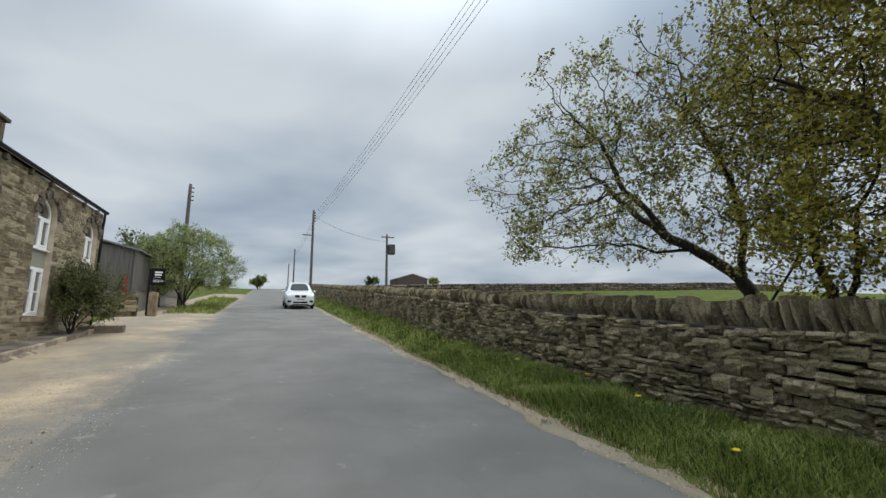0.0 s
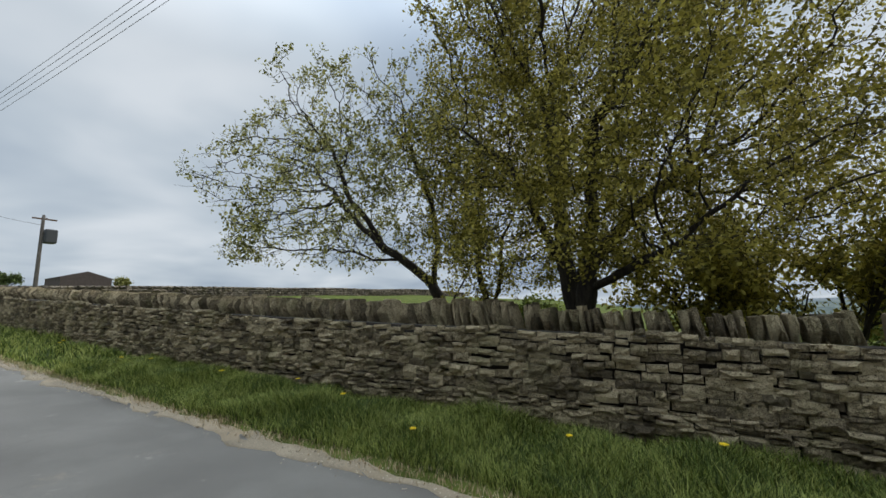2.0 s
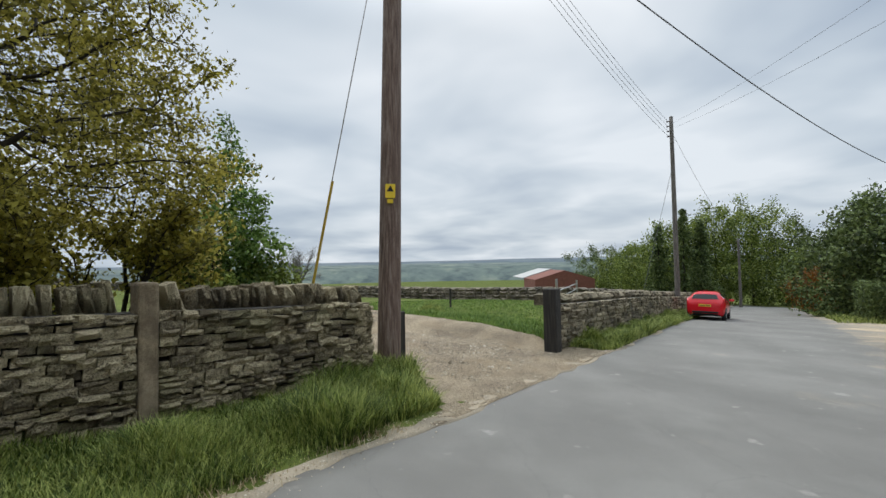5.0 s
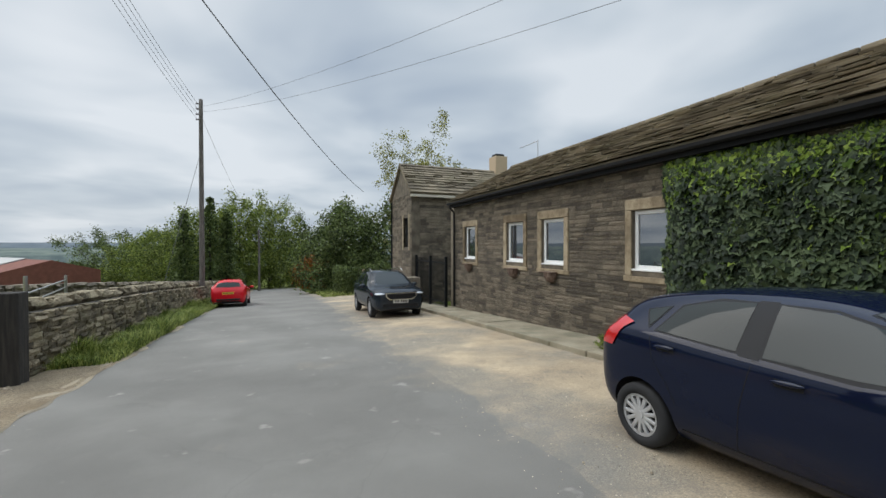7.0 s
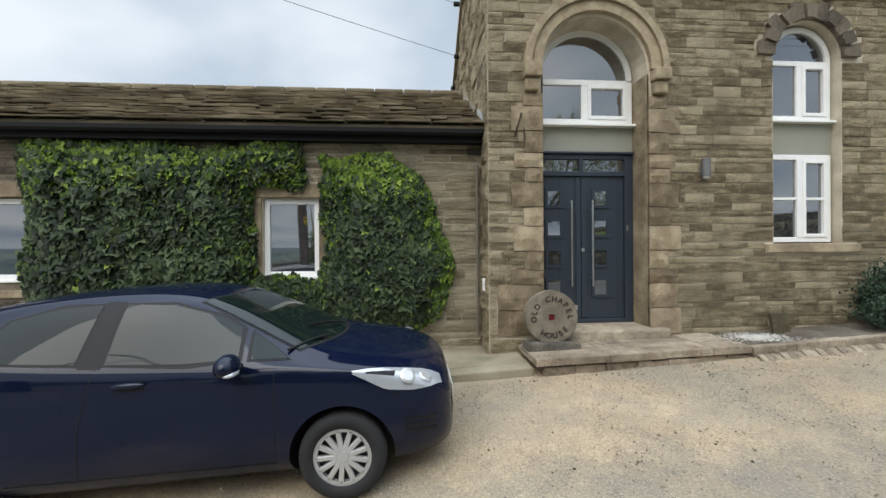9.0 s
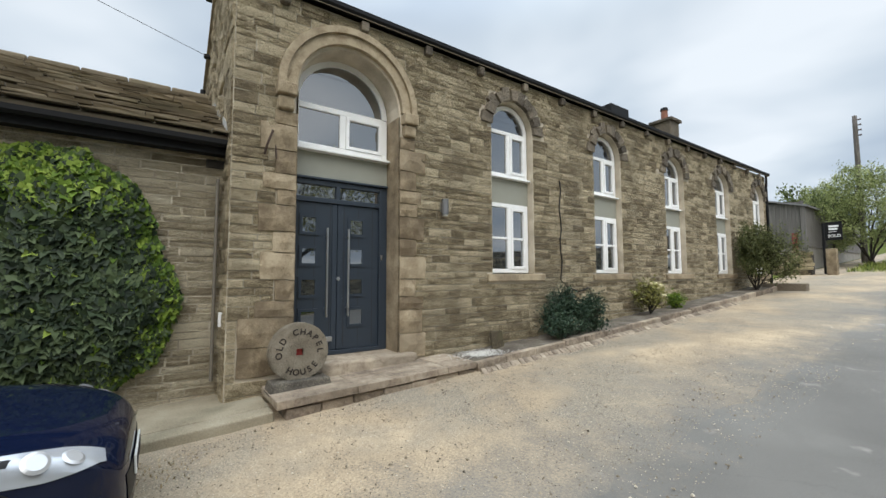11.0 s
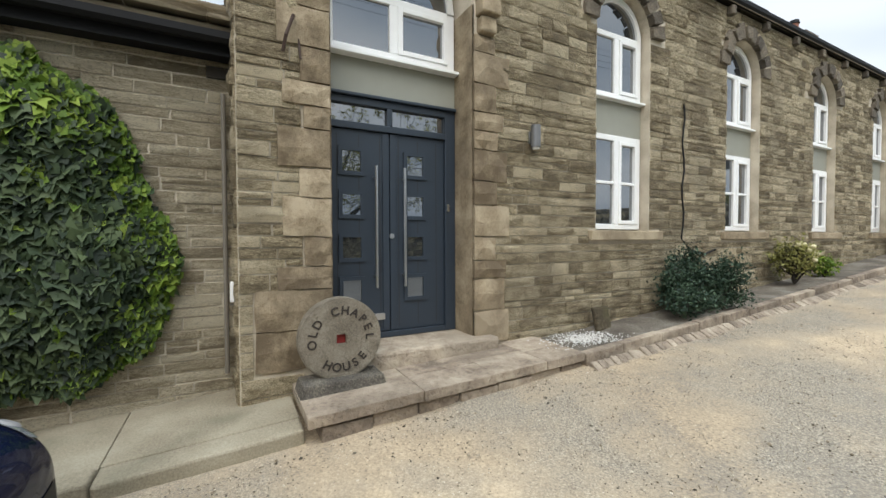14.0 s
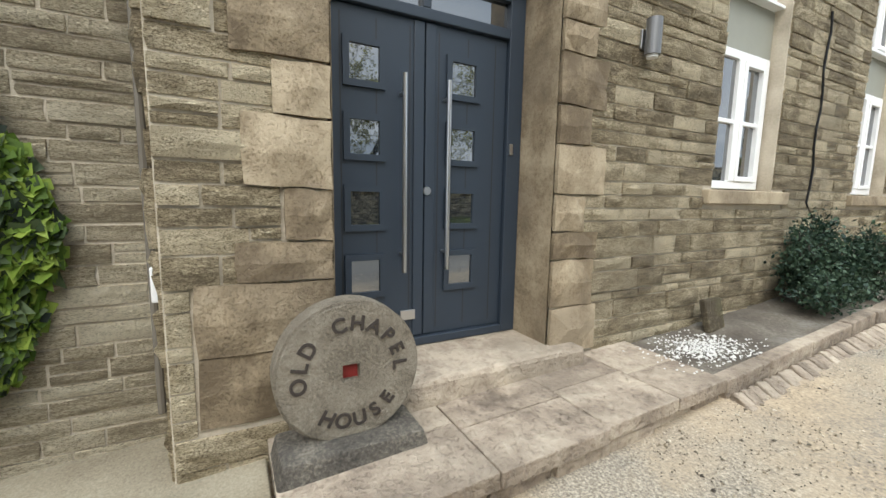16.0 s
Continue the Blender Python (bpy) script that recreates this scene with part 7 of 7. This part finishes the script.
def letters(word, parent, place, size, material, name="letter"):
    """Each character as a mesh of its own; place(i) gives its pose."""
    for i, chr_ in enumerate(word):
        if chr_ == " ":
            continue
        cu = bpy.data.curves.new("letter", "FONT")
        cu.body, cu.size, cu.align_x, cu.align_y, cu.extrude = chr_, size, "CENTER", "CENTER", 0.004
        cu.offset = size * 0.02
        tmp = new("letter", cu)
        me = bpy.data.meshes.new_from_object(tmp.evaluated_get(bpy.context.evaluated_depsgraph_get()))
        bpy.data.objects.remove(tmp)
        me.materials.append(material)
        ob = new(name, me)
        ob.parent = parent
        ob.matrix_local = place(i)


def on_ring(n, mid, step, r, flip):
    def f(i):
        a = radians(mid) + (i - (n - 1) / 2) * radians(step) * (1 if flip else -1)
        return Matrix.Translation((0.062, 0, 0)) @ FACE @ Matrix.Translation((r * math.cos(a), r * math.sin(a), 0)) @ Matrix.Rotation(a + (math.pi / 2 if flip else -math.pi / 2), 4, "Z")
    return f


letters("OLD CHAPEL", ms, on_ring(10, 93, 20.5, 0.238, False), 0.1, LETTER)
letters("HOUSE", ms, on_ring(5, 279, 19.5, 0.238, True), 0.1, LETTER)

# ---- small things on the chapel ----
def run(pts, r, seg=6):
    """One bent cable along the points."""
    V, Q = [], []
    limb(V, Q, pts, r, r, seg)
    return V, Q


wl = thing("wall_lamp", "grey cylindrical up-and-down wall lamp beside the door", "lamp")
part("back_plate", B(0.02, 0.045, 1.50, 1.6, 2.5, 2.64, 0.006), STEEL, wl)
part("shade", C((0.1, 1.55, 2.45), (0.1, 1.55, 2.7), 0.055, None, 20), plain("lamp_grey", (0.2, 0.2, 0.2), 0.4, 0.5), wl)
part("lens", C((0.1, 1.55, 2.43), (0.1, 1.55, 2.45), 0.04, None, 16), PLATEW, wl)
mb = thing("meter_box", "small white cable box on the corner of the chapel", "box")
part("case", B(-0.2, -0.14, -1.56, -1.515, 0.88, 1.05, 0.006), WHITE, mb)
hk = thing("iron_hook", "rusty iron hook fixed to the stone pier", "hook")
part("hook", tube([(0.0, -1.05, 3.32), (0.09, -1.06, 3.28), (0.1, -1.12, 3.1), (0.05, -1.14, 2.98)], 0.014, 6), plain("rusty_iron", (0.06, 0.035, 0.025), 0.8), hk)
part("shank", tube([(0.0, -1.02, 3.3), (0.05, -1.0, 2.95)], 0.01, 6), MATS["rusty_iron"], hk)
cb = thing("wall_cable", "black cable pinned down the chapel wall", "cable")
part("cable", run([(0.035, 4.45 + 0.03 * math.sin(k * 1.7), 3.4 - k * 0.2) for k in range(11)] + [(0.04, 4.6, 1.25), (0.04, 5.0, 1.15), (0.04, 5.3, 1.22)], 0.012), TRIM, cb)
ls = thing("leaning_slab", "small mossy stone slab leaning on the chapel wall", "stone")
part("slab", B(0, 0.06, 0, 0.26, 0, 0.3, 0.02, Matrix.Translation((0.16, 2.45, 0.24)) @ Matrix.Rotation(radians(-14), 4, "Y")), FIELDSTONE, ls)
mc = thing("gable_bracket", "metal wire bracket on the chapel gable", "bracket")
for zz in (5.5, 6.6):
    part("arm", B(-3.05, -2.95, -1.64, -1.5, zz - 0.03, zz + 0.03, 0.01), BLACK, mc)
gd = part("gable_pipe", tube([(-3.85, -1.58, 5.2), (-3.85, -1.58, 3.9)], 0.05, 8), BLACK, chapel)
fl = thing("roof_flashing", "pale lead flashing where the cottage roof meets the chapel", "flashing")
part("strip", B(-3.1, -0.25, -1.53, -1.505, 0, 0.14, 0.0, Matrix(((1, 0, 0, 0), (0, 1, 0, 0), (-0.517, 0, 1, 3.11), (0, 0, 0, 1)))), plain("lead_grey", (0.42, 0.42, 0.4), 0.7), fl)

# ---- farm entrance uphill ----
fw = thing("farm_wall", "short drystone wall beside the farm entrance", "wall", kind="structure")
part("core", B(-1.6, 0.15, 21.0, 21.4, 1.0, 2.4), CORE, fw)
lay(coursed(-0.15, 1.6, 1.05, 2.55, (0.09, 0.16), (0.2, 0.5), 0.06, 0.008, 41), RUBBLE, FIELDSTONE, fw, "stone", at=lambda u, v: south_at(21.0)(0, 0) @ Matrix.Translation((-u - 0.4, v, 0)), rest="stonework")
gpo = thing("gate_pier", "square stone gate pier with pale patches", "post")
part("pier", B(0.62, 0.95, 20.95, 21.3, 1.2, 2.6, 0.03), ASHLAR, gpo)
barn = thing("barn", "grey clad farm barn with block base behind the chapel", "barn")
CLAD = mat("grey_timber_cladding", [(0.09, 0.085, 0.08), (0.14, 0.13, 0.12), (0.2, 0.19, 0.18)], 2, 0.9, 0.4, 40, stretch=(8, 8, 0.3))
BLOCKW = mat("concrete_block", [(0.2, 0.19, 0.17), (0.3, 0.28, 0.25)], 2, 0.9, 0.3, 50)
part("base_wall", B(-9, -0.72, 24, 36, 1.0, 2.9), BLOCKW, barn)
bm = bmesh.new()
for k in range(52):
    box(bm, -9 + k * 0.16, -8.85 + k * 0.16, 23.96, 24.02, 2.9, 5.2 - 0.02 * (k % 3))
part("cladding", bm, CLAD, barn)
bm = bmesh.new()
for k in range(74):
    box(bm, -0.72, -0.66, 24.0 + k * 0.16, 24.15 + k * 0.16, 2.9, 4.95 - 0.02 * (k % 3))
part("cladding", bm, CLAD, barn)
part("inner_wall", B(-9, -0.74, 24.03, 36, 2.9, 4.9), BLACK, barn)
part("roof", roof_slab(-0.5, 4.95, -5, 6.2, 23.8, 36.2, 0.08), plain("grey_sheet_roof", (0.2, 0.2, 0.2), 0.7), barn)
part("door", B(-1.2, -0.98, 23.93, 23.99, 1.5, 3.6), plain("faded_red_door", (0.25, 0.04, 0.04), 0.7), barn)
part("corner_post", B(-0.8, -0.62, 23.9, 24.06, 1.0, 5.0), CLAD, barn)
sb = thing("estate_board", "black board with white lettering on a post", "sign")
part("post", B(0.42, 0.5, 21.55, 21.63, 1.0, 3.75), BLACK, sb)
bd = part("board", B(0.52, 1.08, 21.5, 21.56, 2.98, 3.78, 0.005), BLACK, sb)
for k, (a, b, z0, z1) in enumerate(((0.66, 0.98, 3.54, 3.62), (0.66, 0.94, 3.42, 3.5), (0.64, 0.92, 3.33, 3.35))):
    part("text_bar", B(a, b, 21.494, 21.498, z0, z1), WHITE, bd)
letters("SOLD", bd, lambda i: Matrix.Translation((0.66 + i * 0.105, 21.495, 3.16)) @ Matrix(((1, 0, 0, 0), (0, 0, -1, 0), (0, 1, 0, 0), (0, 0, 0, 1))), 0.16, WHITE)

# ---- gate by the cottage ----
rl = thing("railings", "black metal railings and gate between cottage and house", "railing")
for k in range(31):
    y = -20.8 + k * 0.12
    part("bar", C((-0.2, y, zr(y) + 0.15), (-0.2, y, 1.0), 0.012, None, 6), BLACK, rl)
for z in (-0.75, 0.82):
    part("rail", B(-0.22, -0.18, -20.85, -17.1, z, z + 0.05), BLACK, rl)
for y in (-20.8, -18.9, -17.2):
    part("post", B(-0.25, -0.15, y - 0.05, y + 0.05, zr(y), 1.1), BLACK, rl)
pr = thing("stone_pier", "low dark stone pier beside the railings", "post")
part("pier", B(-0.1, 0.5, -20.6, -19.9, zr(-20.2) - 0.1, 0.1, 0.04), DARKSTONE, pr)


def hedge(x0, x1, y0, y1, h, n, seed, label):
    ob = thing("hedge", label, "hedge")
    nr = np.random.default_rng(seed)
    P = nr.random((n, 3))
    X, Y = x0 + (x1 - x0) * P[:, 0], y0 + (y1 - y0) * P[:, 1]
    top = np.array([h * (0.9 + 0.25 * noise.noise(Vector((a, b, seed)))) for a, b in zip(X, Y)])
    Z = np.array([zg(a, b) for a, b in zip(X, Y)]) + top * P[:, 2] ** 0.6
    leaves(np.stack([X, Y, Z], 1), 0.14, nr, LEAF_DARK, "foliage", ob)
    V, Q = [], []
    for k in range(12):
        a, b = nr.uniform(x0, x1), nr.uniform(y0, y1)
        limb(V, Q, [(a, b, zg(a, b) - 0.1), (a + 0.1, b, zg(a, b) + h * 0.5), (a, b + 0.1, zg(a, b) + h * 0.85)], 0.04, 0.015, 5)
    part("stem", (V, Q), BARK, ob)


hedge(-4, 2.0, -35, -32.5, 2.3, 16000, 5, "clipped dark hedge beside the lower lane")
hedge(9.5, 14, -60, -50, 2.2, 9000, 6, "rough hedge behind the lower wall")

# ---- fields and far things ----
def far_wall(pts, seed, turn=1):
    ob = thing("field_wall", "dark drystone wall crossing the far field", "wall", "far field walls", kind="structure")
    pc, rg = [], random.Random(seed)
    for (x0, y0), (x1, y1) in zip(pts, pts[1:]):
        L = math.hypot(x1 - x0, y1 - y0)
        a = math.atan2(y1 - y0, x1 - x0)
        u = 0
        while u < L:
            t = rg.uniform(0.35, 0.8)
            x, y = x0 + (x1 - x0) * u / L, y0 + (y1 - y0) * u / L
            if turn < 0:
                x, y = x0 + (x1 - x0) * (u + t) / L, y0 + (y1 - y0) * (u + t) / L
            for j in range(4):
                pc.append((x, y, zg(x, y) - 0.1 + j * 0.31 + rg.uniform(-0.02, 0.02), a, t * 1.02, 0.33, 0.5 * rg.uniform(0.8, 1.2)))
            u += t
    lay([(k, 0, p[4], p[5], p[6], 0) for k, p in enumerate(pc)], RUBBLE, DARKSTONE, ob, "stone", at=lambda u, v: Matrix.Translation((pc[u][0], pc[u][1], pc[u][2])) @ Matrix.Rotation(pc[u][3], 4, "Z") @ Matrix(((turn, 0, 0, 0), (0, 0, -turn, 0), (0, 1, 0, 0), (0, 0, 0, 1))), rest="stonework")


far_wall([(10.2, -47), (22, -36), (36, -31), (60, -22), (95, -8)], 1, -1)
far_wall([(11.3, 47), (40, 46), (90, 40)], 2)
fp = thing("fence_post", "thin dark fence post standing in the pasture", "post")
part("post", C((18, -18, zg(18, -18) - 0.1), (18, -18, zg(18, -18) + 0.95), 0.05, 0.045, 8), MATS["dark_timber"], fp)
grass("rush_clump", "dark clump of rushes in the pasture", 1500, lambda nr, n: np.stack([17.2 + nr.normal(size=n) * 0.22, -15.6 + nr.normal(size=n) * 0.22, np.full(n, zg(17.2, -15.6))], 1), 0.5, 97)
gt = thing("field_gate", "galvanised field gate standing behind the lower wall", "gate")
for k in range(4):
    part("bar", tube([(10.9, -14.2, zr(-15) + 0.75 + k * 0.22), (11.9, -18.6, zr(-18.6) + 0.95 + k * 0.22)], 0.022, 6), STEEL, gt)
for x, y in ((10.9, -14.2), (11.9, -18.6)):
    part("post", tube([(x, y, zr(y)), (x, y, zr(y) + 1.75)], 0.04, 8), STEEL, gt)
rb = thing("farm_building", "low red brick farm building with a pale sheet roof", "building")
FARM = Matrix.Translation((34.5, -80, -4.2)) @ Matrix.Rotation(radians(40), 4, "Z") @ Matrix.Scale(0.95, 4)
part("wall", prism([(0, -3), (11, -3), (11, 2.5), (5.5, 4.1), (0, 2.5)], 9, FARM @ Matrix(((1, 0, 0, 0), (0, 0, -1, 0), (0, 1, 0, 0), (0, 0, 0, 1))) @ Matrix.Diagonal((1, 1, -1, 1)) @ Matrix.Translation((0, 0, 9))), mat("red_brick", [(0.14, 0.05, 0.035), (0.22, 0.08, 0.055)], 2, 0.9, 0.3, 30), rb)
for s in (0, 1):
    bm = bmesh.new()
    box(bm, 0, 6.1, -9.4, 0.4, 0, 0.12)
    m = FARM @ Matrix.Translation((5.5, 0, 4.15)) @ Matrix.Rotation(math.pi * s, 4, "Z") @ Matrix.Translation((0, 9 * s, 0)) @ Matrix.Rotation(radians(16.5), 4, "Y")
    bmesh.ops.transform(bm, matrix=m, verts=bm.verts)
    part("roof", bm, plain("pale_sheet_roof", (0.4, 0.39, 0.37), 0.7) if s == 0 else MATS["pale_sheet_roof"], rb)
sh = thing("farm_sheds", "low brown farm sheds on the skyline", "building")
part("shed", B(40, 49, 108, 116, 8.5, 11.6, 0.05), mat("brown_shed", [(0.06, 0.045, 0.04), (0.1, 0.075, 0.065)], 2, 0.9, 0.2, 30), sh)
part("roof", prism([(39.8, 11.6), (49.2, 11.6), (44.5, 13.0)], 8, Matrix(((1, 0, 0, 0), (0, 0, -1, 108), (0, 1, 0, 0), (0, 0, 0, 1)))), MATS["brown_shed"], sh)
for k, (x, y, h, lf) in enumerate(((32, 106, 3.5, LEAF_DARK), (51, 108, 3.0, LEAF_PALE), (4.0, 105, 4.0, LEAF_GREEN), (-8, 100, 2.2, LEAF_DARK), (-3, 104, 2.5, LEAF_DARK))):
    tree("tree", "small windswept tree on the skyline", (x, y, G0(x, y) - 0.2), [((0, 0, 0), (math.cos(a) * 0.5, math.sin(a) * 0.5, 1), h * 0.45, 0.08) for a in (0, 2, 4)], 3, lf, 2500, 0.35, 200 + k, group="skyline trees", kids=(3, 4), tip=4)


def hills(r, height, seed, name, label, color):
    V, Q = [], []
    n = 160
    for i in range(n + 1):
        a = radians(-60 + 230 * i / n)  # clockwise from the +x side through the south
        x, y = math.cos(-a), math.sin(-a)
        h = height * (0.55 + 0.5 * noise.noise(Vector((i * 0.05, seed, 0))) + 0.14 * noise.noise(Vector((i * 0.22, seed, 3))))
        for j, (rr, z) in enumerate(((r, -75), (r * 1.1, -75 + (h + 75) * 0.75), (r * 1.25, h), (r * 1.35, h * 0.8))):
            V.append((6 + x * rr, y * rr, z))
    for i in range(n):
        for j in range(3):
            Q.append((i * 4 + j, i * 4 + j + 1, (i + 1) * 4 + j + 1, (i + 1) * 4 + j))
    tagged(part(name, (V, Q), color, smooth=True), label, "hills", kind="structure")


# distance haze is painted into both backdrops as blue-grey base colours
hills(2000, 22, 2.0, "backdrop", "moorland hills along the horizon, coloured blue-grey for haze", mat("far_moorland_haze_tint", [(0.05, 0.07, 0.09), (0.09, 0.115, 0.135), (0.14, 0.165, 0.175)], 0.006, 1.0, 0.0, 0.02, stain=((0.05, 0.07, 0.085), 0.012, 0.7)))
hills(1200, -6, 5.0, "backdrop", "patchwork fields across the valley, haze mixed into their colour", mat("far_fields_haze_tint", [(0.05, 0.072, 0.072), (0.1, 0.128, 0.112), (0.17, 0.195, 0.145)], 0.012, 1.0, 0.0, 0.05, stain=((0.03, 0.05, 0.052), 0.02, 0.75)))


# ---- loose stones and litter ----
def pebbles(name, label, n, place, size, material, seed):
    rg = random.Random(seed)
    nr = np.random.default_rng(seed)
    base = np.array([(1, 0, 0), (0, 1, 0), (-1, 0, 0), (0, -1, 0), (0, 0, 0.7), (0, 0, -0.6)])
    tri = [(0, 1, 4), (1, 2, 4), (2, 3, 4), (3, 0, 4), (1, 0, 5), (2, 1, 5), (3, 2, 5), (0, 3, 5)]
    V, Q = [], []
    for k in range(n):
        x, y, z = place(rg)
        s = size * rg.uniform(0.35, 1.0) * (2.2 if rg.random() < 0.05 else 1)
        a = rg.random() * 6.28
        c, si = math.cos(a), math.sin(a)
        p = base * s * nr.uniform(0.6, 1.2, (6, 3))
        p = np.stack([p[:, 0] * c - p[:, 1] * si, p[:, 0] * si + p[:, 1] * c, p[:, 2]], 1) + (x, y, z)
        i = len(V)
        V += p.tolist()
        Q += [tuple(i + j for j in t) for t in tri]
    tagged(part(name, (V, Q), material), label, "stones", kind="stuff")


def on_shoulder(rg):
    y = rg.uniform(-18, 9) if rg.random() < 0.4 else rg.uniform(-4, 5)
    x = 0.8 + 3.2 * rg.random() ** 1.2
    return x, y, zg(x, y) + 0.016


PEB = mat("loose_pebble", [(0.2, 0.16, 0.11), (0.38, 0.31, 0.22), (0.6, 0.52, 0.4)], 4, 0.95, 0.3, 30, vary=0.6)
pebbles("loose_gravel", "scattered pale loose stones on the gravel shoulder", 15000, on_shoulder, 0.0085, PEB, 1)
pebbles("loose_gravel", "sandy grit along the asphalt edge", 4000, lambda rg: (lambda y: (8.95 + rg.gauss(0.05, 0.13), y, zr(y) + 0.012))(rg.uniform(-9, 16)), 0.011, PEB, 2)
DARKGRIT = mat("dark_grit", [(0.05, 0.04, 0.03), (0.11, 0.09, 0.065), (0.2, 0.165, 0.12)], 4, 0.95, 0.3, 30, vary=0.6)
pebbles("loose_grit", "dark crumbs of earth and grit scattered on the sand", 6000, lambda rg: (lambda x, y: (x, y, zg(x, y) + 0.014))(0.85 + 2.6 * rg.random() ** 1.5, rg.gauss(0.6, 3.2)), 0.0075, DARKGRIT, 5)
pebbles("white_pebbles", "patch of white pebbles beside the door slab", 900, lambda rg: (min(0.66, max(0.1, rg.gauss(0.42, 0.13))), rg.gauss(2.0, 0.22), 0.265 + rg.uniform(0, 0.012)), 0.012, plain("white_pebble", (0.7, 0.68, 0.63), 0.8), 3)
pebbles("track_stones", "loose stones on the field track", 2500, lambda rg: (lambda x, y: (x, y, zg(x, y) + 0.058))(rg.uniform(9.6, 15), rg.uniform(-11.3, -7.6)), 0.03, PEB, 4)

STRAW = mat("dry_straw", [(0.3, 0.22, 0.12), (0.5, 0.4, 0.24)], 3, 0.9, 0.0, 20, vary=0.4)
tagged(grass("dry_litter", "dry straw and leaf litter gathered at the kerb foot", 900, lambda nr, n: np.stack([0.95 + np.abs(nr.normal(size=n)) * 0.22, -1.5 + nr.normal(size=n) * 0.7, np.array([zr(-1.5) + 0.02] * n)], 1), 0.05, 301, STRAW, 0.006), category="litter")
tagged(grass("dry_litter", "dead grass stems along the crumbled road edge", 5000, lambda nr, n: (lambda y: np.stack([9.12 + nr.normal(size=n) * 0.09, y, [zr(k) + 0.01 for k in y]], 1))(nr.uniform(-5.5, 16, n)), 0.07, 302, STRAW, 0.004), category="litter")
